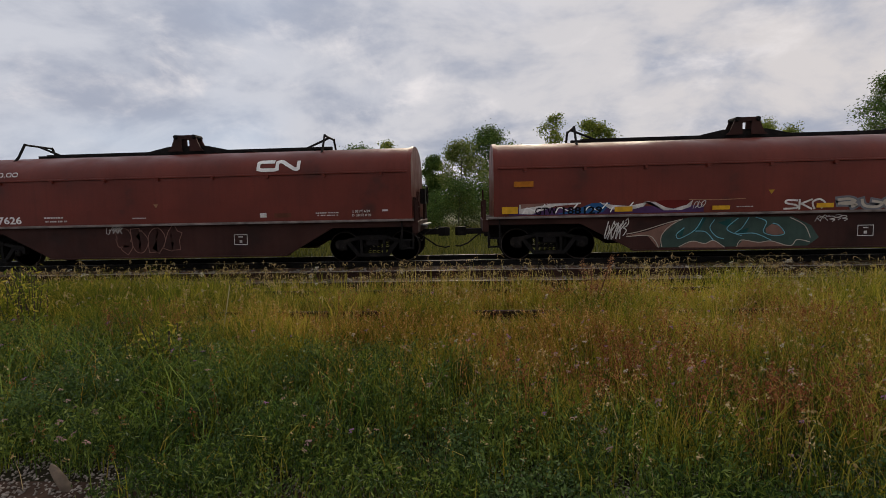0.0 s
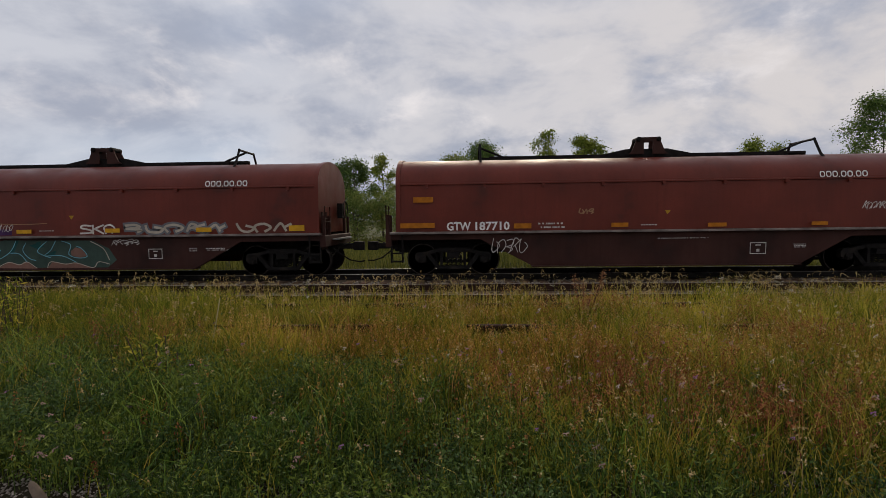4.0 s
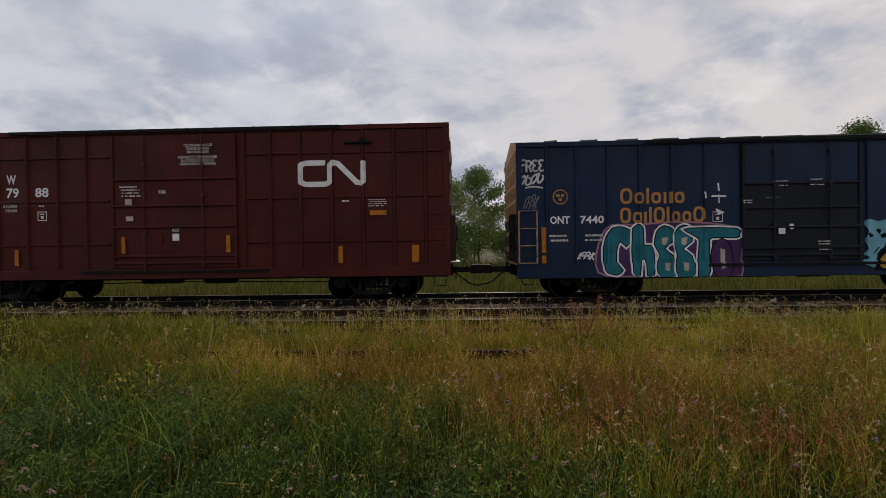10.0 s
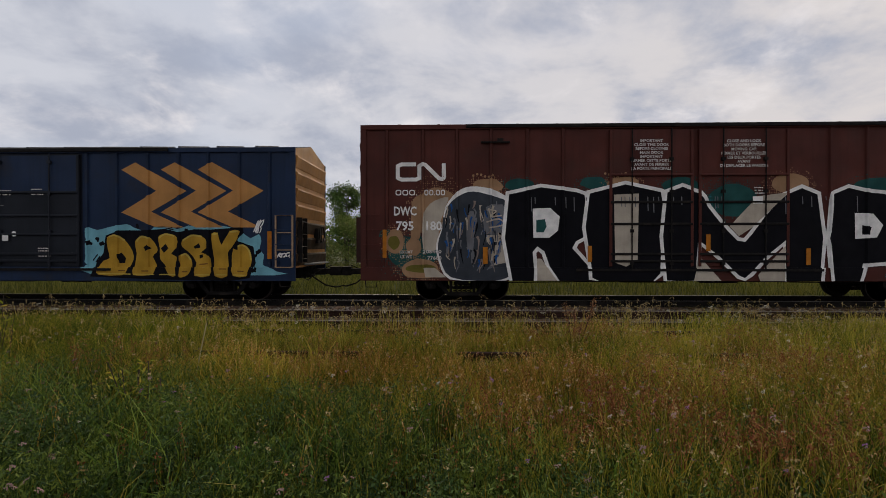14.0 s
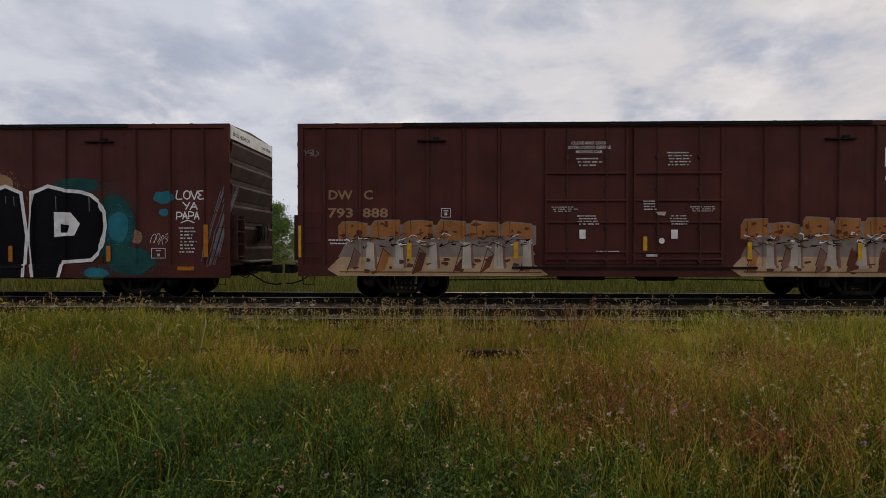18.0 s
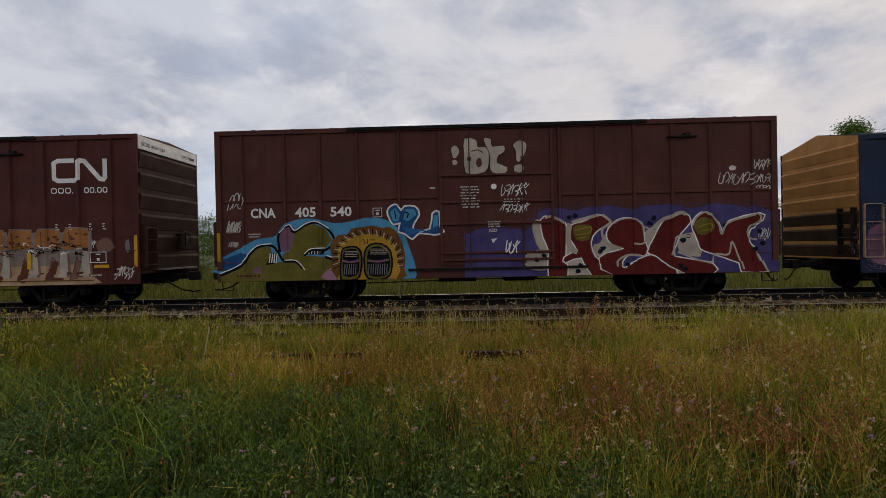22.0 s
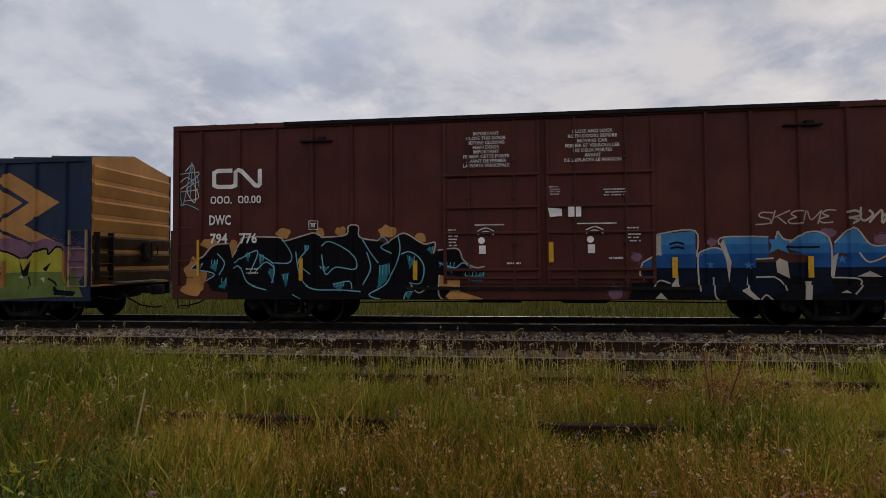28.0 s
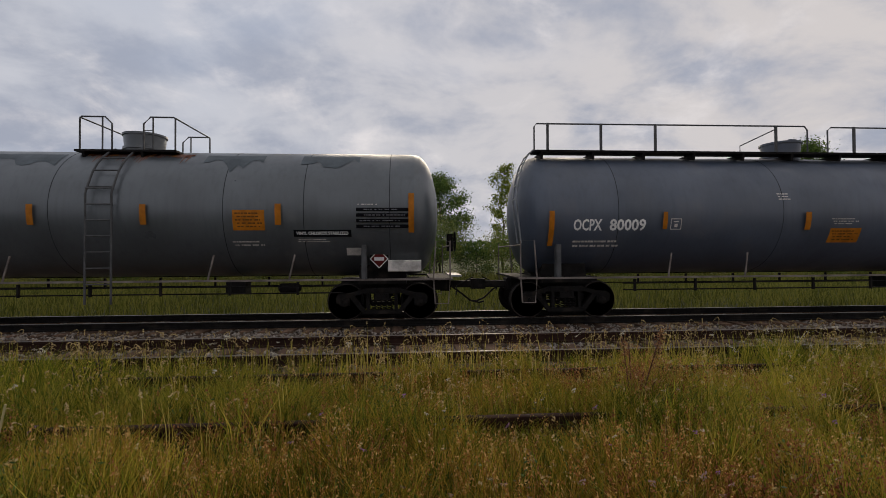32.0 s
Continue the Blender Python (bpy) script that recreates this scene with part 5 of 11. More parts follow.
    m.tube([(trucks[0] + 1.2, -0.9, 0.55), (length * 0.5, -0.95, 0.62), (trucks[1] - 1.2, -0.9, 0.55)], 0.018)
    part("underframe", m, UNDER, car)
    couplers(car, length)
    for x in trucks:
        truck(car, x)
    for x in (0.12, length - 0.48):
        end_stirrup(car, x)
    if mark:
        for sgn, e in ((-1, -0.012), (1, length + 0.012)):
            p = Paint().marks("black", [("EXCESS HEIGHT CAR", -1.32, -0.25), (mark, 0.62, 1.32)], top - 0.33, top - 0.23)
            m = Mesh()
            for ink, polys, g in p.items:
                for q in polys:
                    m.add([(e, a * sgn, b) for a, b in q], [tuple(range(len(q)))])
            tagged(part("panel_lettering", m, UNDER, car), kind="stuff")
    return car


def coil_car(x0, length, label):
    """A covered coil car: a long rounded hood on a fish-belly frame."""
    car = car_thing("coil_car", label, "coil car", x0)
    a, b = 0.25, length - 0.10

    def hood(w, top, n=14):
        pts = [(-w, 1.30), (-w, 2.62)]
        for k in range(n + 1):
            an = math.pi - math.pi * k / n
            pts.append((w * math.cos(an) * 1.0, 2.66 + (top - 2.66) * math.sin(an) ** 0.9))
        return pts + [(w, 2.62), (w, 1.30)]

    m = Mesh()
    m.prism(hood(1.44, 3.44), a, b, "x")
    cover = part("hood", m, COIL_RED, car, smooth=30)
    m = Mesh()
    m.prism(hood(1.475, 3.475), a - 0.05, a + 0.07, "x")
    part("hood_rim", m, COIL_RED, cover, smooth=30)
    m = Mesh()
    m.prism(hood(1.475, 3.475), b - 0.07, b + 0.05, "x")
    part("hood_rim", m, COIL_RED, cover, smooth=30)
    m = Mesh()
    for s in (-1, 1):
        q = [(s * 1.435, 2.60), (s * 1.475, 2.615), (s * 1.475, 2.645), (s * 1.435, 2.66)]
        m.prism(q if s > 0 else q[::-1], a + 0.07, b - 0.07, "x")
    part("hood_seam", m, COIL_RED, cover)
    hook = Mesh().box(-0.04, 0.04, -1.51, -1.44, 2.53, 2.62).data("seam_hook", COIL_RED)
    for k in range(9):
        part("seam_hook", hook, None, cover, at=pose(a + (b - a) * (k + 0.5) / 9, 0, 0))
    # lower hood skirt and deck ledge
    m = Mesh()
    m.box(a - 0.06, b + 0.06, -1.50, 1.50, 1.295, 1.72)
    part("skirt", m, COIL_RED, car)
    for s in (-1, 1):
        m = Mesh()
        p, q = sorted((s * 1.20, s * 1.56))
        m.box(0.02, length, p, q, 1.225, 1.29, 0.01)
        part("deck_ledge", m, LEDGE, car, "worn pale steel ledge")
        belly = [(0.05, 1.06), (2.6, 1.06), (4.05, 0.30), (length - 3.75, 0.30), (length - 2.4, 1.06), (length - 0.05, 1.06), (length - 0.05, 1.22), (0.05, 1.22)]
        p, q = sorted((s * 1.30, s * 1.42))
        m = Mesh().prism(belly, p, q)
        part("fish_belly_girder", m, COIL_SILL, car)
        m = Mesh()
        p, q = sorted((s * 1.18, s * 1.49))
        m.box(4.05, length - 3.75, p, q, 0.27, 0.305)
        part("girder_flange", m, COIL_SILL, car)
    m = Mesh()
    m.box(0.05, length - 0.05, -1.28, 1.28, 1.10, 1.22)
    m.box(0.1, length - 0.1, -0.3, 0.3, 0.62, 1.15)
    part("underframe", m, UNDER, car)
    # lifting gear on the hood
    mid = length / 2 + 0.16
    m = Mesh()
    m.box(mid - 4.8, mid + 4.7, -0.06, 0.06, 3.50, 3.57)
    m.box(mid - 4.8, mid + 4.7, -0.05, 0.05, 3.42, 3.50)
    m.prism([(mid - 1.35, 3.565), (mid - 0.62, 3.72), (mid + 0.62, 3.72), (mid + 1.35, 3.565)], -0.055, 0.055)
    part("hood_beam", m, UNDER, cover)
    # a lifting bail of two gusset plates with an open eye, and straps that hang over the hood's shoulders
    for y in (-0.17, 0.13):
        m = Mesh()
        for k in (-1, 1):
            q = [(mid + k * 0.60, 3.55), (mid + k * 0.50, 3.62), (mid + k * 0.38, 3.90), (mid + k * 0.36, 4.02), (mid + k * 0.28, 4.06), (mid + k * 0.14, 4.04), (mid + k * 0.13, 3.55)]
            m.prism(q if k < 0 else q[::-1], y, y + 0.04)
        m.box(mid - 0.30, mid + 0.30, y + 0.005, y + 0.035, 3.94, 4.05)
        part("gusset_plate", m, COIL_SILL, cover)
    for k in (-0.30, 0.30):
        m = Mesh().lathe([(-0.22, 0.05), (-0.20, 0.07), (0.20, 0.07), (0.22, 0.05)], "y", (mid + k, 0, 3.99), 10)
        part("lifting_pin", m, UNDER, cover)
    for x, s in ((mid - 5.10, 1), (mid + 4.62, -1)):
        m = Mesh()
        for y in (-1, 1):
            m.tube([(x, y * 1.02, 3.10), (x, y * 0.72, 3.42), (x, y * 0.46, 3.88)], 0.036)
        m.tube([(x, -0.50, 3.85), (x, 0.50, 3.85)], 0.034)
        m.tube([(x, 0.0, 3.85), (x + s * 0.72, 0, 3.55)], 0.035)
        m.box(min(x, x + s * 0.5), max(x, x + s * 0.5), -0.05, 0.05, 3.46, 3.54)
        part("guide_frame", m, UNDER, cover)
    # end of the car: bulkhead with recesses, end beam and ladder
    for e, s in ((0.0, -1), (length, 1)):
        m = Mesh()
        p, q = sorted((e - s * 0.05, e + s * 0.12))
        m.box(p, q, -1.45, 1.45, 0.88, 1.22, 0.02)
        part("end_beam", m, COIL_SILL, car)
        for y in (-1.36, -0.86, 0.86, 1.36):
            m = Mesh()
            p, q = sorted((e + s * 0.02, e + s * 0.10))
            m.box(p, q, y - 0.05, y + 0.05, 1.22, 1.78, 0.01)
            part("bulkhead_post", m, COIL_SILL, car)
        m = Mesh()
        m.tube([(e + s * 0.10, -1.40, 1.22), (e + s * 0.10, -1.40, 2.05), (e + s * 0.10, -0.9, 2.05), (e + s * 0.10, -0.9, 1.22)], 0.018)
        m.tube([(e + s * 0.10, -1.40, 1.62), (e + s * 0.10, -0.9, 1.62)], 0.014)
        part("end_handrail", m, COIL_SILL, car)
        for z in (0.42, 0.66):
            m = Mesh().box(min(e - s * 0.02, e - s * 0.38), max(e - s * 0.02, e - s * 0.38), -1.46, -1.30, z, z + 0.035)
            part("side_step", m, UNDER, car)
        m = Mesh()
        for x in (e - s * 0.04, e - s * 0.36):
            m.box(x - 0.02, x + 0.02, -1.44, -1.40, 0.40, 1.22)
        part("step_hanger", m, UNDER, car)
    couplers(car, length)
    for x in (1.80, length - 1.30):
        truck(car, x)
    for x in (0.05, length - 0.41):
        end_stirrup(car, x, y=-1.4)
    m = Mesh()
    for k in range(3):
        m.tube([(length + 0.05, -1.3, 1.1 + 0.3 * k), (length + 0.05, -0.9, 1.1 + 0.3 * k)], 0.014)
    m.box(length - 0.02, length + 0.02, -1.35, -1.25, 0.8, 1.9)
    m.box(length - 0.02, length + 0.02, -0.95, -0.88, 0.8, 1.9)
    part("end_grab", m, COIL_SILL, car)
    brake_gear(car, length, 1)
    return car


def tank_car(x0, length, paint, label, t0, t1, zc, r, long_walk, trucks):
    """A tank car: tank from t0 to t1, axis at zc, radius r; a hatch platform, or a walkway along the top."""
    car = car_thing("tank_car", label, "tank car", x0)
    h = 0.62
    rings = []
    for k in range(8):
        a = math.pi / 2 * k / 7
        rings.append((t0 + h - h * math.cos(a), max(0.05, r * math.sin(a))))
    rings += [(t0 + h + 0.02, r), (t1 - h - 0.02, r)]
    for k in range(7, -1, -1):
        a = math.pi / 2 * k / 7
        rings.append((t1 - h + h * math.cos(a), max(0.05, r * math.sin(a))))
    tank = part("tank", Mesh().lathe(rings, "x", (0, 0, zc), 64), paint, car, smooth=40)
    for f in (0.148, 0.414, 0.667, 0.788, 0.92):
        x = t0 + (t1 - t0) * f
        part("weld_seam", Mesh().lathe([(x - 0.009, r), (x - 0.005, r + 0.004), (x + 0.005, r + 0.004), (x + 0.009, r)], "x", (0, 0, zc), 64), SEAM, tank, smooth=40)
    m = Mesh()
    m.box(0.05, trucks[0] + 1.1, -0.36, 0.36, 0.70, 1.02)
    part("stub_sill", m, UNDER, car)
    m = Mesh()
    m.box(trucks[1] - 1.1, length - 0.05, -0.36, 0.36, 0.70, 1.02)
    part("stub_sill", m, UNDER, car)
    for s in (-1, 1):
        m = Mesh()
        p, q = sorted((s * 1.36, s * 1.50))
        m.box(0.0, length, p, q, 1.02, 1.06)
        part("side_sill", m, LEDGE if s < 0 else UNDER, car)
        m = Mesh()
        for z in (0.90, 0.74):
            m.tube([(2.6, s * 1.44, z), (length - 2.6, s * 1.44, z)], 0.018)
        k = 2.9
        while k < length - 2.6:
            m.box(k - 0.025, k + 0.025, s * 1.44 - 0.025, s * 1.44 + 0.025, 0.70, 1.0)
            k += 1.55
        part("handrail", m, UNDER, car)
        for f in (0.233, 0.356, 0.640, 0.757):
            x = length * f
            m = Mesh().tube([(x, s * 1.42, 1.06), (x + 0.12, s * (r * 0.86), zc - 0.86 * r * 0.62 - 0.2)], 0.022)
            part("tank_strap", m, LEDGE, car)
    for x in trucks:
        m = Mesh().prism([(x - 0.6, 0.9), (x + 0.6, 0.9), (x + 0.5, 1.9), (x - 0.5, 1.9)], -0.9, 0.9)
        part("bolster_saddle", m, UNDER, car)
        x -= 0.30 if x < 5 else 0.40
        part("saddle_pad", Mesh().box(x - 0.06, x + 0.06, -1.46, -1.25, 1.06, 1.86, 0.02), RAIL_GREY, car)
    m = Mesh().box(length * 0.645, length * 0.675, -0.6, -0.2, 0.66, 1.0)
    part("valve_box", m, UNDER, car)
    m = Mesh().lathe([(length * 0.725, 0.06), (length * 0.728, 0.12), (length * 0.756, 0.12), (length * 0.76, 0.06)], "x", (0, -0.5, 0.80), 12)
    part("air_reservoir", m, UNDER, car)
    # end platforms with grab rails
    for e, s in ((0.0, 1), (length, -1)):
        m = Mesh()
        p, q = sorted((e, e + s * 0.55))
        m.box(p, q, -1.45, 1.45, 1.02, 1.06)
        part("end_platform", m, UNDER, car)
        m = Mesh()
        for y in (-1.42, 1.42):
            m.tube([(e + s * 0.06, y, 1.06), (e + s * 0.06, y, 1.95), (e + s * 0.40, y, 1.95), (e + s * 0.46, y, 1.06)], 0.02)
            m.tube([(e + s * 0.06, y, 1.06), (e + s * 0.10, y, 0.45), (e + s * 0.42, y, 0.45), (e + s * 0.46, y, 1.06)], 0.02)
        m.tube([(e + s * 0.06, -1.42, 1.85), (e + s * 0.06, 1.42, 1.85)], 0.02)
        part("end_rail", m, LEDGE, car)
    brake_gear(car, length, 1)
    mid = (t0 + t1) / 2
    top = zc + r
    m = Mesh()
    m.lathe([(top - 0.1, 0.46), (top + 0.06, 0.46), (top + 0.06, 0.50), (top + 0.12, 0.50), (top + 0.13, 0.46), (top + 0.42, 0.48), (top + 0.42, 0.51), (top + 0.47, 0.51), (top + 0.50, 0.35), (top + 0.51, 0.05)], "z", (mid - 0.1, 0, 0), 24)
    m.tube([(mid + 0.0, -0.2, top + 0.48), (mid + 0.0, -0.2, top + 0.56), (mid + 0.22, -0.2, top + 0.56), (mid + 0.22, -0.2, top + 0.48)], 0.014)
    part("hatch_dome", m, paint, car, smooth=40)
    m = Mesh()
    deck = top if long_walk else top - 0.13
    p0, p1 = (t0 + 0.45, t1 - 0.45) if long_walk else (mid - 1.20, mid + 1.15)
    for s in (-1,) if long_walk else (-1, 1):
        p, q = sorted((s * 0.52, s * 0.95))
        m.box(p0, p1, p, q, deck - 0.02, deck + 0.03)
    x = p0 + 0.2
    while x < p1:
        far = -0.30 if long_walk else 0.95
        m.prism([(-0.95, deck - 0.02), (far, deck - 0.02), (far - 0.05, deck - 0.14), (-0.62, deck - 0.12), (-0.9, deck - 0.20)], x - 0.03, x + 0.03, "x")
        x += 1.35
    part("walkway", m, UNDER, car)
    y = -0.93
    if long_walk:
        pts = [p0, p0 + 0.28]
        part("top_rail", Mesh().tube([(p0, y, top), (p0, y, top + 0.62), (p0 + 0.06, y, top + 0.70), (mid - 0.2, y, top + 0.72), (mid - 0.12, y, top + 0.62), (mid - 0.12, y, top)], 0.02), RAIL_GREY, car)
        part("top_rail", Mesh().tube([(mid + 0.45, y, top), (mid + 0.45, y, top + 0.62), (mid + 0.55, y, top + 0.70), (p1, y, top + 0.70), (p1, y, top)], 0.02), RAIL_GREY, car)
        for x in (p0 + 0.35, p0 + 1.75, p0 + 3.2, mid - 1.0, mid + 1.2, mid + 2.6, mid + 4.0):
            part("top_rail", Mesh().box(x - 0.03, x + 0.03, y - 0.02, y + 0.02, top, top + 0.72), RAIL_GREY, car)
        part("top_rail", Mesh().tube([(mid - 2.0, y, top), (mid - 2.0, y, top + 0.18), (mid - 1.0, y, top + 0.64)], 0.016), RAIL_GREY, car)
    else:
        # cages on both sides of the hatch, joined by end rails
        for e, k in ((p0 + 0.12, 1), (p1 - 0.02, -1)):
            for yy in (y, -y):
                cage = [(e, yy, deck), (e, yy, deck + 0.78), (e + k * 0.03, yy, deck + 0.82), (e + k * 0.58, yy, deck + 0.82), (e + k * 0.74, yy, deck + 0.66), (e + k * 0.74, yy, deck)]
                part("top_rail", Mesh().tube(cage, 0.02), RAIL_GREY, car)
                part("top_rail", Mesh().tube([(e + k * 0.52, yy, deck), (e + k * 0.52, yy, deck + 0.82)], 0.018), RAIL_GREY, car)
            part("top_rail", Mesh().tube([(e, y, deck + 0.80), (e, -y, deck + 0.80)], 0.018), RAIL_GREY, car)
    # side ladder that follows the curve of the tank
    if not long_walk:
        lx, w = mid - 0.42, 0.56
        m = Mesh()
        for dx in (0, w):
            pts = [(lx + dx, -(r + 0.10), 0.55), (lx + dx, -(r + 0.10), zc + 0.35)]
            for k in range(1, 7):
                an = 0.22 + (math.pi / 2 - 0.62) * k / 6
                pts.append((lx + dx, -(r + 0.10) * math.cos(an), zc + (r + 0.10) * math.sin(an)))
            m.tube(pts, 0.024)
        rails = part("side_ladder", m, RAIL_GREY, car)
        rung = Mesh().tube([(lx, 0, 0), (lx + w, 0, 0)], 0.018).data("rung", RAIL_GREY)
        for k in range(7):
            part("rung", rung, None, rails, at=pose(0, -(r + 0.10), 1.0 + k * 0.36))
        for k in range(4):
            an = 0.30 + 0.26 * k
            part("rung", rung, None, rails, at=pose(0, -(r + 0.10) * math.cos(an), zc + (r + 0.10) * math.sin(an)))
    else:
        m = Mesh()
        for y in (-0.75, -0.35):
            pts = [(t0 + 0.05, y - 0.35, 1.9)] + [(t0 + 0.62 - 0.70 * math.cos(a), y - 0.35 * math.cos(a), zc + (r + 0.1) * math.sin(a)) for a in (0.2, 0.5, 0.8, 1.1, 1.35)]
            m.tube(pts, 0.022)
        rails = part("side_ladder", m, GALV, car)
        rung = Mesh().tube([(0, -0.75, 0), (0, -0.35, 0)], 0.016).data("rung", GALV)
        for a in (0.2, 0.42, 0.64, 0.86, 1.08, 1.3):
            part("rung", rung, None, rails, at=pose(t0 + 0.62 - 0.70 * math.cos(a), -0.35 * math.cos(a), zc + (r + 0.1) * math.sin(a)))
    couplers(car, length)
    for x in trucks:
        truck(car, x)
    return car


coil_a = coil_car(-16.75, 15.15, "rust-red covered coil car with faint chalk-white tags")
coil_b = coil_car(0.47, 15.15, "rust-red coil car with a graffiti band along its frame")
coil_c = coil_car(17.60, 15.15, "clean rust-red covered coil car with a rounded hood")


POSTS_A = [0.67, 1.53, 2.44, 3.33, 4.24, 5.11, 9.80, 10.56, 11.43, 12.33, 13.23, 14.12, 15.01]
POSTS_BLUE = [0.85, 1.68, 2.55, 3.44, 4.32, 5.22, 9.59, 10.47, 11.38, 12.28, 13.14, 14.05, 14.93]
POSTS_C = [0.75, 1.78, 2.74, 3.70, 4.72, 5.72, 13.10, 14.08, 15.12, 16.14, 17.14, 18.12]
POSTS_E = [0.77, 1.99, 3.01, 4.08, 5.27, 9.80, 10.83, 11.88, 12.93, 13.98, 15.15]
DOORS_A, DOORS_BLUE, DOORS_C, DOORS_E = [(5.87, 9.60)], [(6.18, 9.42)], [(6.98, 9.34), (9.44, 11.96)], [(6.40, 9.64)]
box_a = boxcar(35.05, 15.70, 5.10, OXIDE_DARK, GRIMY_SHADED_END, "dark red ribbed boxcar with white panel on its end", (2.35, 13.35), POSTS_A, DOORS_A, (1, 1), (4.30, 3.03, 1.77), 0.06)
box_b = boxcar(52.62, 15.68, 4.48, BLUE, GOLD, "dark blue boxcar with ochre ends and bubble graffiti", (2.40, 13.35), POSTS_BLUE, DOORS_BLUE, (0, 0), (), 0.30, 0.62, 7, DOOR_BLUE, RELIEF_BLUE, door_head=BLUE)
box_c = boxcar(70.17, 18.90, 5.09, OXIDE, GRIMY_SHADED_END, "rust-red double-door boxcar with huge black letter graffiti", (2.90, 16.0), POSTS_C, DOORS_C, (1, 1), (), 0.05, 0.64, hardware=UNDER, sprayed=3.3, mark="DWC 795180")
box_d = boxcar(91.03, 18.92, 5.07, OXIDE, GRIMY_SHADED_END, "rust-red double-door boxcar with faded orange graffiti panels", (2.90, 16.0), POSTS_C, DOORS_C, (1, 1), (), 0.05, 0.70, mark="DWC 793888")
box_e = boxcar(112.22, 15.80, 5.06, FADED_OXIDE, GRIMY_SHADED_END, "rust-red single-door boxcar with red and blue graffiti", (2.45, 13.40), POSTS_E, DOORS_E, (1, 1), (3.0,), 0.05, 0.70, mark="CNA 405540")
box_f = boxcar(130.25, 15.68, 4.48, BLUE, GOLD, "dark blue boxcar with ochre ends and green-yellow graffiti", (2.40, 13.35), POSTS_BLUE, DOORS_BLUE, (0, 0), (), 0.30, 0.62, 7, DOOR_BLUE, RELIEF_BLUE, door_head=BLUE)
box_g = boxcar(148.25, 18.98, 5.18, OXIDE, GRIMY_SHADED_END, "rust-red double-door boxcar with blue graffiti along its sill", (2.90, 16.0), POSTS_C, DOORS_C, (1, 1), (), 0.05, 0.68, mark="DWC 794776")
tank_a = tank_car(168.45, 15.85, TANK, "grey-black tank car with ladder and orange placard", 0.50, 15.56, 2.70, 1.60, False, (1.70, 14.14))
tank_b = tank_car(185.9, 16.2, TANK2, "blue-black tank car with a railed walkway on top", 0.10, 16.0, 2.68, 1.58, True, (1.30, 14.9))

# ---- lettering, reflectors and graffiti on the cars ----
def spray(name, c, rough=0.68):
    return mat("spray_" + name, tuple(min(0.8, v * 1.12) for v in c), rough, var=0.22, scale=2.2, fine=50, streak=0.2, bump=0.0, spec=0.06)


INK = {
    "white": WHITE, "pale": PALE, "yellow": YELLOW, "orange": ORANGE, "gold": GOLD,
    "black": spray("black", (0.006, 0.006, 0.008)), "navy": spray("navy", (0.007, 0.011, 0.022)), "teal": spray("teal", (0.025, 0.165, 0.20)),
    "aqua": spray("aqua", (0.17, 0.40, 0.47)), "purple": spray("purple", (0.075, 0.035, 0.10)), "pink": spray("pink", (0.36, 0.19, 0.25)),
    "amber": spray("amber", (0.44, 0.25, 0.03)), "straw": spray("straw", (0.52, 0.38, 0.08)), "brown": spray("brown", (0.16, 0.07, 0.02)),
    "olive": spray("olive", (0.14, 0.12, 0.025)), "red": spray("red", (0.118, 0.017, 0.015)), "violet": spray("violet", (0.075, 0.06, 0.17)),
    "green": spray("green", (0.13, 0.17, 0.045)), "lime": spray("lime", (0.38, 0.34, 0.04)), "azure": spray("azure", (0.08, 0.29, 0.47)),
    "blue": spray("blue", (0.022, 0.09, 0.22)), "cream": spray("cream", (0.46, 0.40, 0.32)), "tan": spray("tan", (0.34, 0.20, 0.11)),
    "dark_teal": spray("dark_teal", (0.018, 0.075, 0.07)), "sage": spray("sage", (0.05, 0.08, 0.065)), "clay": spray("clay", (0.22, 0.12, 0.09)), "grey": spray("grey", (0.16, 0.16, 0.17)),
    "mauve": spray("mauve", (0.20, 0.105, 0.15)), "cobalt": spray("cobalt", (0.055, 0.22, 0.43)), "mid_blue": spray("mid_blue", (0.034, 0.15, 0.36)), "deep_blue": spray("deep_blue", (0.016, 0.080, 0.24)),
    "slate": spray("slate", (0.045, 0.052, 0.062)), "mist": spray("mist", (0.25, 0.195, 0.165)), "girder": COIL_SILL, "rust": spray("rust", (0.12, 0.045, 0.026)), "burnt": spray("burnt", (0.36, 0.15, 0.05)), "chalk": spray("chalk", (0.125, 0.142, 0.152)), "sand": spray("sand", (0.47, 0.31, 0.18)),
}


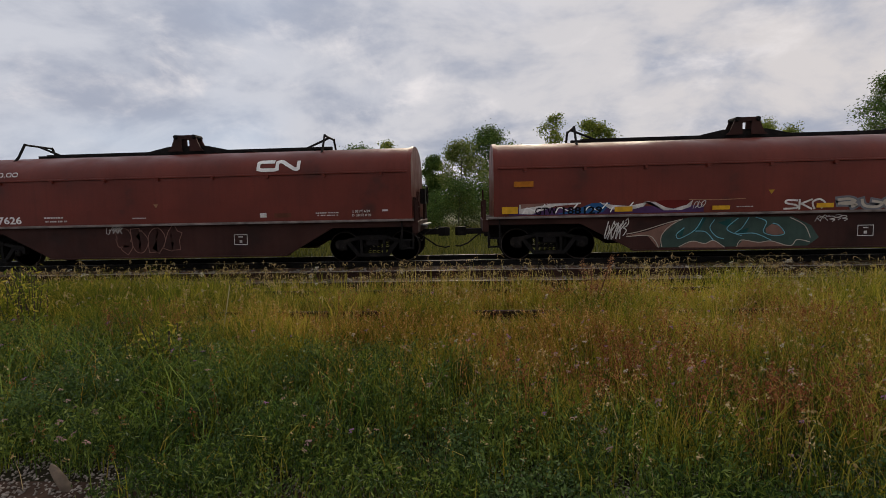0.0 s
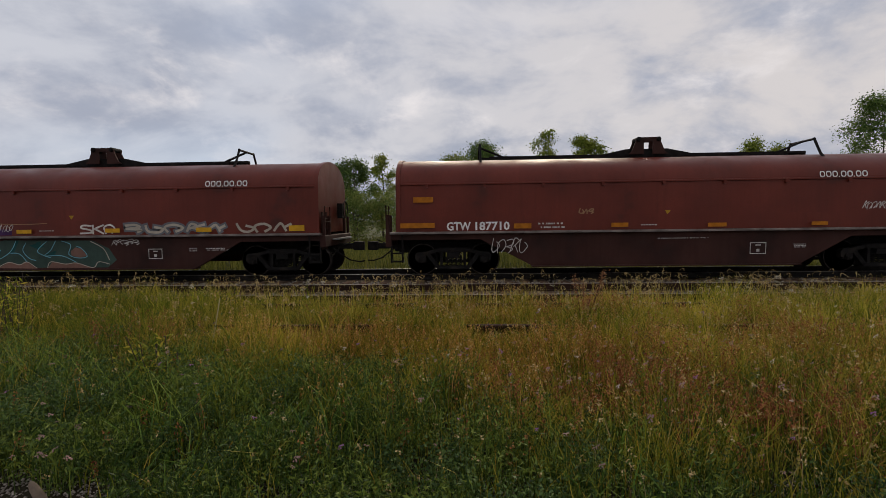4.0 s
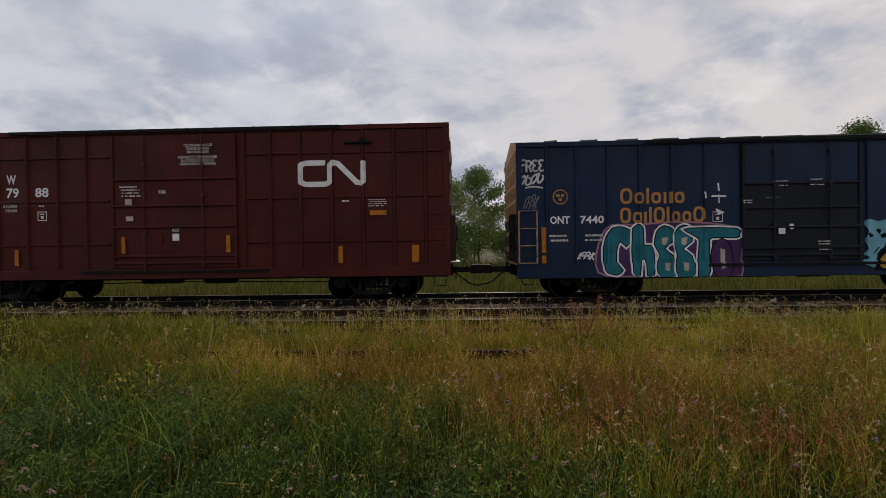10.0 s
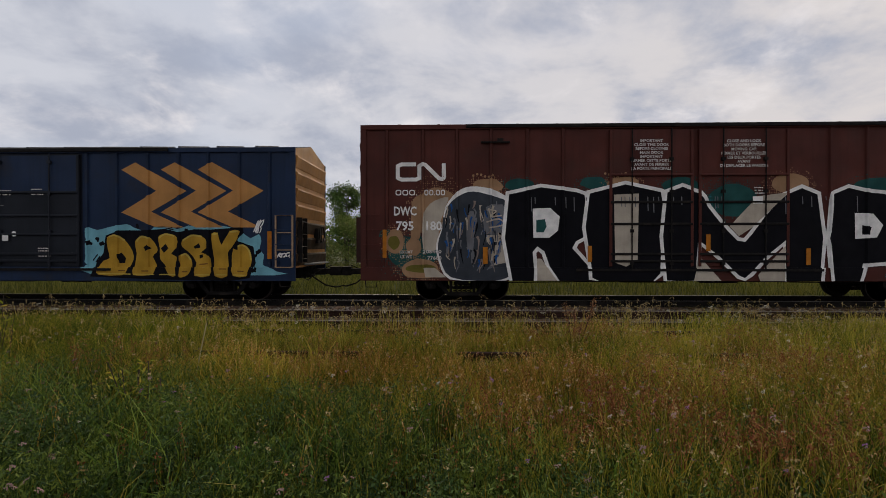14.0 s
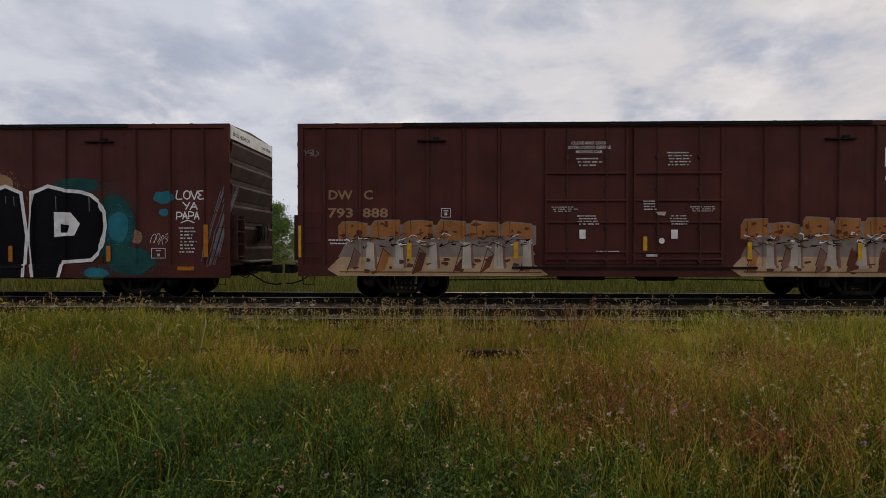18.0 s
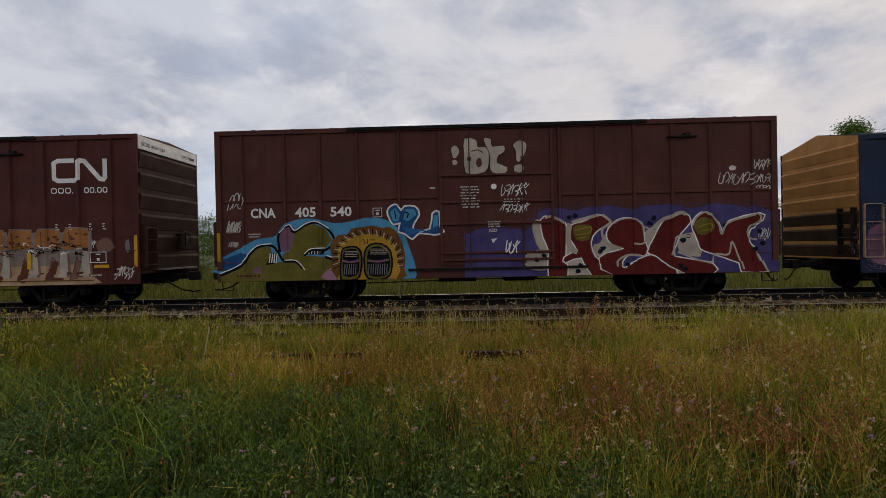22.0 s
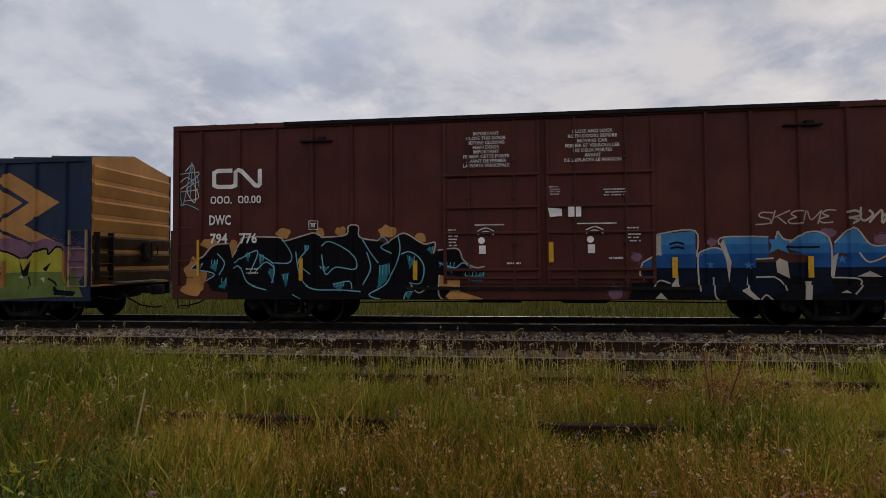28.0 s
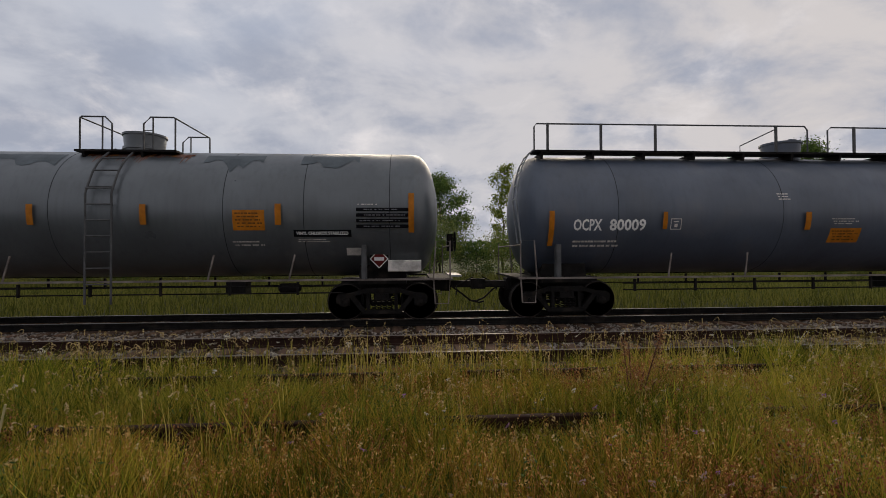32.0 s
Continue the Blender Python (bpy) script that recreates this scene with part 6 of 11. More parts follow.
GLYPH = {
    "R": [[(0, 0), (0, 1)], [(0, 0.96), (0.6, 0.96), (1, 0.82), (0.95, 0.6), (0.6, 0.47), (0.05, 0.47)], [(0.45, 0.48), (1.02, 0)]],
    "U": [[(0, 1), (0, 0.30), (0.25, 0.05), (0.75, 0.05), (1, 0.30), (1, 1)]],
    "M": [[(0, 0), (0.02, 1)], [(0.04, 0.95), (0.5, 0.30), (0.96, 0.95)], [(0.98, 1), (1, 0)]],
    "P": [[(0, 0), (0, 1)], [(0, 0.95), (0.6, 0.95), (1, 0.78), (0.98, 0.5), (0.6, 0.36), (0.05, 0.36)]],
    "C": [[(0.95, 0.8), (0.6, 1), (0.15, 0.85), (0, 0.45), (0.2, 0.1), (0.6, 0), (0.95, 0.15)]],
    "H": [[(0, 0), (0.05, 1)], [(0, 0.5), (0.6, 0.62), (0.95, 0.45), (0.95, 0)]],
    "E": [[(0.95, 0.95), (0.35, 0.98), (0.05, 0.75), (0.5, 0.52)], [(0.5, 0.50), (0, 0.28), (0.3, 0.02), (0.98, 0.06)]],
    "T": [[(0, 0.93), (1, 0.95)], [(0.5, 0.95), (0.48, 0)]],
    "O": [[(0.5, 1), (0.05, 0.75), (0.05, 0.25), (0.5, 0), (0.95, 0.25), (0.95, 0.75), (0.52, 1)]],
    "A": [[(0, 0), (0.5, 1)], [(0.5, 1), (1, 0)], [(0.2, 0.35), (0.85, 0.35)]],
    "S": [[(0.95, 0.9), (0.2, 0.95), (0.05, 0.65), (0.85, 0.4), (0.9, 0.1), (0, 0.03)]],
    "K": [[(0, 0), (0.03, 1)], [(0.95, 1), (0.1, 0.5)], [(0.25, 0.52), (1, 0)]],
    "L": [[(0.05, 1), (0, 0.05), (0.9, 0)]],
    "V": [[(0, 1), (0.5, 0)], [(0.5, 0), (1, 1)]],
    "Y": [[(0, 1), (0.5, 0.5)], [(1, 1), (0.4, 0)]],
    "F": [[(0.1, 0), (0.1, 1)], [(0.1, 0.95), (1, 0.97)], [(0.1, 0.5), (0.8, 0.52)]],
    # shapes that are no letters, for pieces that cannot be read
    "1": [[(0.1, 0), (0, 0.7), (0.5, 1), (0.95, 0.55), (0.6, 0.05)]],
    "2": [[(0, 0.9), (0.6, 1), (0.9, 0.65), (0.15, 0.45)], [(0.2, 0.45), (0.95, 0.3), (0.7, 0)]],
    "3": [[(0, 0), (0.2, 1), (0.6, 0.85)], [(0.2, 0.4), (1, 0.95)], [(0.35, 0.5), (0.95, 0)]],
    "4": [[(0, 1), (0.2, 0.2), (0.7, 0), (1, 0.45), (0.55, 0.75)]],
    "5": [[(0, 0.1), (0.45, 1), (0.75, 0.1)], [(0.6, 0.5), (1, 0.9)]],
}


def piece(p, word, x0, x1, z0, z1, w, layers, seed=0, jitter=0.04, slant=0.0, gap=0.12):
    """Graffiti letters: the same strokes painted over with each (ink, extra width, shift) of layers."""
    r = random.Random(seed)
    cell = (x1 - x0) / len(word)
    glyphs = []
    for i, ch in enumerate(word):
        gx0, gx1 = x0 + cell * i + w / 2 - cell * gap * 0.2, x0 + cell * (i + 1) - w / 2 + cell * gap * 0.2
        dz = r.uniform(-jitter, jitter) * (z1 - z0)
        st = []
        for s in GLYPH[ch]:
            q = []
            for u, v in s:
                zz = z0 + w / 2 + (z1 - z0 - w) * v + dz
                q.append((gx0 + (gx1 - gx0) * u + slant * (v - 0.5) + r.uniform(-1, 1) * jitter * cell, zz))
            st.append(q)
        glyphs.append(st)
    first = p.count
    p.count += len(glyphs)
    for ink, extra, (sx, sz) in layers:
        for i, st in enumerate(glyphs):
            p.group = ("letter", first + 1 + i)
            for q in st:
                pts = [(a + sx, b + sz) for a, b in q]
                d = Vector(pts[0]) - Vector(pts[1])
                d2 = Vector(pts[-1]) - Vector(pts[-2])
                e = w * 0.30 + extra / 2
                pts[0] = tuple(Vector(pts[0]) + d.normalized() * e)
                pts[-1] = tuple(Vector(pts[-1]) + d2.normalized() * e)
                p.line(ink, pts, max(0.02, w + extra))
    return p.end()


def decal(car, name, paint, surface, cuts_x=(), cuts_z=(), label="", lift=0.004):
    """Painted shapes on a car's side, one part for each group of them; surface(x, z) gives the side's y."""
    groups = {}
    low = SILLS.get(car.name, 0.0)
    for k, (ink, polys, g) in enumerate(paint.items):
        groups.setdefault(g, []).append((k, ink, polys))
    for g, items in groups.items():
        inks, bm = [], bmesh.new()
        for k, ink, polys in items:
            if ink not in inks:
                inks.append(ink)
            off = lift + 0.00015 * k
            for pts in polys:
                vs = [bm.verts.new((a, off, max(b, low))) for a, b in pts]
                tris = [tuple(range(len(pts)))] if len(pts) <= 4 else [tuple(t) for t in tessellate([[Vector((a, b, 0)) for a, b in pts]])]
                for t in tris:
                    if len(set(t)) > 2:
                        f = bm.faces.new([vs[i] for i in t])
                        f.material_index = inks.index(ink)
        for cuts, axis in ((cuts_x, 0), (cuts_z, 2)):
            if not bm.verts:
                continue
            lo, hi = min(v.co[axis] for v in bm.verts), max(v.co[axis] for v in bm.verts)
            for c in cuts:
                if lo < c < hi:
                    at, no = [0, 0, 0], [0, 0, 0]
                    at[axis], no[axis] = c, 1
                    bmesh.ops.bisect_plane(bm, geom=bm.verts[:] + bm.edges[:] + bm.faces[:], plane_co=at, plane_no=no, dist=1e-5)
        for v in bm.verts:
            v.co.y = surface(v.co.x, v.co.z) - v.co.y
        bm.normal_update()
        for f in bm.faces:
            if f.normal.y > 0:
                f.normal_flip()
        title = g[0] or name
        me = bpy.data.meshes.new(title)
        bm.to_mesh(me)
        bm.free()
        for i in inks:
            me.materials.append(INK[i])
        ob = part(title, me, None, car, "" if g[0] else label)
        if g[0] in ("small_print", "tag", "lettering", "stencil_box") or title == "graffiti":
            tagged(ob, kind="stuff")


def box_side(posts, doors):
    """The side of a boxcar with its posts and doors, for paint to lie on."""
    def surface(x, z):
        if z < 1.02:
            return -1.525
        for a, b in doors:
            if a + 0.03 <= x <= b - 0.03:
                return -1.47 - 0.045
        for p in posts:
            d = abs(x - p)
            if d < 0.055:
                return -1.47 - 0.055 * min(1.0, (0.055 - d) / 0.025)
        return -1.47
    cuts = [c for p in posts for c in (p - 0.055, p - 0.03, p + 0.03, p + 0.055)] + [c for a, b in doors for c in (a + 0.029, a + 0.031, b - 0.031, b - 0.029)]
    return surface, cuts, (1.019, 1.021)


def flat_side(y):
    return (lambda x, z: y), (), ()


def hood_side():
    def surface(x, z):
        if z <= 2.66:
            return -1.44
        s = min(1.0, ((z - 2.66) / 0.78) ** (1 / 0.9))
        return -1.44 * math.sqrt(max(0.0, 1 - s * s)) - 0.012
    return surface, (), tuple(2.66 + 0.06 * k for k in range(10))


def tank_side(zc, r):
    return (lambda x, z: -math.sqrt(max(0.01, r * r - (z - zc) ** 2))), (), tuple(zc - 1.2 + 0.08 * k for k in range(34))


def reflectors(car, side, spots, ink="orange"):
    for x0, x1, z0, z1 in spots:
        decal(car, "reflector", Paint().rect(ink, x0, x1, z0, z1), side[0], (), side[2] if len(side[2]) > 2 else (), label="yellow-orange reflective strip", lift=0.06)


def railway_ribbon(p, ink, x0, x1, z0, z1, w):
    """The railway's mark, drawn as one plain bent ribbon."""
    W, H = x1 - x0 - w, z1 - z0 - w
    q = [(0.40, 1), (0.08, 1), (0, 0.88), (0, 0.12), (0.08, 0), (0.40, 0), (0.47, 0.10), (0.47, 0.88), (0.53, 1), (0.60, 0.96), (0.90, 0.06), (0.97, 0.03), (1.0, 0.12), (1.0, 1.06)]
    p.put(ink, strip([(x0 + w / 2 + a * W, z0 + w / 2 + b * H) for a, b in q], w))
    return p


def capacity_box(p, x0, x1, z0, z1, ink="pale"):
    w = 0.02
    p.begin("stencil_box")
    for a, b, c, d in ((x0, x1, z0, z0 + w), (x0, x1, z1 - w, z1), (x0, x0 + w, z0 + w, z1 - w), (x1 - w, x1, z0 + w, z1 - w)):
        p.rect(ink, a, b, c, d)
    m = (x0 + x1) / 2
    p.rect(ink, m - 0.04, m + 0.04, z0 + 0.06, z0 + 0.14)
    p.rect(ink, m - 0.07, m + 0.07, z1 - 0.09, z1 - 0.06)
    return p.end()

CHEVRON = [(0, 0.83), (0.40, 1.04), (1.87, 0.21), (0.86, -0.38), (1.80, -0.84), (1.0, -0.84), (-0.01, -0.40), (1.0, 0.22)]


def paint_coils():
    skirt, hood, belly, upper = flat_side(-1.50), hood_side(), flat_side(-1.42), flat_side(-1.44)
    # first coil car
    p = railway_ribbon(Paint(), "white", 10.62, 11.90, 2.72, 3.06, 0.10)
    decal(coil_a, "railway_mark", p, *hood, label="white ribbon-shaped railway mark")
    decal(coil_a, "lettering", Paint().plain_name("white", 2.45, 3.30, 2.76, 2.90, "RR.RR"), *hood)
    p = Paint().marks("white", [("GTW", 1.45, 2.1), ("187626", 2.25, 3.33)], 1.37, 1.58).lines("pale", 4.03, 4.78, 1.36, 1.58, 2).lines("pale", 6.8, 7.3, 1.43, 1.50, 1).rect("pale", 10.68, 10.87, 1.41, 1.54)
    p.text("pale", ["I. 52 FT 6 IN", "O. 58 FT 0 IN"], 13.65, 1.50, 0.07, 1.6).lines("pale", 12.3, 13.0, 1.40, 1.54, 2, 4).rect("pale", 14.25, 14.42, 1.52, 1.57).rect("rust", 11.1, 11.6, 1.40, 1.52)
    decal(coil_a, "lettering", p, *skirt)
    decal(coil_a, "stencil", Paint().poly("tan", [(7.44, 1.86), (7.58, 1.86), (7.51, 1.74)]), *upper)
    p = Paint()
    piece(p, "2415", 6.15, 8.2, 0.42, 1.18, 0.26, [("clay", 0.03, (0, 0)), ("girder", -0.01, (0, 0))], 4, 0.05, 0.05)
    p.scribble("pale", 5.9, 6.4, 1.0, 1.2, 9, 0.02, 4)
    decal(coil_a, "graffiti", p, *belly, label="faint white outlined spray tag")
    decal(coil_a, "lettering", capacity_box(Paint(), 9.81, 10.22, 0.62, 0.93), *belly)
    # second coil car: a painted band and a large piece on the girder
    p = Paint()
    p.rect("purple", 0.62, 5.9, 1.32, 1.50)
    p.poly("pale", [(0.9, 1.36), (1.25, 1.34), (1.9, 1.56), (2.6, 1.60), (2.6, 1.64), (0.9, 1.62)])
    p.poly("blue", [(1.9, 1.33), (3.2, 1.36), (3.4, 1.62), (2.9, 1.62), (2.5, 1.46)])
    p.poly("clay", [(0.95, 1.50), (1.7, 1.60), (1.6, 1.64), (0.95, 1.63)])
    p.poly("pale", [(3.1, 1.64), (3.4, 1.44), (3.9, 1.40), (4.3, 1.50), (4.4, 1.62), (3.9, 1.52), (3.45, 1.56)])
    p.poly("red", smooth([(4.6, 1.64), (5.6, 1.64), (5.3, 1.46), (4.9, 1.46)], 3))
    p.poly("pale", [(4.3, 1.62), (4.45, 1.64), (4.85, 1.38), (5.3, 1.38), (5.55, 1.46), (5.62, 1.66), (5.45, 1.52), (5.1, 1.42), (4.9, 1.46), (4.6, 1.62)])
    for x in (1.0, 1.9, 2.7, 3.4):
        p.line("white", [(x, 1.36), (x + 0.12, 1.52), (x + 0.40, 1.42), (x + 0.62, 1.62)], 0.035)
    p.scribble("pale", 5.65, 5.95, 1.44, 1.64, 31, 0.02, 3)
    p.marks("black", [("GTW", 1.34, 1.95), ("188129", 2.1, 3.18)], 1.33, 1.53)
    p.line("tan", [(5.5, 1.66), (6.3, 1.64), (7.0, 1.66)], 0.02)
    piece(p, "SK1", 8.0, 9.1, 1.32, 1.62, 0.05, [("pale", 0.0, (0, 0))], 5)
    piece(p, "24135", 9.3, 12.4, 1.30, 1.64, 0.13, [("grey", 0.05, (0, 0)), ("cream", -0.06, (0, 0))], 6, 0.06)
    piece(p, "415", 12.7, 14.3, 1.32, 1.62, 0.07, [("cream", 0.0, (0, 0))], 7)
    p.lines("pale", 6.75, 7.3, 1.41, 1.47, 1)
    decal(coil_b, "graffiti", p, *skirt, label="band of white, purple and red graffiti")
    p = Paint()
    p.poly("sage", [(4.85, 0.72), (5.27, 1.11), (5.56, 1.17), (8.28, 1.14), (8.78, 0.90), (9.00, 0.56), (8.71, 0.34), (4.78, 0.35)])
    p.poly("clay", [(3.87, 0.70), (4.45, 0.81), (4.98, 1.00), (5.27, 1.11), (4.85, 0.72), (4.78, 0.35), (4.72, 0.35), (4.45, 0.68)])
    p.poly("clay", [(6.85, 0.33), (7.00, 0.51), (7.42, 0.45), (7.76, 0.48), (8.26, 0.33)])
    p.poly("clay", [(5.30, 0.34), (5.65, 0.51), (5.99, 0.44), (6.23, 0.52), (6.53, 0.32)])
    p.poly("clay", [(7.60, 0.83), (7.74, 0.94), (7.94, 0.91), (8.09, 0.69), (7.87, 0.63), (7.62, 0.70)])
    p.poly("dark_teal", [(5.25, 0.71), (5.45, 0.90), (5.38, 0.62)])
    p.poly("dark_teal", [(6.80, 0.74), (7.16, 0.86), (7.09, 0.70)])
    p.poly("dark_teal", [(6.52, 1.09), (6.71, 1.13), (6.61, 0.91)])
    p.poly("dark_teal", [(6.33, 1.01), (6.53, 1.06), (6.81, 0.98), (6.58, 0.90)])
    p.poly("dark_teal", [(5.66, 0.76), (5.78, 0.93), (5.90, 1.16), (6.02, 1.16), (5.83, 0.79)])
    p.line("cream", [(3.87, 0.67), (4.45, 0.69), (4.65, 0.55), (4.75, 0.35)], 0.022)
    p.line("cream", [(3.87, 0.74), (4.28, 0.82), (4.98, 1.03), (5.39, 1.13)], 0.022)
    p.line("cream", [(4.84, 0.37), (4.82, 0.66), (5.04, 0.94), (5.39, 1.13)], 0.022)
    p.line("cream", [(5.30, 0.36), (5.65, 0.51), (5.99, 0.44), (6.23, 0.52), (6.53, 0.33)], 0.022)
    p.line("cream", [(6.85, 0.34), (6.97, 0.52), (7.42, 0.45), (7.76, 0.48), (8.26, 0.34), (8.44, 0.51), (8.77, 0.44)], 0.022)
    p.line("cream", [(8.22, 1.12), (8.61, 0.90), (8.78, 0.56)], 0.022)
    p.line("aqua", [(5.93, 1.16), (5.72, 0.82), (5.31, 0.59), (5.23, 0.71), (5.44, 0.89)], 0.022)
    p.line("aqua", [(6.24, 1.10), (6.12, 0.87), (6.29, 0.64), (6.51, 0.56)], 0.022)
    p.line("aqua", [(6.87, 1.13), (6.58, 0.87), (6.69, 0.74), (6.97, 0.64)], 0.022)
    p.line("aqua", [(7.15, 1.14), (6.98, 0.86), (6.80, 0.70), (7.31, 0.70), (7.76, 0.50)], 0.022)
    p.line("aqua", [(7.32, 1.14), (7.61, 1.02), (7.54, 0.74), (7.82, 0.63), (8.10, 0.68), (7.94, 0.91), (7.78, 0.97)], 0.022)
    p.line("aqua", [(5.72, 0.79), (6.01, 0.76), (6.23, 0.52)], 0.022)
    p.scribble("pale", 3.3, 3.9, 0.62, 1.12, 12, 0.03, 5)
    p.scribble("pale", 8.9, 9.7, 1.0, 1.16, 13, 0.02, 5)
    capacity_box(p, 9.98, 10.40, 0.58, 0.88)
    p.lines("pale", 11.2, 11.5, 0.78, 0.9, 2).lines("pale", 11.7, 12.4, 0.8, 0.9, 2)
    decal(coil_b, "graffiti", p, *belly, label="sage green and pink graffiti piece")
    decal(coil_b, "lettering", Paint().plain_name("white", 11.78, 13.05, 2.66, 2.83, "RRR.RR.RR"), *hood)
    reflectors(coil_b, skirt, [(0.42, 0.86, 1.37, 1.56), (3.50, 3.98, 1.37, 1.51), (6.1, 6.56, 1.37, 1.48), (8.8, 9.24, 1.37, 1.49), (11.52, 11.98, 1.36, 1.49), (14.25, 14.7, 1.36, 1.52)], "yellow")
    reflectors(coil_b, upper, [(0.76, 1.30, 2.11, 2.26)], "orange")
    decal(coil_b, "stencil", Paint().poly("amber", [(7.62, 1.88), (7.78, 1.88), (7.70, 1.76)]), *upper)
    # third coil car
    decal(coil_c, "lettering", Paint().plain_name("white", 11.80, 13.08, 2.66, 2.83, "RRR.RR.RR"), *hood)
    p = Paint().marks("white", [("GTW", 1.64, 2.32), ("187710", 2.45, 3.41)], 1.33, 1.56).lines("pale", 4.19, 4.99, 1.33, 1.54, 2, 3).lines("pale", 7.02, 7.58, 1.39, 1.45, 1)
    p.text("pale", ["I. 52 FT 6 IN", "O. 58 FT 0 IN"], 13.95, 1.50, 0.07, 1.6)
    decal(coil_c, "lettering", p, *skirt)
    reflectors(coil_c, skirt, [(0.33, 1.30, 1.40, 1.54), (3.52, 4.01, 1.36, 1.50), (6.21, 6.67, 1.37, 1.49), (8.82, 9.32, 1.35, 1.46), (11.57, 12.0, 1.36, 1.46), (14.4, 15.0, 1.36, 1.46)], "orange")
    reflectors(coil_c, upper, [(0.70, 1.26, 2.12, 2.27)], "orange")
    p = Paint().scribble("white", 13.83, 14.87, 1.86, 2.12, 21, 0.035, 7).scribble("white", 14.0, 14.9, 1.74, 1.86, 22, 0.02, 3).scribble("pale", 13.0, 13.7, 1.78, 1.98, 23, 0.02, 6).scribble("tan", 5.35, 5.75, 1.74, 1.90, 24, 0.03, 3)
    p.poly("amber", [(7.70, 1.82), (7.86, 1.82), (7.78, 1.70)])
    decal(coil_c, "graffiti", p, *upper, label="small white hand-written tags")
    p = capacity_box(Paint(), 10.04, 10.48, 0.58, 0.90).lines("pale", 11.2, 11.6, 0.74, 0.86, 3).lines("pale", 7.5, 9.2, 1.02, 1.06, 1).scribble("pale", 2.9, 3.9, 0.7, 1.1, 25, 0.012, 5)
    decal(coil_c, "lettering", p, *belly)


def letter(p, q, ink, edge, w, outer=None, ow=0.0):
    """One painted letter: an outer halo, the body and its edge line."""
    g = p.group
    p.begin("letter")
    q = smooth(q, 2)
    if outer:
        p.put(outer, rim(q, ow * 2))
    p.poly(ink, q).put(edge, rim(q, w))
    p.group = g


def side_of(car_posts, car_doors):
    return box_side(car_posts, car_doors)


def paint_box_a(posts, doors):
    s = side_of(posts, doors)
    p = railway_ribbon(Paint(), "white", 11.35, 13.31, 3.32, 4.08, 0.15)
    decal(box_a, "railway_mark", p, *s, label="white ribbon-shaped railway mark")
    p = Paint().marks("white", [("GT", 1.79, 2.20), ("W", 2.70, 2.99)], 3.57, 3.83).marks("white", [("40", 1.80, 2.21), ("79", 2.69, 3.07), ("88", 3.56, 3.97)], 3.18, 3.45)
    p.text("pale", ["LD LMT", "LT WT"], 2.07, 2.88, 0.08, 1.6).marks("pale", [("212900", 2.57, 3.0)], 2.88, 2.96).marks("pale", [("73100", 2.64, 3.0)], 2.75, 2.83)
    capacity_box(p, 3.62, 3.90, 2.48, 2.75, "white").lines("pale", 3.66, 3.86, 2.86, 2.96, 1)
    p.lines("white", 12.62, 12.88, 2.86, 2.95, 1).lines("pale", 13.36, 13.95, 2.72, 2.96, 4).rect("pale", 15.25, 15.42, 3.02, 3.06).rect("pale", 0.30, 0.46, 3.02, 3.06)
    p.lines("pale", 0.95, 1.35, 0.92, 0.97, 1).lines("pale", 1.7, 2.4, 0.90, 0.97, 1, 3)
    decal(box_a, "lettering", p, *s)
    p = Paint().text("pale", ["CLOSE AND LOCK", "DOOR BEFORE", "MOVING CAR"], 8.5, 4.54, 0.072, 1.35).text("pale", ["FERMEZ ET VERROUILLEZ", "LA PORTE AVANT DE", "DEPLACER LA VOITURE"], 8.48, 4.20, 0.072, 1.35)
    p.text("pale", ["70K"], 7.43, 3.20, 0.10).text("pale", ["ASD"], 7.80, 2.10, 0.09).rect("white", 7.70, 7.90, 1.84, 2.04).rect("red", 7.23, 7.39, 1.81, 1.96).lines("pale", 6.15, 6.8, 3.1, 3.45, 4).rect("cream", 6.32, 6.52, 2.86, 3.06).rect("cream", 6.34, 6.56, 2.42, 2.56)
    decal(box_a, "lettering", p, *s, lift=0.045)
    reflectors(box_a, s, [(0.74, 0.95, 1.17, 1.64), (2.95, 3.07, 1.17, 1.64), (12.51, 12.63, 1.14, 1.62), (14.61, 14.81, 1.14, 1.62)])
    reflectors(box_a, s, [(6.20, 6.31, 1.49, 1.97), (9.28, 9.40, 1.49, 1.98)])
    reflectors(box_a, s, [(1.75, 2.23, 2.51, 2.66), (13.42, 13.90, 2.48, 2.62)])


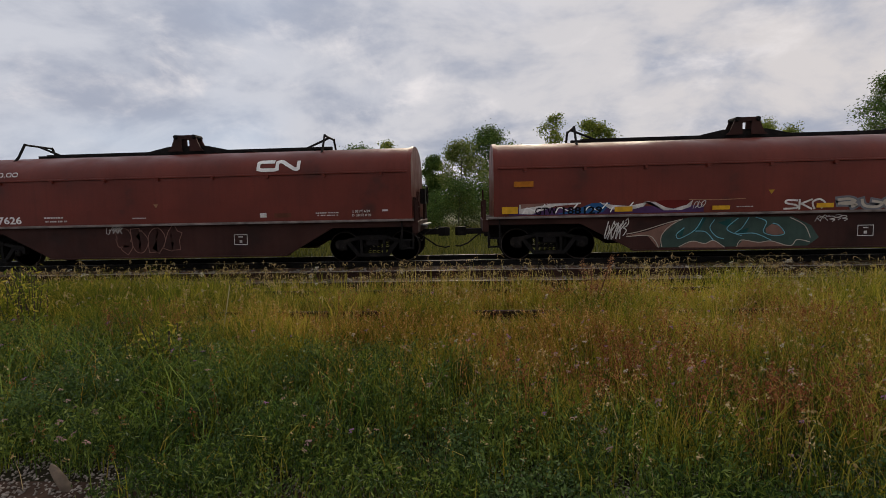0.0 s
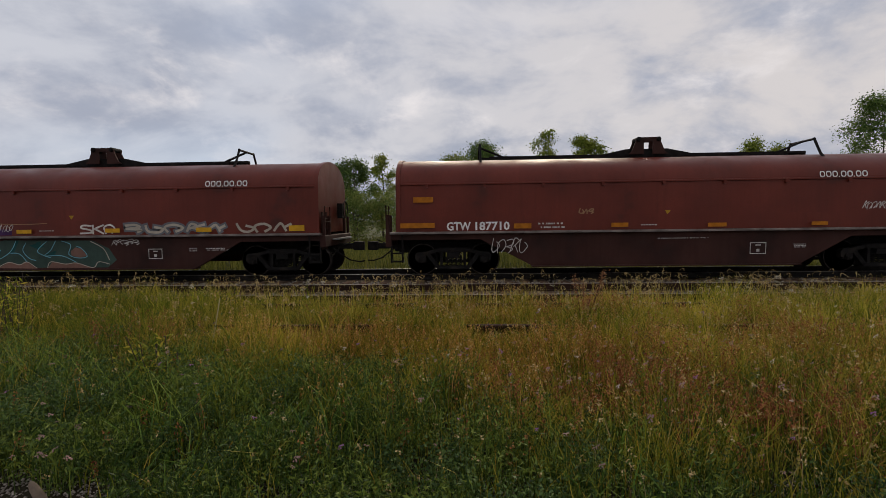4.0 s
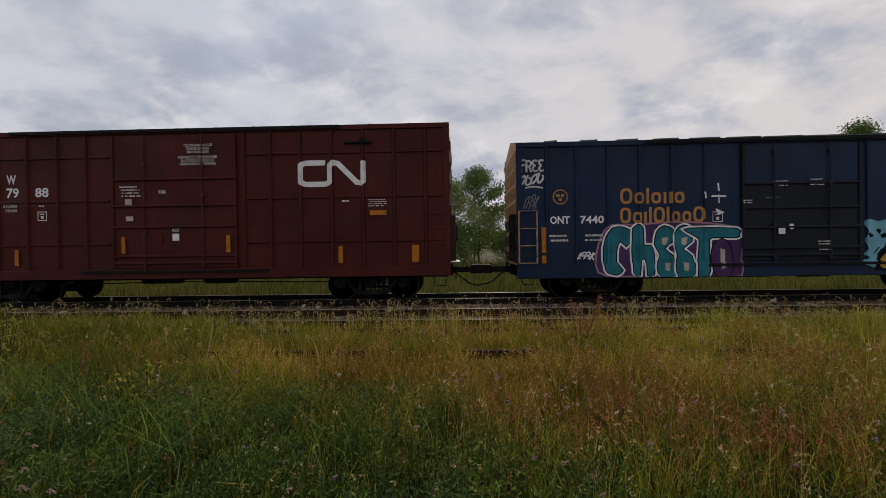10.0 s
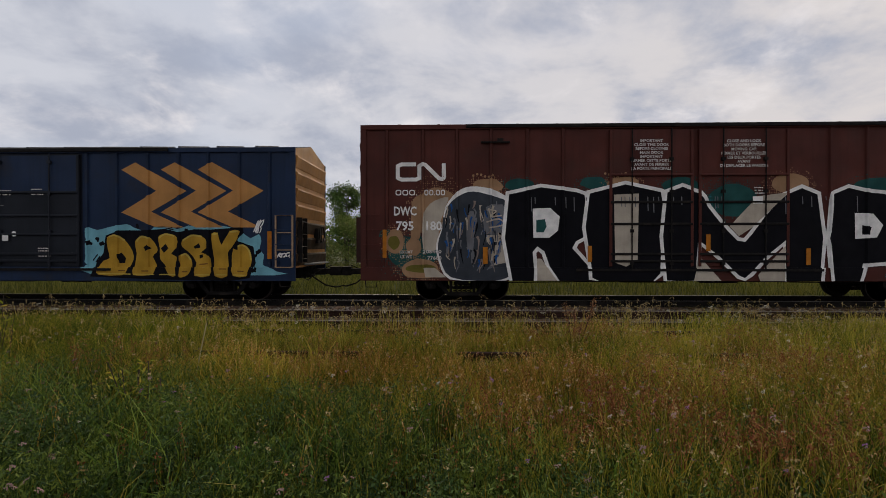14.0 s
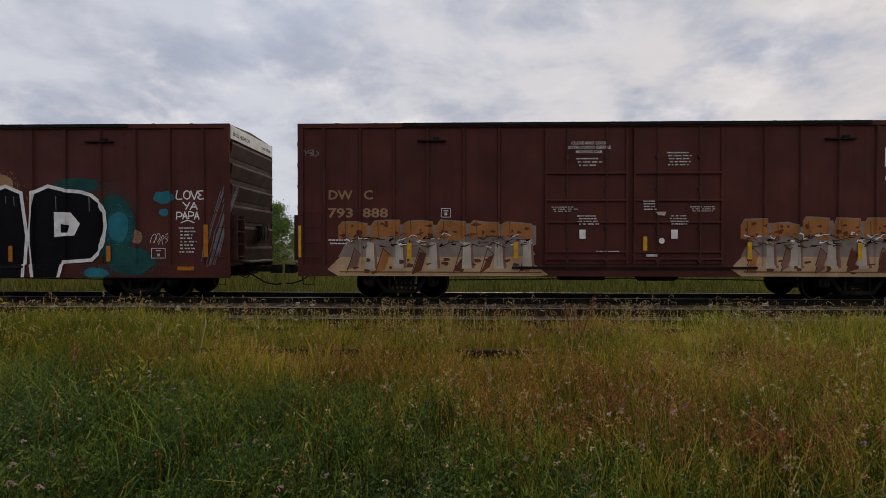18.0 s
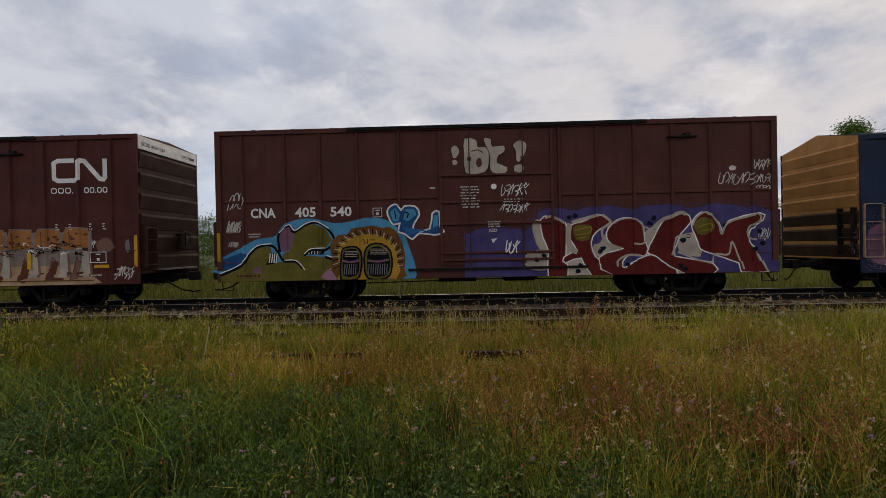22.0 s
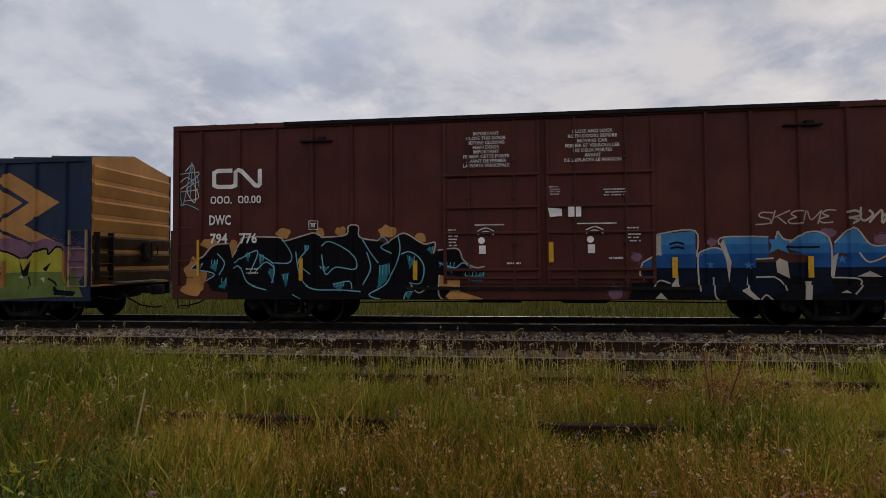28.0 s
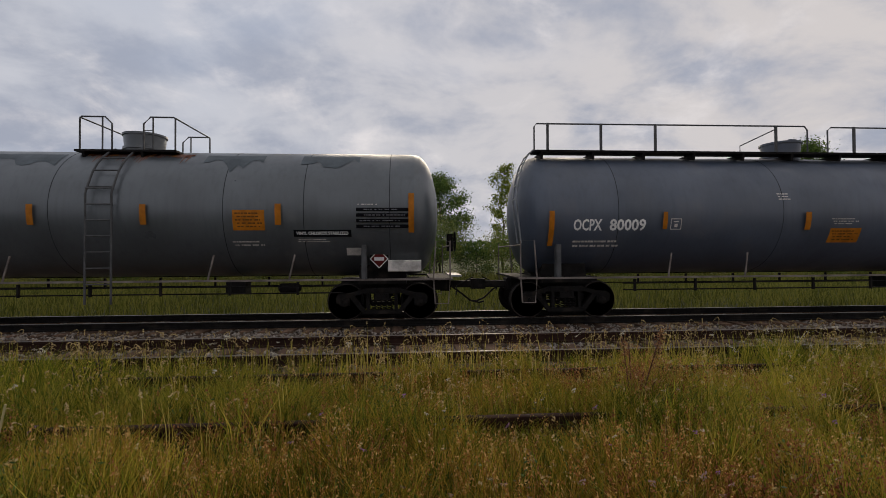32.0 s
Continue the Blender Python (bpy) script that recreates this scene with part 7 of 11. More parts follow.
def blue_car_common(car, s, number, z=0.0):
    p = Paint()
    for x in (10.60, 11.76, 12.84):
        q = [(x + a * 1.02, 3.0 + b * 1.0 + z) for a, b in CHEVRON]
        p.begin("chevron").poly("gold", q).end()
    decal(car, "chevron", p, *s)
    p = Paint()
    # the railway's name, as plain bars of its size
    p.plain_name("gold", 2.87, 4.69, 2.68 + z, 3.12 + z, "Rolosso").plain_name("gold", 2.86, 5.23, 2.14 + z, 2.58 + z, "RoslRlooR")
    p.marks("white", [("ONT", 0.94, 1.49), (number, 1.78, 2.44)], 2.16 + z, 2.37 + z)
    ring = [(1.235 + 0.20 * math.cos(a * 0.5236), 2.91 + z + 0.20 * math.sin(a * 0.5236)) for a in range(13)]
    p.put("gold", strip(ring, 0.03))
    for a in (0.52, 2.62, 4.71):
        p.blob("gold", 1.235 + 0.075 * math.cos(a), 2.91 + z + 0.075 * math.sin(a), 0.05, 0.05, 3, 0.05, 6)
    p.lines("pale", 0.90, 1.5, 1.62, 1.88, 2).lines("pale", 1.9, 2.44, 1.62, 1.88, 2, 7)
    capacity_box(p, 5.42, 5.70, 2.14 + z, 2.43 + z, "pale")
    decal(car, "lettering", p, *s)
    p = Paint().lines("pale", 7.0, 7.5, 3.08, 3.26, 3).lines("pale", 8.0, 8.4, 3.08, 3.3, 3, 4).lines("pale", 6.2, 6.5, 2.62, 2.75, 2).rect("white", 7.15, 7.33, 1.78, 1.98).blob("white", 7.50, 1.98, 0.07, 0.08, 2, 0.03).lines("pale", 8.2, 8.6, 1.3, 1.6, 4)
    p.lines("pale", 6.8, 7.3, 2.78, 2.8, 1)
    decal(car, "lettering", p, *s, lift=0.045)
    reflectors(car, s, [(0.69, 0.81, 1.35, 2.06), (0.69, 0.81, 1.05, 1.27)])
    ladder(car, 0.06, 0.50, 1.06, 2.52, 4, CREAM_METAL)
    ladder(car, 15.13, 0.48, 1.02, 2.50, 4, CREAM_METAL)


CREAM_METAL = mat("cream_painted_steel", (0.40, 0.27, 0.17), 0.6, var=0.3, scale=5, fine=40, bump=0.05)


def paint_box_b(posts, doors):
    s = side_of(posts, doors)
    blue_car_common(box_b, s, "7440")
    reflectors(box_b, s, [(14.90, 15.0, 1.26, 2.05)])
    p = Paint()
    letter(p, [(2.25, 0.78), (2.21, 1.25), (2.39, 1.84), (2.66, 2.10), (3.35, 2.09), (4.03, 2.15), (4.91, 2.14), (5.69, 2.06), (6.19, 1.90), (6.26, 1.59), (6.19, 1.11), (6.18, 0.64), (5.67, 0.53), (4.89, 0.52), (4.11, 0.52), (3.53, 0.55), (3.23, 0.65), (2.74, 0.65)], "purple", "pink", 0.05)
    letter(p, [(2.45, 0.85), (2.41, 1.44), (2.56, 1.91), (2.81, 2.05), (3.13, 1.97), (3.20, 1.73), (3.05, 1.48), (2.90, 1.63), (2.80, 1.44), (2.78, 1.05), (2.94, 0.83), (2.79, 0.70), (2.60, 0.73)], "teal", "black", 0.03, "white", 0.06)
    letter(p, [(3.23, 2.00), (3.52, 2.02), (3.54, 1.53), (3.73, 1.52), (3.83, 1.23), (3.80, 0.69), (3.61, 0.66), (3.58, 1.09), (3.45, 1.09), (3.41, 0.67), (3.23, 0.75)], "teal", "black", 0.03, "white", 0.06)
    letter(p, [(3.89, 1.90), (4.11, 2.06), (4.33, 1.93), (4.32, 1.62), (4.12, 1.42), (4.32, 1.22), (4.43, 0.78), (4.26, 0.59), (3.97, 0.61), (3.87, 0.94), (3.98, 1.23), (3.83, 1.52)], "teal", "black", 0.03, "white", 0.06)
    letter(p, [(4.40, 1.89), (4.62, 2.07), (4.86, 1.95), (4.86, 1.61), (4.61, 1.40), (4.85, 1.22), (4.94, 0.73), (4.70, 0.57), (4.46, 0.61), (4.39, 0.93), (4.46, 1.22), (4.37, 1.52)], "teal", "black", 0.03, "white", 0.06)
    letter(p, [(4.71, 1.88), (4.76, 1.98), (6.07, 1.96), (6.15, 1.79), (6.07, 1.69), (5.41, 1.70), (5.34, 1.51), (5.34, 1.02), (5.28, 0.58), (4.99, 0.56), (5.05, 1.51), (5.00, 1.71)], "teal", "black", 0.03, "white", 0.06)
    letter(p, [(5.44, 1.50), (5.68, 1.68), (5.89, 1.50), (5.97, 1.06), (5.87, 0.62), (5.57, 0.56), (5.40, 0.82), (5.37, 1.21)], "purple", "black", 0.03)
    p.poly("cream", [(5.63, 1.41), (5.76, 1.36), (5.75, 0.87), (5.63, 0.82)])
    p.poly("cream", [(4.03, 1.72), (4.21, 1.73), (4.14, 1.52), (4.03, 1.54)])
    p.poly("cream", [(4.57, 1.71), (4.74, 1.73), (4.69, 1.51), (4.57, 1.53)])
    p.poly("cream", [(4.10, 1.03), (4.24, 1.01), (4.21, 0.79), (4.10, 0.82)])
    p.poly("cream", [(4.61, 1.03), (4.75, 1.01), (4.73, 0.78), (4.61, 0.81)])
    decal(box_b, "graffiti", p, *s, label="teal bubble letters outlined in white and pink")
    p = Paint()
    piece(p, "FREE", 0.10, 0.80, 3.62, 3.98, 0.055, [("pale", 0, (0, 0))], 2, 0.05)
    p.scribble("pale", 0.10, 0.78, 3.26, 3.58, 31, 0.055, 4).line("pale", [(0.25, 3.18), (0.5, 3.21), (0.75, 3.17)], 0.04)
    p.scribble("grey", 0.25, 0.62, 2.62, 2.98, 32, 0.03, 4).scribble("white", 1.70, 2.17, 1.12, 1.34, 33, 0.035, 4)
    p.line("white", [(5.58, 3.22), (5.60, 3.0)], 0.05).line("white", [(5.2, 2.98), (5.22, 2.8)], 0.04).line("white", [(5.4, 2.86), (5.8, 2.85)], 0.05).line("white", [(5.60, 2.9), (5.60, 2.66)], 0.03).poly("white", [(5.5, 2.52), (5.76, 2.40), (5.58, 2.34)])
    decal(box_b, "graffiti", p, *s, label="thin white hand-written tags and scrapes")
    p = Paint()
    p.poly("aqua", smooth([(9.50, 2.06), (9.64, 2.17), (9.88, 2.09), (10.20, 2.17), (10.75, 2.26), (10.96, 2.16), (11.39, 2.04), (11.55, 2.17), (12.02, 2.19), (12.26, 2.11), (12.57, 2.22), (13.04, 2.15), (13.43, 2.21), (13.75, 2.17), (14.14, 2.01), (14.37, 1.85), (14.61, 1.97), (14.68, 1.77), (14.63, 1.53), (14.76, 1.37), (14.72, 1.09), (14.91, 1.02), (15.14, 0.90), (15.06, 0.79), (9.71, 0.83), (9.63, 1.10), (9.49, 1.18), (9.58, 1.34), (9.52, 1.58), (9.59, 1.82)], 2))
    p.poly("black", [(9.79, 0.94), (9.87, 1.18), (10.06, 1.42), (10.13, 1.93), (10.51, 2.08), (11.15, 2.08), (11.86, 2.12), (12.25, 2.03), (12.73, 2.11), (13.20, 2.10), (14.14, 2.17), (14.17, 2.01), (13.98, 1.78), (14.45, 1.61), (14.52, 1.14), (14.36, 0.71), (13.81, 0.59), (11.61, 0.67), (9.71, 0.75)])
    letter(p, [(10.15, 1.90), (10.43, 1.97), (10.72, 1.81), (10.94, 1.49), (10.97, 1.22), (10.82, 0.96), (10.66, 0.77), (9.95, 0.78), (9.87, 0.97), (10.06, 1.23), (10.22, 1.29), (10.16, 1.58)], "amber", "black", 0.045)
    letter(p, [(10.97, 1.77), (11.18, 1.93), (11.46, 1.88), (11.67, 1.59), (11.65, 1.43), (11.54, 1.32), (11.66, 1.08), (11.61, 0.89), (11.49, 0.77), (10.95, 0.77), (10.97, 1.09), (11.02, 1.41)], "amber", "black", 0.045)
    letter(p, [(11.65, 1.90), (11.86, 2.00), (12.18, 1.95), (12.30, 1.75), (12.22, 1.56), (12.09, 1.41), (12.25, 1.32), (12.20, 1.08), (12.23, 0.76), (12.01, 0.76), (11.85, 1.08), (11.71, 1.24), (11.70, 1.56)], "amber", "black", 0.045)
    letter(p, [(12.28, 1.36), (12.49, 1.43), (12.66, 1.27), (12.69, 1.00), (12.59, 0.79), (12.37, 0.70), (12.27, 0.76), (12.31, 1.08)], "amber", "black", 0.045)
    letter(p, [(12.35, 1.79), (12.65, 1.96), (12.96, 1.93), (13.13, 1.74), (13.10, 1.55), (12.97, 1.45), (13.19, 1.36), (13.25, 1.07), (13.22, 0.75), (12.73, 0.76), (12.77, 1.15), (12.56, 1.43), (12.36, 1.59)], "amber", "black", 0.045)
    letter(p, [(13.21, 1.99), (13.43, 2.02), (13.52, 1.70), (13.75, 2.08), (14.06, 2.09), (14.09, 1.98), (13.82, 1.54), (13.73, 1.41), (13.74, 0.75), (13.33, 0.75), (13.29, 1.23), (13.24, 1.55)], "amber", "black", 0.045)
    letter(p, [(13.85, 1.57), (14.13, 1.68), (14.35, 1.53), (14.43, 1.22), (14.32, 0.87), (14.27, 0.74), (13.86, 0.75), (13.80, 1.14)], "amber", "black", 0.045)
    p.poly("black", [(10.48, 1.38), (10.60, 1.44), (10.73, 1.28), (10.70, 1.14), (10.54, 1.13)])
    p.poly("black", [(11.24, 1.60), (11.37, 1.66), (11.48, 1.56), (11.30, 1.48)])
    p.poly("black", [(11.75, 1.56), (11.89, 1.69), (11.98, 1.56), (11.84, 1.43)])
    p.poly("black", [(12.71, 1.61), (12.87, 1.71), (12.91, 1.58), (12.75, 1.55)])
    p.poly("black", [(12.88, 1.36), (12.97, 1.39), (13.00, 1.31), (12.89, 1.26)])
    p.line("straw", [(10.23, 1.89), (10.43, 1.94), (10.70, 1.78)], 0.05)
    p.line("straw", [(11.04, 1.76), (11.18, 1.90), (11.43, 1.85)], 0.05)
    p.line("straw", [(11.70, 1.86), (11.88, 1.97), (12.14, 1.92)], 0.05)
    p.line("straw", [(12.39, 1.78), (12.65, 1.93), (12.95, 1.90)], 0.05)
    p.line("straw", [(13.26, 1.96), (13.42, 1.99)], 0.05)
    p.line("straw", [(13.78, 2.03), (14.03, 2.06)], 0.05)
    p.line("straw", [(13.91, 1.55), (14.13, 1.65), (14.32, 1.50), (14.38, 1.22)], 0.05)
    p.line("straw", [(12.34, 1.35), (12.49, 1.39), (12.63, 1.23)], 0.05)
    p.line("straw", [(9.96, 0.84), (10.90, 0.82)], 0.03)
    p.line("straw", [(10.98, 0.82), (11.58, 0.81)], 0.03)
    p.line("straw", [(11.74, 0.81), (12.21, 0.81)], 0.03)
    p.line("straw", [(12.78, 0.80), (13.19, 0.80)], 0.03)
    p.line("straw", [(13.38, 0.80), (13.70, 0.80)], 0.03)
    p.line("straw", [(13.89, 0.80), (14.25, 0.79)], 0.03)
    p.line("brown", [(9.95, 0.94), (10.19, 0.92)], 0.03)
    p.line("brown", [(10.54, 0.92), (10.74, 0.92)], 0.03)
    p.line("brown", [(11.22, 0.91), (11.42, 0.91)], 0.03)
    p.line("brown", [(12.40, 0.89), (12.56, 0.89)], 0.03)
    p.line("brown", [(12.88, 1.10), (13.16, 1.12)], 0.03)
    p.line("brown", [(13.47, 0.97), (13.69, 0.97)], 0.03)
    p.line("brown", [(14.00, 0.91), (14.19, 0.90)], 0.03)
    p.blob("black", 9.89, 1.82, 0.07, 0.07, 0, 0.4, 9)
    p.blob("black", 10.03, 1.70, 0.07, 0.07, 1, 0.4, 9)
    p.blob("black", 14.60, 1.45, 0.07, 0.07, 2, 0.4, 9)
    p.blob("black", 14.48, 1.34, 0.07, 0.07, 3, 0.4, 9)
    p.blob("black", 11.07, 2.20, 0.07, 0.07, 4, 0.4, 9)
    p.blob("black", 10.83, 2.02, 0.07, 0.07, 5, 0.4, 9)
    p.blob("black", 12.49, 2.08, 0.07, 0.07, 6, 0.4, 9)
    p.blob("black", 9.65, 1.72, 0.07, 0.07, 7, 0.4, 9)
    p.blob("black", 14.49, 0.93, 0.07, 0.07, 8, 0.4, 9)
    p.blob("black", 13.95, 1.60, 0.07, 0.07, 9, 0.4, 9)
    p.line("black", [(9.76, 1.21), (9.90, 1.39)], 0.035)
    p.line("black", [(9.84, 1.16), (9.97, 1.34)], 0.035)
    p.line("black", [(11.70, 2.07), (12.10, 2.16)], 0.035)
    p.line("black", [(11.81, 2.05), (12.13, 2.11)], 0.035)
    p.scribble("white", 14.5, 14.72, 1.98, 2.36, 35, 0.03, 3).scribble("white", 15.15, 15.65, 1.30, 1.44, 36, 0.035, 4)
    decal(box_b, "graffiti", p, *s, label="amber bubble letters on a pale blue cloud")


def paint_box_c(posts, doors):
    s = side_of(posts, doors)
    p = railway_ribbon(Paint(), "white", 1.0, 2.42, 3.46, 4.0, 0.11)
    decal(box_c, "railway_mark", p, *s, label="white ribbon-shaped railway mark")
    p = Paint()
    for k, (ink, x, z, rx, rz) in enumerate((("tan", 2.2, 2.55, 0.75, 0.85), ("dark_teal", 1.5, 1.4, 0.8, 0.6), ("tan", 0.95, 1.75, 0.32, 0.42), ("tan", 1.5, 1.6, 0.25, 0.3), ("tan", 1.7, 0.98, 0.65, 0.32),
                                             ("tan", 3.6, 3.30, 0.5, 0.28), ("dark_teal", 4.5, 3.35, 0.5, 0.22), ("dark_teal", 6.6, 3.4, 0.45, 0.2), ("tan", 7.4, 3.35, 0.5, 0.25), ("dark_teal", 9.0, 3.30, 0.6, 0.3), ("tan", 12.0, 3.35, 0.62, 0.34),
                                             ("dark_teal", 10.4, 2.9, 0.8, 0.5), ("dark_teal", 14.4, 3.3, 0.8, 0.25), ("dark_teal", 15.5, 2.1, 0.75, 1.1), ("dark_teal", 16.0, 1.1, 0.8, 0.45), ("teal", 15.6, 2.1, 0.38, 0.5), ("teal", 15.0, 0.78, 0.4, 0.18), ("teal", 9.5, 2.75, 0.35, 0.35))):
        p.haze(ink, x, z, rx, rz, k)
    p.blob("olive", 0.95, 1.72, 0.16, 0.2, 1).blob("olive", 1.72, 0.98, 0.42, 0.12, 2)
    for k in range(12):
        p.blob("tan", 3.2 + 0.11 * (k % 6) + 3.7 * (k // 6), 3.62 + 0.04 * math.sin(k * 1.3), 0.035, 0.035, k, 0.1, 6)
    # the buffed first letter: streaky grey-blue over white
    p.poly("tan", smooth([(1.44, 2.52), (1.47, 2.89), (1.68, 3.08), (2.10, 2.97), (1.79, 2.57), (1.68, 1.85), (1.43, 1.85)], 2))
    p.poly("cream", smooth([(1.79, 1.53), (1.76, 2.17), (1.80, 2.57), (1.99, 2.84), (2.26, 2.97), (2.50, 3.00), (2.37, 2.62), (2.22, 2.09), (2.19, 1.54)], 2))
    p.poly("cream", [(1.79, 1.01), (2.11, 1.01), (2.44, 0.74), (1.84, 0.74)])
    p.poly("white", smooth([(2.31, 2.17), (2.41, 2.73), (2.74, 3.16), (3.13, 3.31), (3.68, 3.25), (4.11, 3.04), (4.29, 2.80), (4.33, 1.85), (4.24, 1.06), (4.43, 0.84), (4.11, 0.65), (3.61, 0.58), (2.54, 0.68), (2.22, 1.18), (2.15, 1.69)], 3))
    p.poly("slate", smooth([(2.34, 2.17), (2.47, 2.74), (2.82, 3.06), (3.21, 3.17), (3.76, 3.04), (4.15, 2.88), (4.23, 2.57), (4.25, 1.93), (4.16, 1.69), (4.16, 1.06), (4.32, 0.87), (4.08, 0.71), (3.61, 0.63), (2.58, 0.74), (2.27, 1.22), (2.20, 1.69)], 3))
    p.poly("grey", smooth([(3.53, 2.71), (3.92, 2.80), (4.08, 2.71), (4.11, 2.01), (3.56, 1.98)], 2))
    p.poly("cream", [(3.56, 1.93), (4.23, 1.95), (4.24, 1.76), (3.58, 1.73)])
    p.poly("cream", [(3.69, 1.65), (4.14, 1.66), (4.14, 1.16), (3.70, 1.06)])
    p.poly("grey", smooth([(3.02, 2.49), (3.21, 2.61), (3.26, 2.17), (3.20, 1.54), (3.26, 1.25), (3.10, 1.35), (3.01, 1.77)], 2))
    r = random.Random(3)
    for k in range(120):
        x, z = r.uniform(2.38, 4.11), r.uniform(1.20, 2.91)
        p.line(r.choice(["grey", "mist", "deep_blue", "grey", "black", "cream", "slate"]), [(x, z), (x + r.uniform(-0.04, 0.06), z - 0.12), (x + r.uniform(-0.08, 0.08), z - r.uniform(0.2, 0.45))], (r.uniform(0.03, 0.09), 0.02))
    p.line("cream", [(3.60, 2.65), (3.84, 2.61), (3.68, 2.46), (4.01, 2.49)], 0.04)
    p.line("cream", [(3.57, 2.30), (3.92, 2.39), (4.05, 2.23), (3.64, 2.14)], 0.04)
    letter(p, [(4.16, 3.12), (6.10, 3.19), (6.39, 2.94), (6.49, 2.45), (6.32, 1.83), (6.04, 1.57), (6.83, 0.58), (5.58, 0.58), (5.16, 1.44), (4.92, 1.44), (4.94, 0.58), (4.25, 0.58)], "black", "white", 0.10)
    p.poly("cream", [(4.99, 1.27), (5.11, 1.27), (5.54, 0.58), (4.99, 0.58)])
    letter(p, [(6.42, 3.14), (8.46, 3.17), (8.47, 1.34), (8.24, 0.58), (6.68, 0.58), (6.46, 1.10)], "black", "white", 0.10)
    p.poly("cream", [(7.12, 3.06), (7.81, 3.09), (7.78, 1.22), (7.46, 1.05), (7.16, 1.16)])
    p.poly("white", [(4.87, 2.68), (5.36, 2.70), (5.63, 2.45), (5.58, 2.06), (5.34, 1.86), (4.89, 1.86)])
    p.poly("dark_teal", [(4.97, 2.36), (5.21, 2.38), (5.26, 2.18), (5.18, 2.01), (4.97, 2.01)])
    letter(p, [(8.55, 3.15), (9.51, 3.14), (9.75, 2.74), (10.54, 1.82), (10.90, 2.01), (11.74, 3.04), (12.77, 3.09), (12.84, 0.60), (11.80, 0.61), (11.80, 1.70), (10.90, 0.82), (10.54, 0.76), (9.51, 1.70), (9.45, 0.63), (8.54, 0.63)], "black", "white", 0.10)
    p.poly("cream", [(10.30, 2.17), (11.08, 3.01), (11.92, 3.11), (10.92, 2.14), (10.56, 1.90)])
    p.poly("cream", [(9.33, 0.61), (9.48, 1.34), (10.08, 0.61)])
    p.poly("cream", [(11.08, 0.82), (11.84, 1.64), (11.82, 0.61), (11.14, 0.61)])
    letter(p, [(13.11, 3.09), (14.12, 3.15), (14.84, 3.02), (15.22, 2.54), (15.19, 1.69), (14.84, 1.15), (14.01, 1.09), (13.89, 0.58), (13.12, 0.58)], "black", "white", 0.10)
    p.poly("white", [(13.74, 2.54), (14.24, 2.52), (14.51, 2.20), (14.34, 1.86), (13.75, 1.82)])
    p.poly("black", [(13.94, 2.20), (14.20, 2.15), (14.13, 1.94), (13.94, 1.94)])
    for k in range(26):
        x = r.uniform(4.4, 15.0)
        p.line("grey", [(x, 3.0), (x + 0.01, 3.0 - r.uniform(0.1, 0.5))], 0.025)
    decal(box_c, "graffiti", p, *s, label="huge black block letters outlined in white")
    p = Paint().plain_name("white", 0.98, 1.63, 3.06, 3.22, "RRR.").plain_name("white", 1.80, 2.41, 3.06, 3.22, "RR.RR").marks("white", [("DWC", 0.95, 1.59)], 2.50, 2.75).marks("white", [("795", 1.01, 1.51), ("180", 1.87, 2.31)], 2.08, 2.33)
    p.text("pale", ["LD LMT", "LT WT"], 1.3, 1.42, 0.08, 1.7).marks("pale", [("208400", 1.77, 2.3)], 1.42, 1.52).marks("pale", [("77600", 1.9, 2.3)], 1.24, 1.34)
    p.lines("pale", 17.4, 17.94, 1.34, 2.12, 8).lines("pale", 17.41, 17.88, 0.84, 0.98, 1)
    capacity_box(p, 16.60, 17.02, 1.20, 1.50)
    decal(box_c, "lettering", p, *s, lift=0.03)
    p = Paint().text("pale", ["IMPORTANT", "CLOSE THIS DOOR", "BEFORE CLOSING", "MAIN DOOR", "IMPORTANT", "FERMER CETTE PORTE", "AVANT DE FERMER", "LA PORTE PRINCIPALE"], 8.15, 4.52, 0.080, 1.38)
    p.text("pale", ["CLOSE AND LOCK", "BOTH DOORS BEFORE", "MOVING CAR", "FERMER ET VERROUILLER", "LES DEUX PORTES", "AVANT", "DE DEPLACER LE WAGON"], 10.68, 4.50, 0.080, 1.42)
    p.rect("pale", 10.4, 11.05, 3.60, 3.63).lines("pale", 10.95, 11.25, 3.05, 3.28, 3).rect("white", 10.92, 11.2, 2.80, 3.0)
    decal(box_c, "lettering", p, *s, lift=0.05)
    p = Paint()
    piece(p, "LOVE", 17.32, 18.15, 2.88, 3.16, 0.035, [("white", 0, (0, 0))], 2, 0.05)
    piece(p, "YA", 17.50, 17.95, 2.60, 2.84, 0.035, [("white", 0, (0, 0))], 3, 0.05)
    piece(p, "PAPA", 17.32, 18.0, 2.32, 2.56, 0.035, [("white", 0, (0, 0))], 4, 0.05)
    p.line("white", [(17.45, 2.22), (17.65, 2.29), (17.85, 2.22)], 0.03).blob("teal", 16.95, 2.95, 0.30, 0.2, 5, 0.2).blob("teal", 16.95, 2.52, 0.13, 0.11, 2).blob("tan", 16.15, 1.82, 0.16, 0.2, 3)
    p.scribble("grey", 18.32, 18.86, 1.2, 3.2, 41, 0.012, 9).scribble("pale", 16.6, 17.1, 1.62, 1.9, 42, 0.02, 4).scribble("dark_teal", 0.55, 0.8, 1.9, 2.1, 43, 0.03, 3)
    decal(box_c, "graffiti", p, *s, label="small white hand-written words and teal drops")
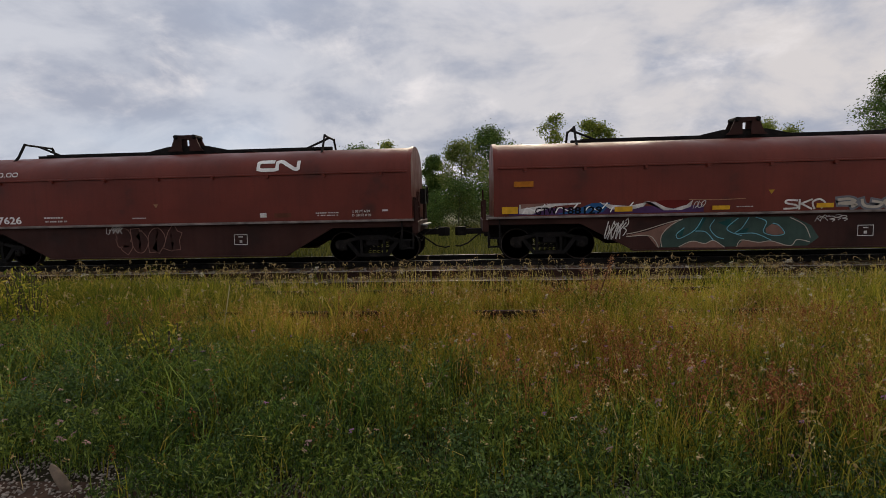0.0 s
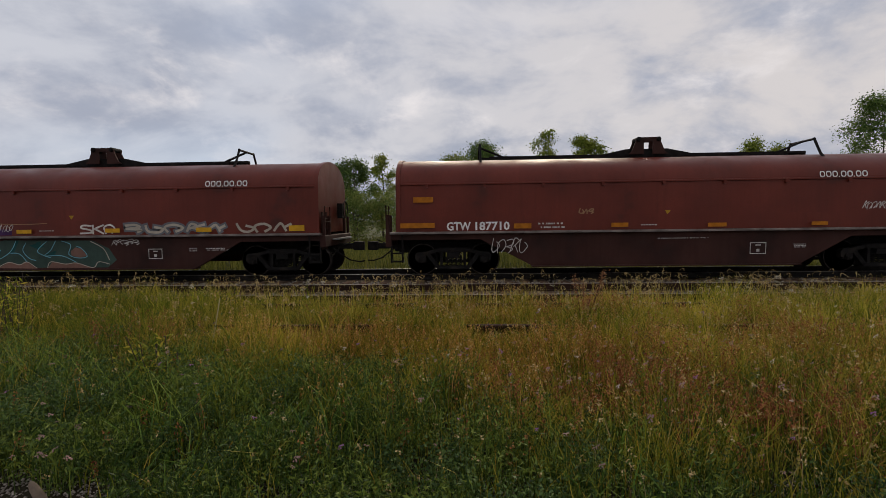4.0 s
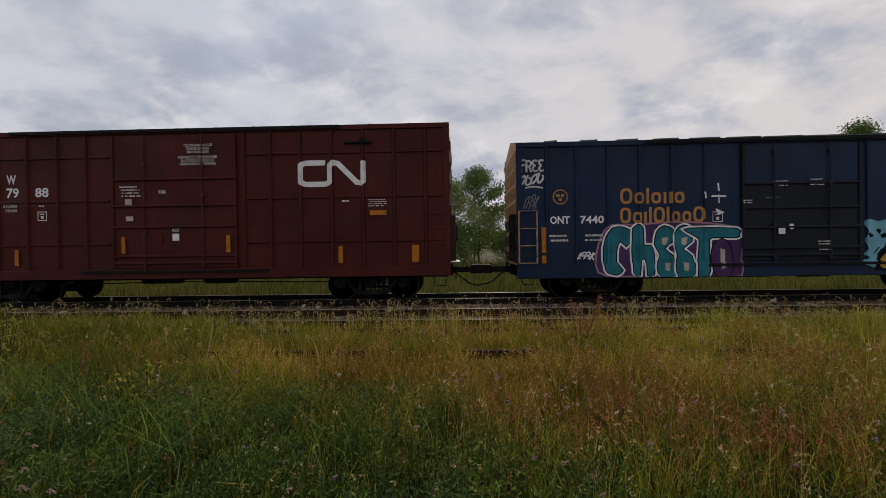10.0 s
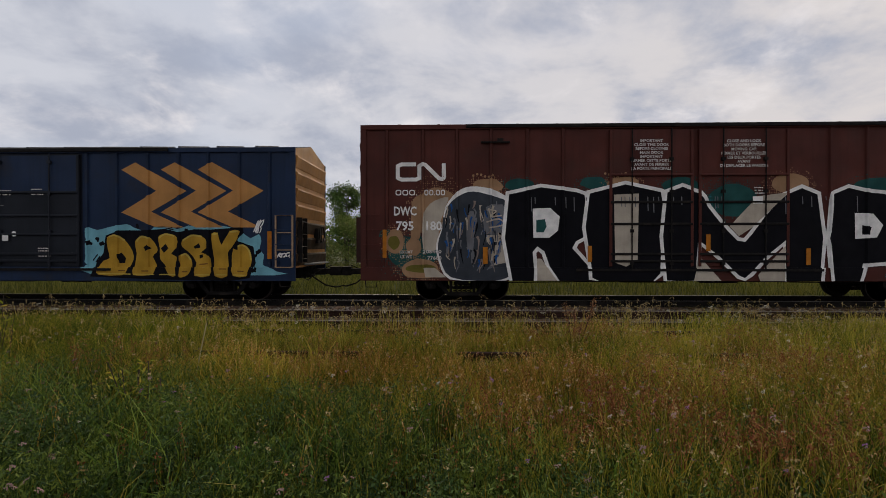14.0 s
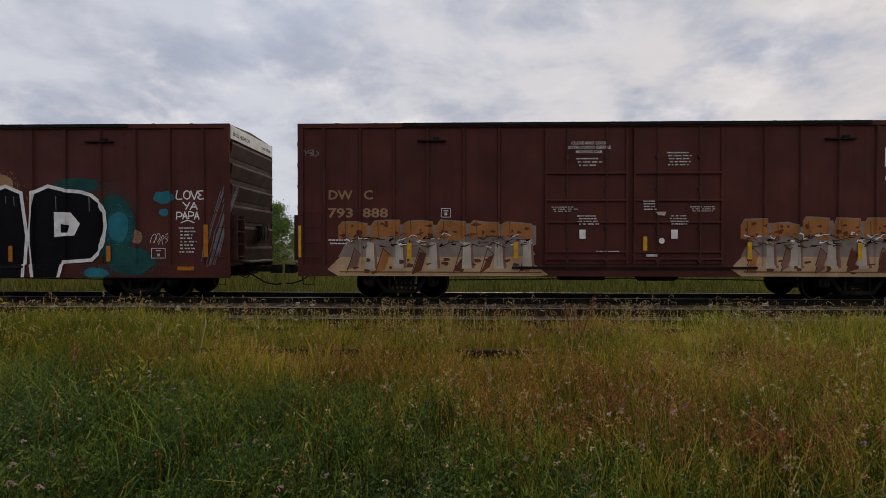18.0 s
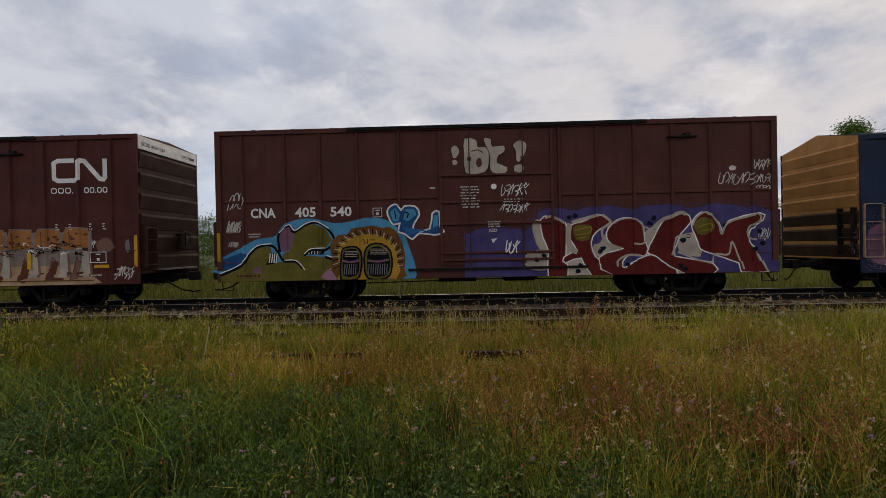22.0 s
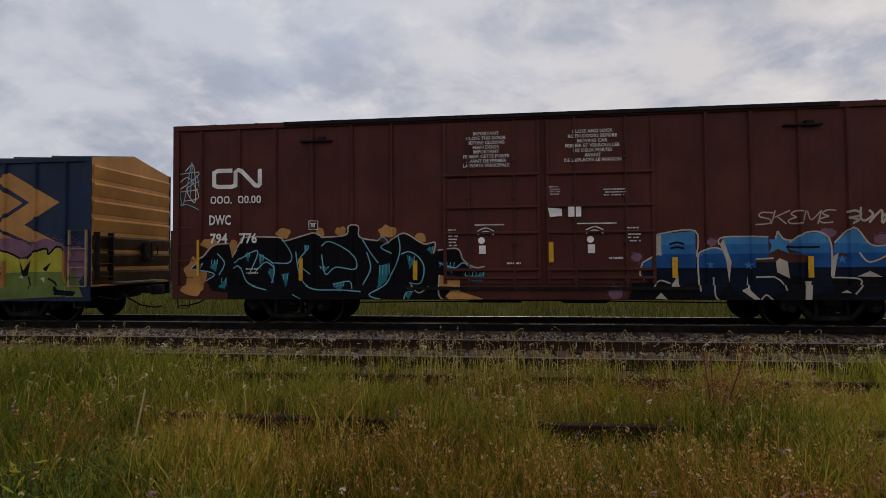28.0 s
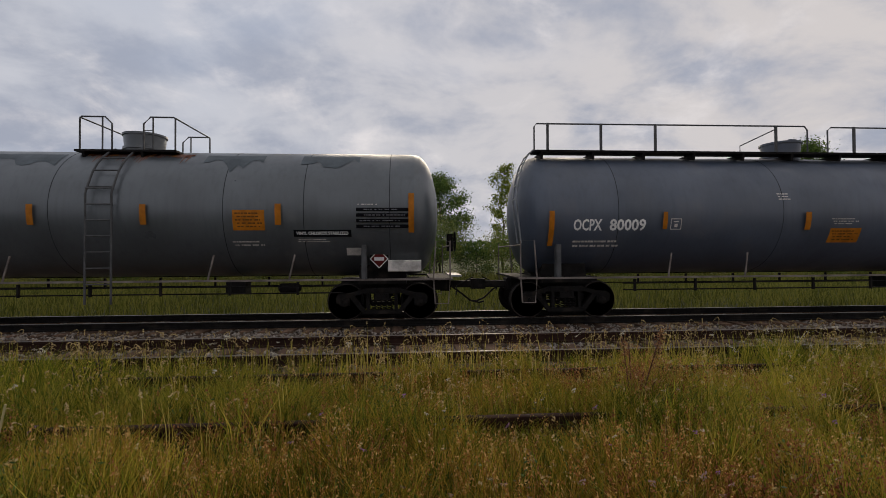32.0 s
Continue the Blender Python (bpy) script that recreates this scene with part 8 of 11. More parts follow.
    reflectors(box_c, s, [(0.63, 0.75, 1.29, 2.09), (3.47, 3.60, 1.12, 1.60), (6.40, 6.52, 1.18, 1.63), (12.41, 12.53, 1.10, 1.56), (15.30, 15.42, 1.11, 1.56), (18.16, 18.27, 1.24, 2.17), (17.41, 17.9, 0.86, 0.97), (9.65, 9.77, 1.48, 1.95)], "orange")


def camouflage(p, x0, x1, z0, z1, seed):
    """A weathered piece: burnt-orange heads of letters over a scrawled grey belt and worn peach feet."""
    r = random.Random(seed)
    n = 6
    wide = (x1 - x0) / n
    p.poly("sand", [(x0 - 0.05, z0 + 0.20), (x0 + 0.45, z0 + 0.70), (x1 - 0.55, z0 + 0.72), (x1 + 0.30, z0 + 0.05), (x1, z0), (x0 + 0.25, z0)])
    p.poly("mist", [(x0 + 0.25, z0 + 0.55), (x0 + 0.55, z0 + 1.12), (x1 - 0.35, z0 + 1.12), (x1 - 0.05, z0 + 0.62), (x1 - 0.9, z0 + 0.55)])
    for k in range(n):
        a = x0 + 0.25 + wide * 0.95 * k
        h = r.uniform(-0.16, 0.02)
        p.begin("letter")
        top = [(a, z1 - r.uniform(0.12, 0.3)), (a + wide * 0.12, z1 + h), (a + wide * 0.5, z1 + h + r.uniform(-0.05, 0.03)), (a + wide * 0.85, z1 + h + r.uniform(-0.08, 0.02))]
        foot = [(a + wide * 0.88, z0 + r.uniform(1.0, 1.15)), (a + wide * 0.6, z0 + r.uniform(0.95, 1.15)), (a + wide * 0.3, z0 + r.uniform(1.0, 1.2)), (a, z0 + 1.05)]
        p.poly("burnt", top + foot)
        p.line("mist", top, 0.035, False)
        x = a + wide * 0.9
        p.rect("mist", x - 0.05, x + 0.06, z0 + 0.9, z1 + h - 0.1)
        for q in range(4):
            u, v = a + wide * r.uniform(0.1, 0.8), r.uniform(z0 + 1.15, z1 - 0.15)
            p.blob("rust", u, v, r.uniform(0.03, 0.10), r.uniform(0.02, 0.06), q + k, 0.5, 6)
        p.line("brown", [(a + wide * 0.2, z1 - 0.1), (a + wide * 0.22, z0 + 1.1)], 0.025)
        # grey wedges and pale slabs in the feet
        x = a + wide * r.uniform(0.1, 0.5)
        p.poly(r.choice(("clay", "rust", "burnt")), [(x, z0 + r.uniform(0.05, 0.2)), (x + wide * 0.22, z0 + r.uniform(0.5, 0.85)), (x + wide * 0.42, z0 + r.uniform(0.55, 0.7)), (x + wide * 0.28, z0 + r.uniform(0.1, 0.3))])
        p.line("rust", [(x, z0 + 0.1), (x + wide * 0.22, z0 + 0.8), (x + wide * 0.42, z0 + 0.6)], 0.025, False)
        x = a + wide * r.uniform(0.55, 0.8)
        p.poly("cream", [(x, z0 + 0.22), (x + 0.28, z0 + 0.22), (x + 0.24, z0 + 0.95), (x + 0.05, z0 + 0.98)])
        p.poly("clay", [(x + 0.28, z0 + 0.22), (x + 0.36, z0 + 0.25), (x + 0.30, z0 + 0.9), (x + 0.24, z0 + 0.95)])
        for q in range(3):
            p.blob("rust", a + wide * r.uniform(0.1, 0.9), z0 + r.uniform(0.1, 0.5), r.uniform(0.03, 0.12), r.uniform(0.02, 0.05), q, 0.6, 6)
        p.end()
    for k in range(90):
        x, z = r.uniform(x0 + 0.35, x1 - 0.3), z0 + r.uniform(0.82, 1.2)
        p.line(r.choice(["black", "rust", "mist", "white", "slate", "brown"]), [(x, z), (x + r.uniform(-0.1, 0.15), z + r.uniform(-0.08, 0.08)), (x + r.uniform(0.08, 0.25), z + r.uniform(-0.05, 0.05))], (r.uniform(0.02, 0.06), 0.015))
    p.line("brown", [(x0 + 0.3, z0 + 0.13), (x1 + 0.1, z0 + 0.12)], 0.03)
    return p


def paint_box_d(posts, doors):
    s = side_of(posts, doors)
    p = railway_ribbon(Paint(), "white", 16.36, 18.0, 3.67, 4.38, 0.13)
    decal(box_d, "railway_mark", p, *s, label="white ribbon-shaped railway mark")
    decal(box_d, "graffiti", camouflage(Paint(), 0.90, 6.80, 0.70, 2.38, 1), *s, label="weathered orange and cream graffiti panel")
    decal(box_d, "graffiti", camouflage(Paint(), 12.20, 17.5, 0.72, 2.36, 5), *s, label="weathered orange and cream graffiti panel")
    p = Paint().marks("tan", [("DW", 0.88, 1.57), ("C", 1.88, 2.15)], 2.89, 3.15).marks("tan", [("793", 0.86, 1.58), ("888", 1.85, 2.58)], 2.38, 2.64)
    p.plain_name("white", 16.33, 17.03, 3.36, 3.53, "RRR.").plain_name("white", 17.32, 18.03, 3.36, 3.53, "RR.RR")
    capacity_box(p, 4.08, 4.36, 2.37, 2.63).lines("pale", 0.86, 1.5, 1.58, 1.78, 2)
    capacity_box(p, 17.45, 17.94, 1.34, 1.66, "white").lines("pale", 17.5, 17.9, 0.95, 1.02, 1)
    for x in (16.45, 16.85, 17.45, 17.85):
        p.lines("pale", x, x + 0.1, 2.28, 2.5, 3)
    decal(box_d, "lettering", p, *s, lift=0.03)
    p = Paint().text("pale", ["CLOSE AND LOCK", "BOTH DOORS BEFORE", "MOVING CAR"], 8.22, 4.40, 0.085, 1.45).lines("pale", 7.85, 8.6, 3.77, 4.05, 3).lines("pale", 10.35, 11.08, 3.78, 4.2, 5)
    p.lines("pale", 7.16, 7.92, 2.51, 2.68, 3).lines("pale", 10.98, 11.71, 2.51, 2.68, 3, 4).lines("pale", 7.88, 8.51, 2.14, 2.44, 4).lines("pale", 10.44, 10.97, 2.14, 2.44, 4, 5).rect("white", 7.95, 8.12, 1.77, 2.02).rect("white", 10.48, 10.66, 1.77, 2.02).blob("white", 10.22, 1.71, 0.08, 0.08, 2, 0.02)
    p.poly("cream", [(10.05, 2.52), (10.34, 2.52), (10.30, 2.41), (10.12, 2.43)]).lines("pale", 9.7, 10.1, 2.55, 2.85, 4).rect("pale", 9.8, 10.1, 1.27, 1.34).lines("pale", 8.4, 9.2, 1.38, 1.45, 1, 8)
    decal(box_d, "lettering", p, *s, lift=0.05)
    p = Paint().scribble("pale", 18.18, 18.75, 0.86, 1.2, 51, 0.03, 6).blob("clay", 17.9, 1.85, 0.3, 0.2, 4).scribble("pale", 17.3, 17.6, 1.75, 2.0, 52, 0.025, 3).scribble("grey", 0.1, 0.6, 4.1, 4.3, 53, 0.03, 3).blob("grey", 18.55, 1.8, 0.07, 0.2, 5).scribble("pale", 6.3, 6.75, 1.6, 1.85, 54, 0.025, 5)
    decal(box_d, "graffiti", p, *s, label="small pale hand-written tags")
    reflectors(box_d, s, [(3.12, 3.25, 1.20, 1.66), (6.13, 6.26, 1.21, 1.67), (12.61, 12.73, 1.20, 1.67), (15.61, 15.73, 1.19, 1.66), (18.78, 18.88, 1.21, 2.12), (0.02, 0.10, 1.24, 2.14), (9.72, 9.83, 1.44, 1.83), (17.59, 18.03, 1.19, 1.28)], "yellow")


def paint_box_e(posts, doors):
    s = side_of(posts, doors)
    p = Paint()
    p.poly("azure", smooth([(-0.00, 1.11), (0.17, 1.43), (0.67, 1.67), (1.09, 1.90), (1.58, 1.97), (1.74, 2.05), (1.91, 2.29), (2.16, 2.41), (2.49, 2.48), (2.89, 2.46), (3.38, 2.33), (3.87, 2.37), (4.35, 2.47), (4.84, 2.41), (5.15, 2.21), (5.39, 1.97), (5.54, 1.56), (5.69, 1.08), (5.68, 0.61), (5.12, 0.63), (0.24, 0.91)], 2))
    p.poly("blue", [(-0.00, 1.06), (0.17, 1.35), (0.67, 1.54), (0.91, 1.47), (0.66, 1.18), (0.24, 1.03)])
    p.poly("olive", [(0.11, 0.87), (0.74, 1.21), (0.91, 1.47), (1.16, 1.69), (1.54, 1.70), (1.58, 1.52), (1.39, 1.17), (1.89, 1.27), (1.96, 0.67), (0.10, 0.70)])
    p.poly("olive", [(2.10, 2.04), (2.40, 2.23), (2.81, 2.33), (3.13, 2.18), (3.33, 1.85), (3.12, 1.61), (2.79, 1.62), (2.54, 1.43), (3.11, 1.37), (3.43, 1.25), (3.70, 0.99), (3.42, 0.64), (1.96, 0.67), (1.85, 0.99), (1.89, 1.48), (2.09, 1.56)])
    p.poly("mauve", smooth([(1.82, 2.05), (2.07, 2.25), (2.23, 2.12), (2.14, 1.64), (1.89, 1.54), (1.80, 1.80)], 2))
    p.poly("pink", smooth([(2.98, 0.78), (3.27, 1.05), (3.51, 1.09), (3.67, 0.96), (3.42, 0.66)], 2))
    p.poly("mauve", [(1.02, 1.09), (1.26, 1.14), (1.27, 0.94), (1.03, 0.95)])
    p.poly("black", [(1.39, 1.17), (1.58, 1.52), (1.76, 1.51), (1.72, 1.22)])
    p.poly("black", [(2.54, 1.45), (2.74, 1.57), (3.12, 1.57), (3.07, 1.44)])
    p.line("white", [(1.49, 1.23), (1.53, 1.50)], 0.03)
    p.line("white", [(1.56, 1.23), (1.60, 1.50)], 0.03)
    p.line("white", [(1.63, 1.23), (1.66, 1.50)], 0.03)
    p.line("white", [(1.69, 1.22), (1.73, 1.50)], 0.03)
    p.line("white", [(2.64, 1.46), (2.66, 1.56)], 0.02)
    p.line("white", [(2.72, 1.46), (2.74, 1.56)], 0.02)
    p.line("white", [(2.81, 1.46), (2.82, 1.56)], 0.02)
    p.line("white", [(2.89, 1.46), (2.91, 1.55)], 0.02)
    p.line("white", [(2.97, 1.46), (2.99, 1.55)], 0.02)
    p.line("black", [(0.11, 0.90), (0.71, 1.18), (0.93, 1.48), (1.18, 1.69), (1.56, 1.73), (1.76, 1.53), (1.92, 1.28), (2.25, 1.25), (2.47, 1.05)], 0.07)
    p.line("black", [(1.81, 1.53), (1.78, 2.03), (2.08, 2.28), (2.23, 2.10), (2.56, 2.29), (2.89, 2.36), (3.21, 2.16), (3.38, 1.85), (3.15, 1.58), (2.71, 1.58), (2.51, 1.42)], 0.07)
    p.line("black", [(3.11, 1.37), (3.51, 1.22), (3.72, 0.99), (3.47, 0.64)], 0.07)
    p.line("white", [(0.08, 0.95), (0.69, 1.23), (0.91, 1.53), (1.18, 1.74), (1.57, 1.78)], 0.028)
    p.line("white", [(1.79, 2.08), (2.08, 2.32), (2.25, 2.15), (2.58, 2.34), (2.89, 2.39), (3.24, 2.18)], 0.028)
    p.line("white", [(2.51, 1.47), (2.70, 1.61), (3.10, 1.63)], 0.028)
    p.line("white", [(1.95, 1.30), (2.28, 1.28), (2.53, 1.01)], 0.028)
    p.line("white", [(3.15, 1.42), (3.55, 1.25), (3.75, 1.01)], 0.028)
    p.poly("brown", smooth([(3.50, 0.64), (3.31, 1.37), (3.27, 1.74), (3.50, 1.99), (3.76, 2.00), (3.88, 2.16), (4.19, 2.20), (4.51, 2.24), (4.77, 2.16), (4.99, 2.19), (5.23, 1.97), (5.35, 1.65), (5.41, 1.33), (5.38, 1.01), (5.31, 0.61)], 2))
    p.poly("amber", smooth([(3.47, 0.66), (3.69, 0.99), (3.48, 1.25), (3.53, 1.69), (3.86, 1.92), (4.34, 2.01), (4.74, 1.93), (5.09, 1.70), (5.17, 1.33), (5.15, 0.61)], 2))
    p.line("black", [(3.51, 1.11), (3.35, 1.03)], 0.03)
    p.line("cream", [(3.50, 1.20), (3.33, 1.14)], 0.03)
    p.line("black", [(3.50, 1.30), (3.32, 1.26)], 0.03)
    p.line("cream", [(3.52, 1.38), (3.32, 1.37)], 0.03)
    p.line("black", [(3.54, 1.48), (3.36, 1.46)], 0.03)
    p.line("cream", [(3.57, 1.56), (3.39, 1.58)], 0.03)
    p.line("black", [(3.62, 1.64), (3.44, 1.67)], 0.03)
    p.line("cream", [(3.69, 1.72), (3.51, 1.77)], 0.03)
    p.line("black", [(3.75, 1.78), (3.59, 1.86)], 0.03)
    p.line("cream", [(3.84, 1.84), (3.68, 1.94)], 0.03)
    p.line("black", [(3.92, 1.89), (3.78, 2.00)], 0.03)
    p.line("cream", [(4.02, 1.93), (3.89, 2.05)], 0.03)
    p.line("black", [(4.10, 1.96), (4.00, 2.10)], 0.03)
    p.line("cream", [(4.21, 1.98), (4.12, 2.12)], 0.03)
    p.line("black", [(4.31, 1.99), (4.23, 2.15)], 0.03)
    p.line("cream", [(4.41, 1.99), (4.36, 2.15)], 0.03)
    p.line("black", [(4.50, 1.97), (4.49, 2.15)], 0.03)
    p.line("cream", [(4.62, 1.95), (4.60, 2.11)], 0.03)
    p.line("black", [(4.70, 1.92), (4.72, 2.08)], 0.03)
    p.line("cream", [(4.79, 1.87), (4.83, 2.03)], 0.03)
    p.line("black", [(4.87, 1.82), (4.94, 1.98)], 0.03)
    p.line("cream", [(4.95, 1.75), (5.03, 1.91)], 0.03)
    p.line("black", [(5.01, 1.69), (5.11, 1.83)], 0.03)
    p.line("cream", [(5.08, 1.61), (5.19, 1.73)], 0.03)
    p.line("black", [(5.12, 1.52), (5.25, 1.63)], 0.03)
    p.line("cream", [(5.15, 1.44), (5.30, 1.54)], 0.03)
    p.line("black", [(5.17, 1.35), (5.33, 1.42)], 0.03)
    p.line("cream", [(5.18, 1.27), (5.36, 1.31)], 0.03)
    p.line("black", [(5.18, 1.17), (5.36, 1.21)], 0.03)
    p.line("cream", [(5.16, 1.07), (5.34, 1.10)], 0.03)
    letter(p, [(3.59, 1.49), (3.72, 1.63), (4.01, 1.64), (4.15, 1.48), (4.16, 1.11), (4.10, 0.79), (3.92, 0.70), (3.57, 0.72)], "olive", "black", 0.05)
    letter(p, [(4.25, 1.48), (4.42, 1.70), (4.74, 1.71), (4.99, 1.50), (5.03, 1.09), (4.96, 0.81), (4.72, 0.70), (4.35, 0.74), (4.24, 1.03)], "olive", "black", 0.05)
    p.poly("black", smooth([(3.63, 1.44), (3.75, 1.57), (3.99, 1.58), (4.09, 1.43), (4.10, 1.11), (4.02, 0.84), (3.64, 0.83)], 2))
    p.poly("black", smooth([(4.33, 1.43), (4.46, 1.62), (4.72, 1.63), (4.93, 1.43), (4.97, 1.09), (4.90, 0.85), (4.70, 0.78), (4.40, 0.82), (4.32, 1.03)], 2))
    p.line("cream", [(3.68, 1.52), (4.06, 1.51)], 0.014)
    p.line("cream", [(3.68, 1.47), (4.06, 1.47)], 0.014)
    p.line("cream", [(3.68, 1.43), (4.05, 1.42)], 0.014)
    p.line("cream", [(3.68, 1.38), (4.05, 1.37)], 0.014)
    p.line("cream", [(4.41, 1.57), (4.90, 1.56)], 0.014)
    p.line("cream", [(4.41, 1.52), (4.90, 1.51)], 0.014)
    p.line("cream", [(4.41, 1.48), (4.90, 1.47)], 0.014)
    p.line("cream", [(4.41, 1.43), (4.89, 1.42)], 0.014)
    p.line("mauve", [(3.60, 1.25), (3.87, 1.21), (4.10, 1.26)], 0.06)
    p.line("mauve", [(4.33, 1.25), (4.62, 1.21), (4.94, 1.26)], 0.06)
    p.line("grey", [(3.68, 1.15), (3.67, 0.86)], 0.026)
    p.line("grey", [(3.74, 1.15), (3.73, 0.86)], 0.026)
    p.line("grey", [(3.81, 1.15), (3.80, 0.86)], 0.026)
    p.line("grey", [(3.87, 1.15), (3.86, 0.86)], 0.026)
    p.line("grey", [(3.93, 1.15), (3.93, 0.86)], 0.026)
    p.line("grey", [(4.00, 1.15), (3.99, 0.86)], 0.026)
    p.line("grey", [(4.37, 1.15), (4.36, 0.85)], 0.026)
    p.line("grey", [(4.44, 1.15), (4.43, 0.85)], 0.026)
    p.line("grey", [(4.50, 1.15), (4.49, 0.85)], 0.026)
    p.line("grey", [(4.57, 1.15), (4.56, 0.85)], 0.026)
    p.line("grey", [(4.63, 1.15), (4.62, 0.84)], 0.026)
    p.line("grey", [(4.69, 1.15), (4.69, 0.84)], 0.026)
    p.line("grey", [(4.76, 1.15), (4.75, 0.84)], 0.026)
    p.line("grey", [(4.82, 1.15), (4.82, 0.84)], 0.026)
    p.line("grey", [(4.89, 1.14), (4.88, 0.84)], 0.026)
    p.line("rust", [(4.21, 1.87), (4.27, 1.75), (4.22, 1.70)], 0.03)
    p.line("rust", [(4.34, 1.85), (4.34, 1.72)], 0.03)
    p.line("rust", [(4.42, 1.83), (4.56, 1.83)], 0.03)
    p.lines("red", 0.55, 1.4, 0.80, 0.94, 1, 3)
    decal(box_e, "graffiti", p, *s, label="olive, orange and sky-blue graffiti piece")
    p = Paint()
    letter(p, [(4.92, 2.64), (5.04, 2.79), (5.20, 2.82), (5.32, 2.66), (5.42, 2.77), (5.73, 2.75), (5.84, 2.52), (5.70, 2.30), (5.67, 2.07), (6.12, 2.11), (6.20, 2.54), (6.40, 2.59), (6.41, 2.19), (6.53, 2.02), (6.27, 1.93), (5.82, 1.99), (5.63, 1.82), (5.41, 1.98), (5.23, 2.05), (5.28, 2.28), (5.09, 2.25), (4.97, 2.44)], "blue", "white", 0.045)
    p.poly("azure", [(5.00, 2.60), (5.16, 2.73), (5.29, 2.53), (5.24, 2.34), (5.09, 2.34)])
    p.poly("azure", [(5.45, 2.69), (5.69, 2.67), (5.76, 2.52), (5.51, 2.33), (5.38, 2.40)])
    p.poly("azure", [(6.25, 2.48), (6.36, 2.49), (6.36, 2.19), (6.21, 2.13)])
    p.poly("mid_blue", [(5.35, 2.18), (6.03, 2.07), (5.76, 2.02), (5.53, 1.93)])
    p.line("black", [(5.42, 2.59), (5.52, 2.56), (5.48, 2.43)], 0.04)
    p.line("black", [(5.13, 2.66), (5.17, 2.41)], 0.03)
    decal(box_e, "graffiti", p, *s, label="bright blue tag outlined in white", lift=0.02)
    p = Paint()
    for k, (x, z, rx, rz) in enumerate(((9.7, 2.35, 0.7, 0.3), (11.0, 2.4, 0.9, 0.28), (12.6, 2.42, 0.9, 0.26), (14.2, 2.4, 0.9, 0.26), (15.2, 2.2, 0.5, 0.4), (7.9, 1.85, 0.8, 0.3))):
        p.haze("violet", x, z, rx, rz, k)
    p.poly("violet", [(7.09, 0.67), (7.14, 1.93), (7.85, 2.08), (8.89, 2.03), (9.38, 2.56), (10.99, 2.52), (13.16, 2.54), (15.42, 2.45), (15.86, 2.37), (15.81, 0.72), (12.87, 0.75), (9.41, 0.60)])
    p.poly("cream", smooth([(9.02, 2.21), (9.27, 2.28), (9.39, 1.72), (9.46, 1.45), (9.21, 1.46), (9.06, 1.81)], 2))
    p.poly("cream", smooth([(8.73, 1.15), (8.89, 1.38), (9.37, 1.45), (9.50, 1.16), (9.37, 0.88), (8.96, 0.90)], 2))
    p.poly("cream", smooth([(10.10, 1.15), (10.39, 1.22), (10.69, 0.63), (10.03, 0.61), (9.93, 0.92)], 2))
    p.poly("cream", smooth([(12.85, 0.62), (13.12, 0.92), (13.66, 0.61)], 2))
    p.poly("cream", smooth([(13.11, 1.72), (13.50, 1.85), (13.69, 1.55), (13.67, 1.16), (13.10, 1.31)], 2))
    p.poly("cream", smooth([(12.13, 1.82), (12.28, 1.98), (12.63, 2.24), (12.73, 2.20), (12.44, 1.74), (12.27, 1.34), (12.12, 1.27)], 2))
    p.poly("cream", smooth([(10.74, 1.58), (10.90, 1.61), (11.16, 2.00), (11.28, 1.57), (11.57, 1.44), (10.89, 1.20), (10.71, 1.38)], 2))
    p.poly("cream", smooth([(9.93, 2.11), (10.12, 2.14), (10.11, 1.71), (10.27, 1.42), (9.92, 1.23)], 2))
    p.poly("cream", smooth([(14.61, 1.53), (14.95, 1.37), (15.22, 1.13), (14.99, 1.05)], 2))
    p.poly("cream", smooth([(13.91, 1.39), (14.08, 1.51), (14.45, 1.53), (14.69, 1.03), (14.01, 1.23)], 2))
    letter(p, [(9.27, 2.28), (9.50, 2.36), (9.86, 2.19), (9.95, 2.08), (9.92, 1.23), (9.95, 0.65), (9.46, 0.65), (9.48, 1.40), (9.33, 1.80)], "red", "rust", 0.02, "white", 0.045)
    letter(p, [(10.12, 2.10), (10.41, 2.18), (10.91, 2.37), (11.16, 2.18), (10.80, 1.96), (10.63, 1.62), (10.74, 1.22), (10.94, 1.04), (11.24, 0.62), (10.66, 0.63), (10.39, 1.22), (9.94, 1.09), (9.92, 1.22), (10.27, 1.43), (10.11, 1.71)], "red", "rust", 0.02, "white", 0.045)
    letter(p, [(11.16, 2.00), (11.43, 2.23), (11.74, 2.27), (12.05, 2.14), (12.11, 1.90), (12.12, 1.66), (12.21, 1.42), (12.12, 1.24), (11.72, 1.28), (11.55, 1.15), (11.47, 0.96), (11.59, 0.88), (11.96, 1.11), (12.51, 1.26), (12.66, 1.13), (12.98, 0.68), (11.24, 0.62), (10.89, 1.18), (11.33, 1.35), (11.59, 1.44), (11.26, 1.57), (11.12, 1.76)], "red", "rust", 0.02, "white", 0.045)
    letter(p, [(12.73, 2.23), (13.23, 2.38), (13.41, 2.16), (13.14, 1.85), (12.99, 1.49), (12.94, 1.17), (13.95, 0.98), (14.01, 0.66), (13.23, 0.66), (12.46, 1.23), (12.24, 1.33), (12.44, 1.74)], "red", "rust", 0.02, "white", 0.045)
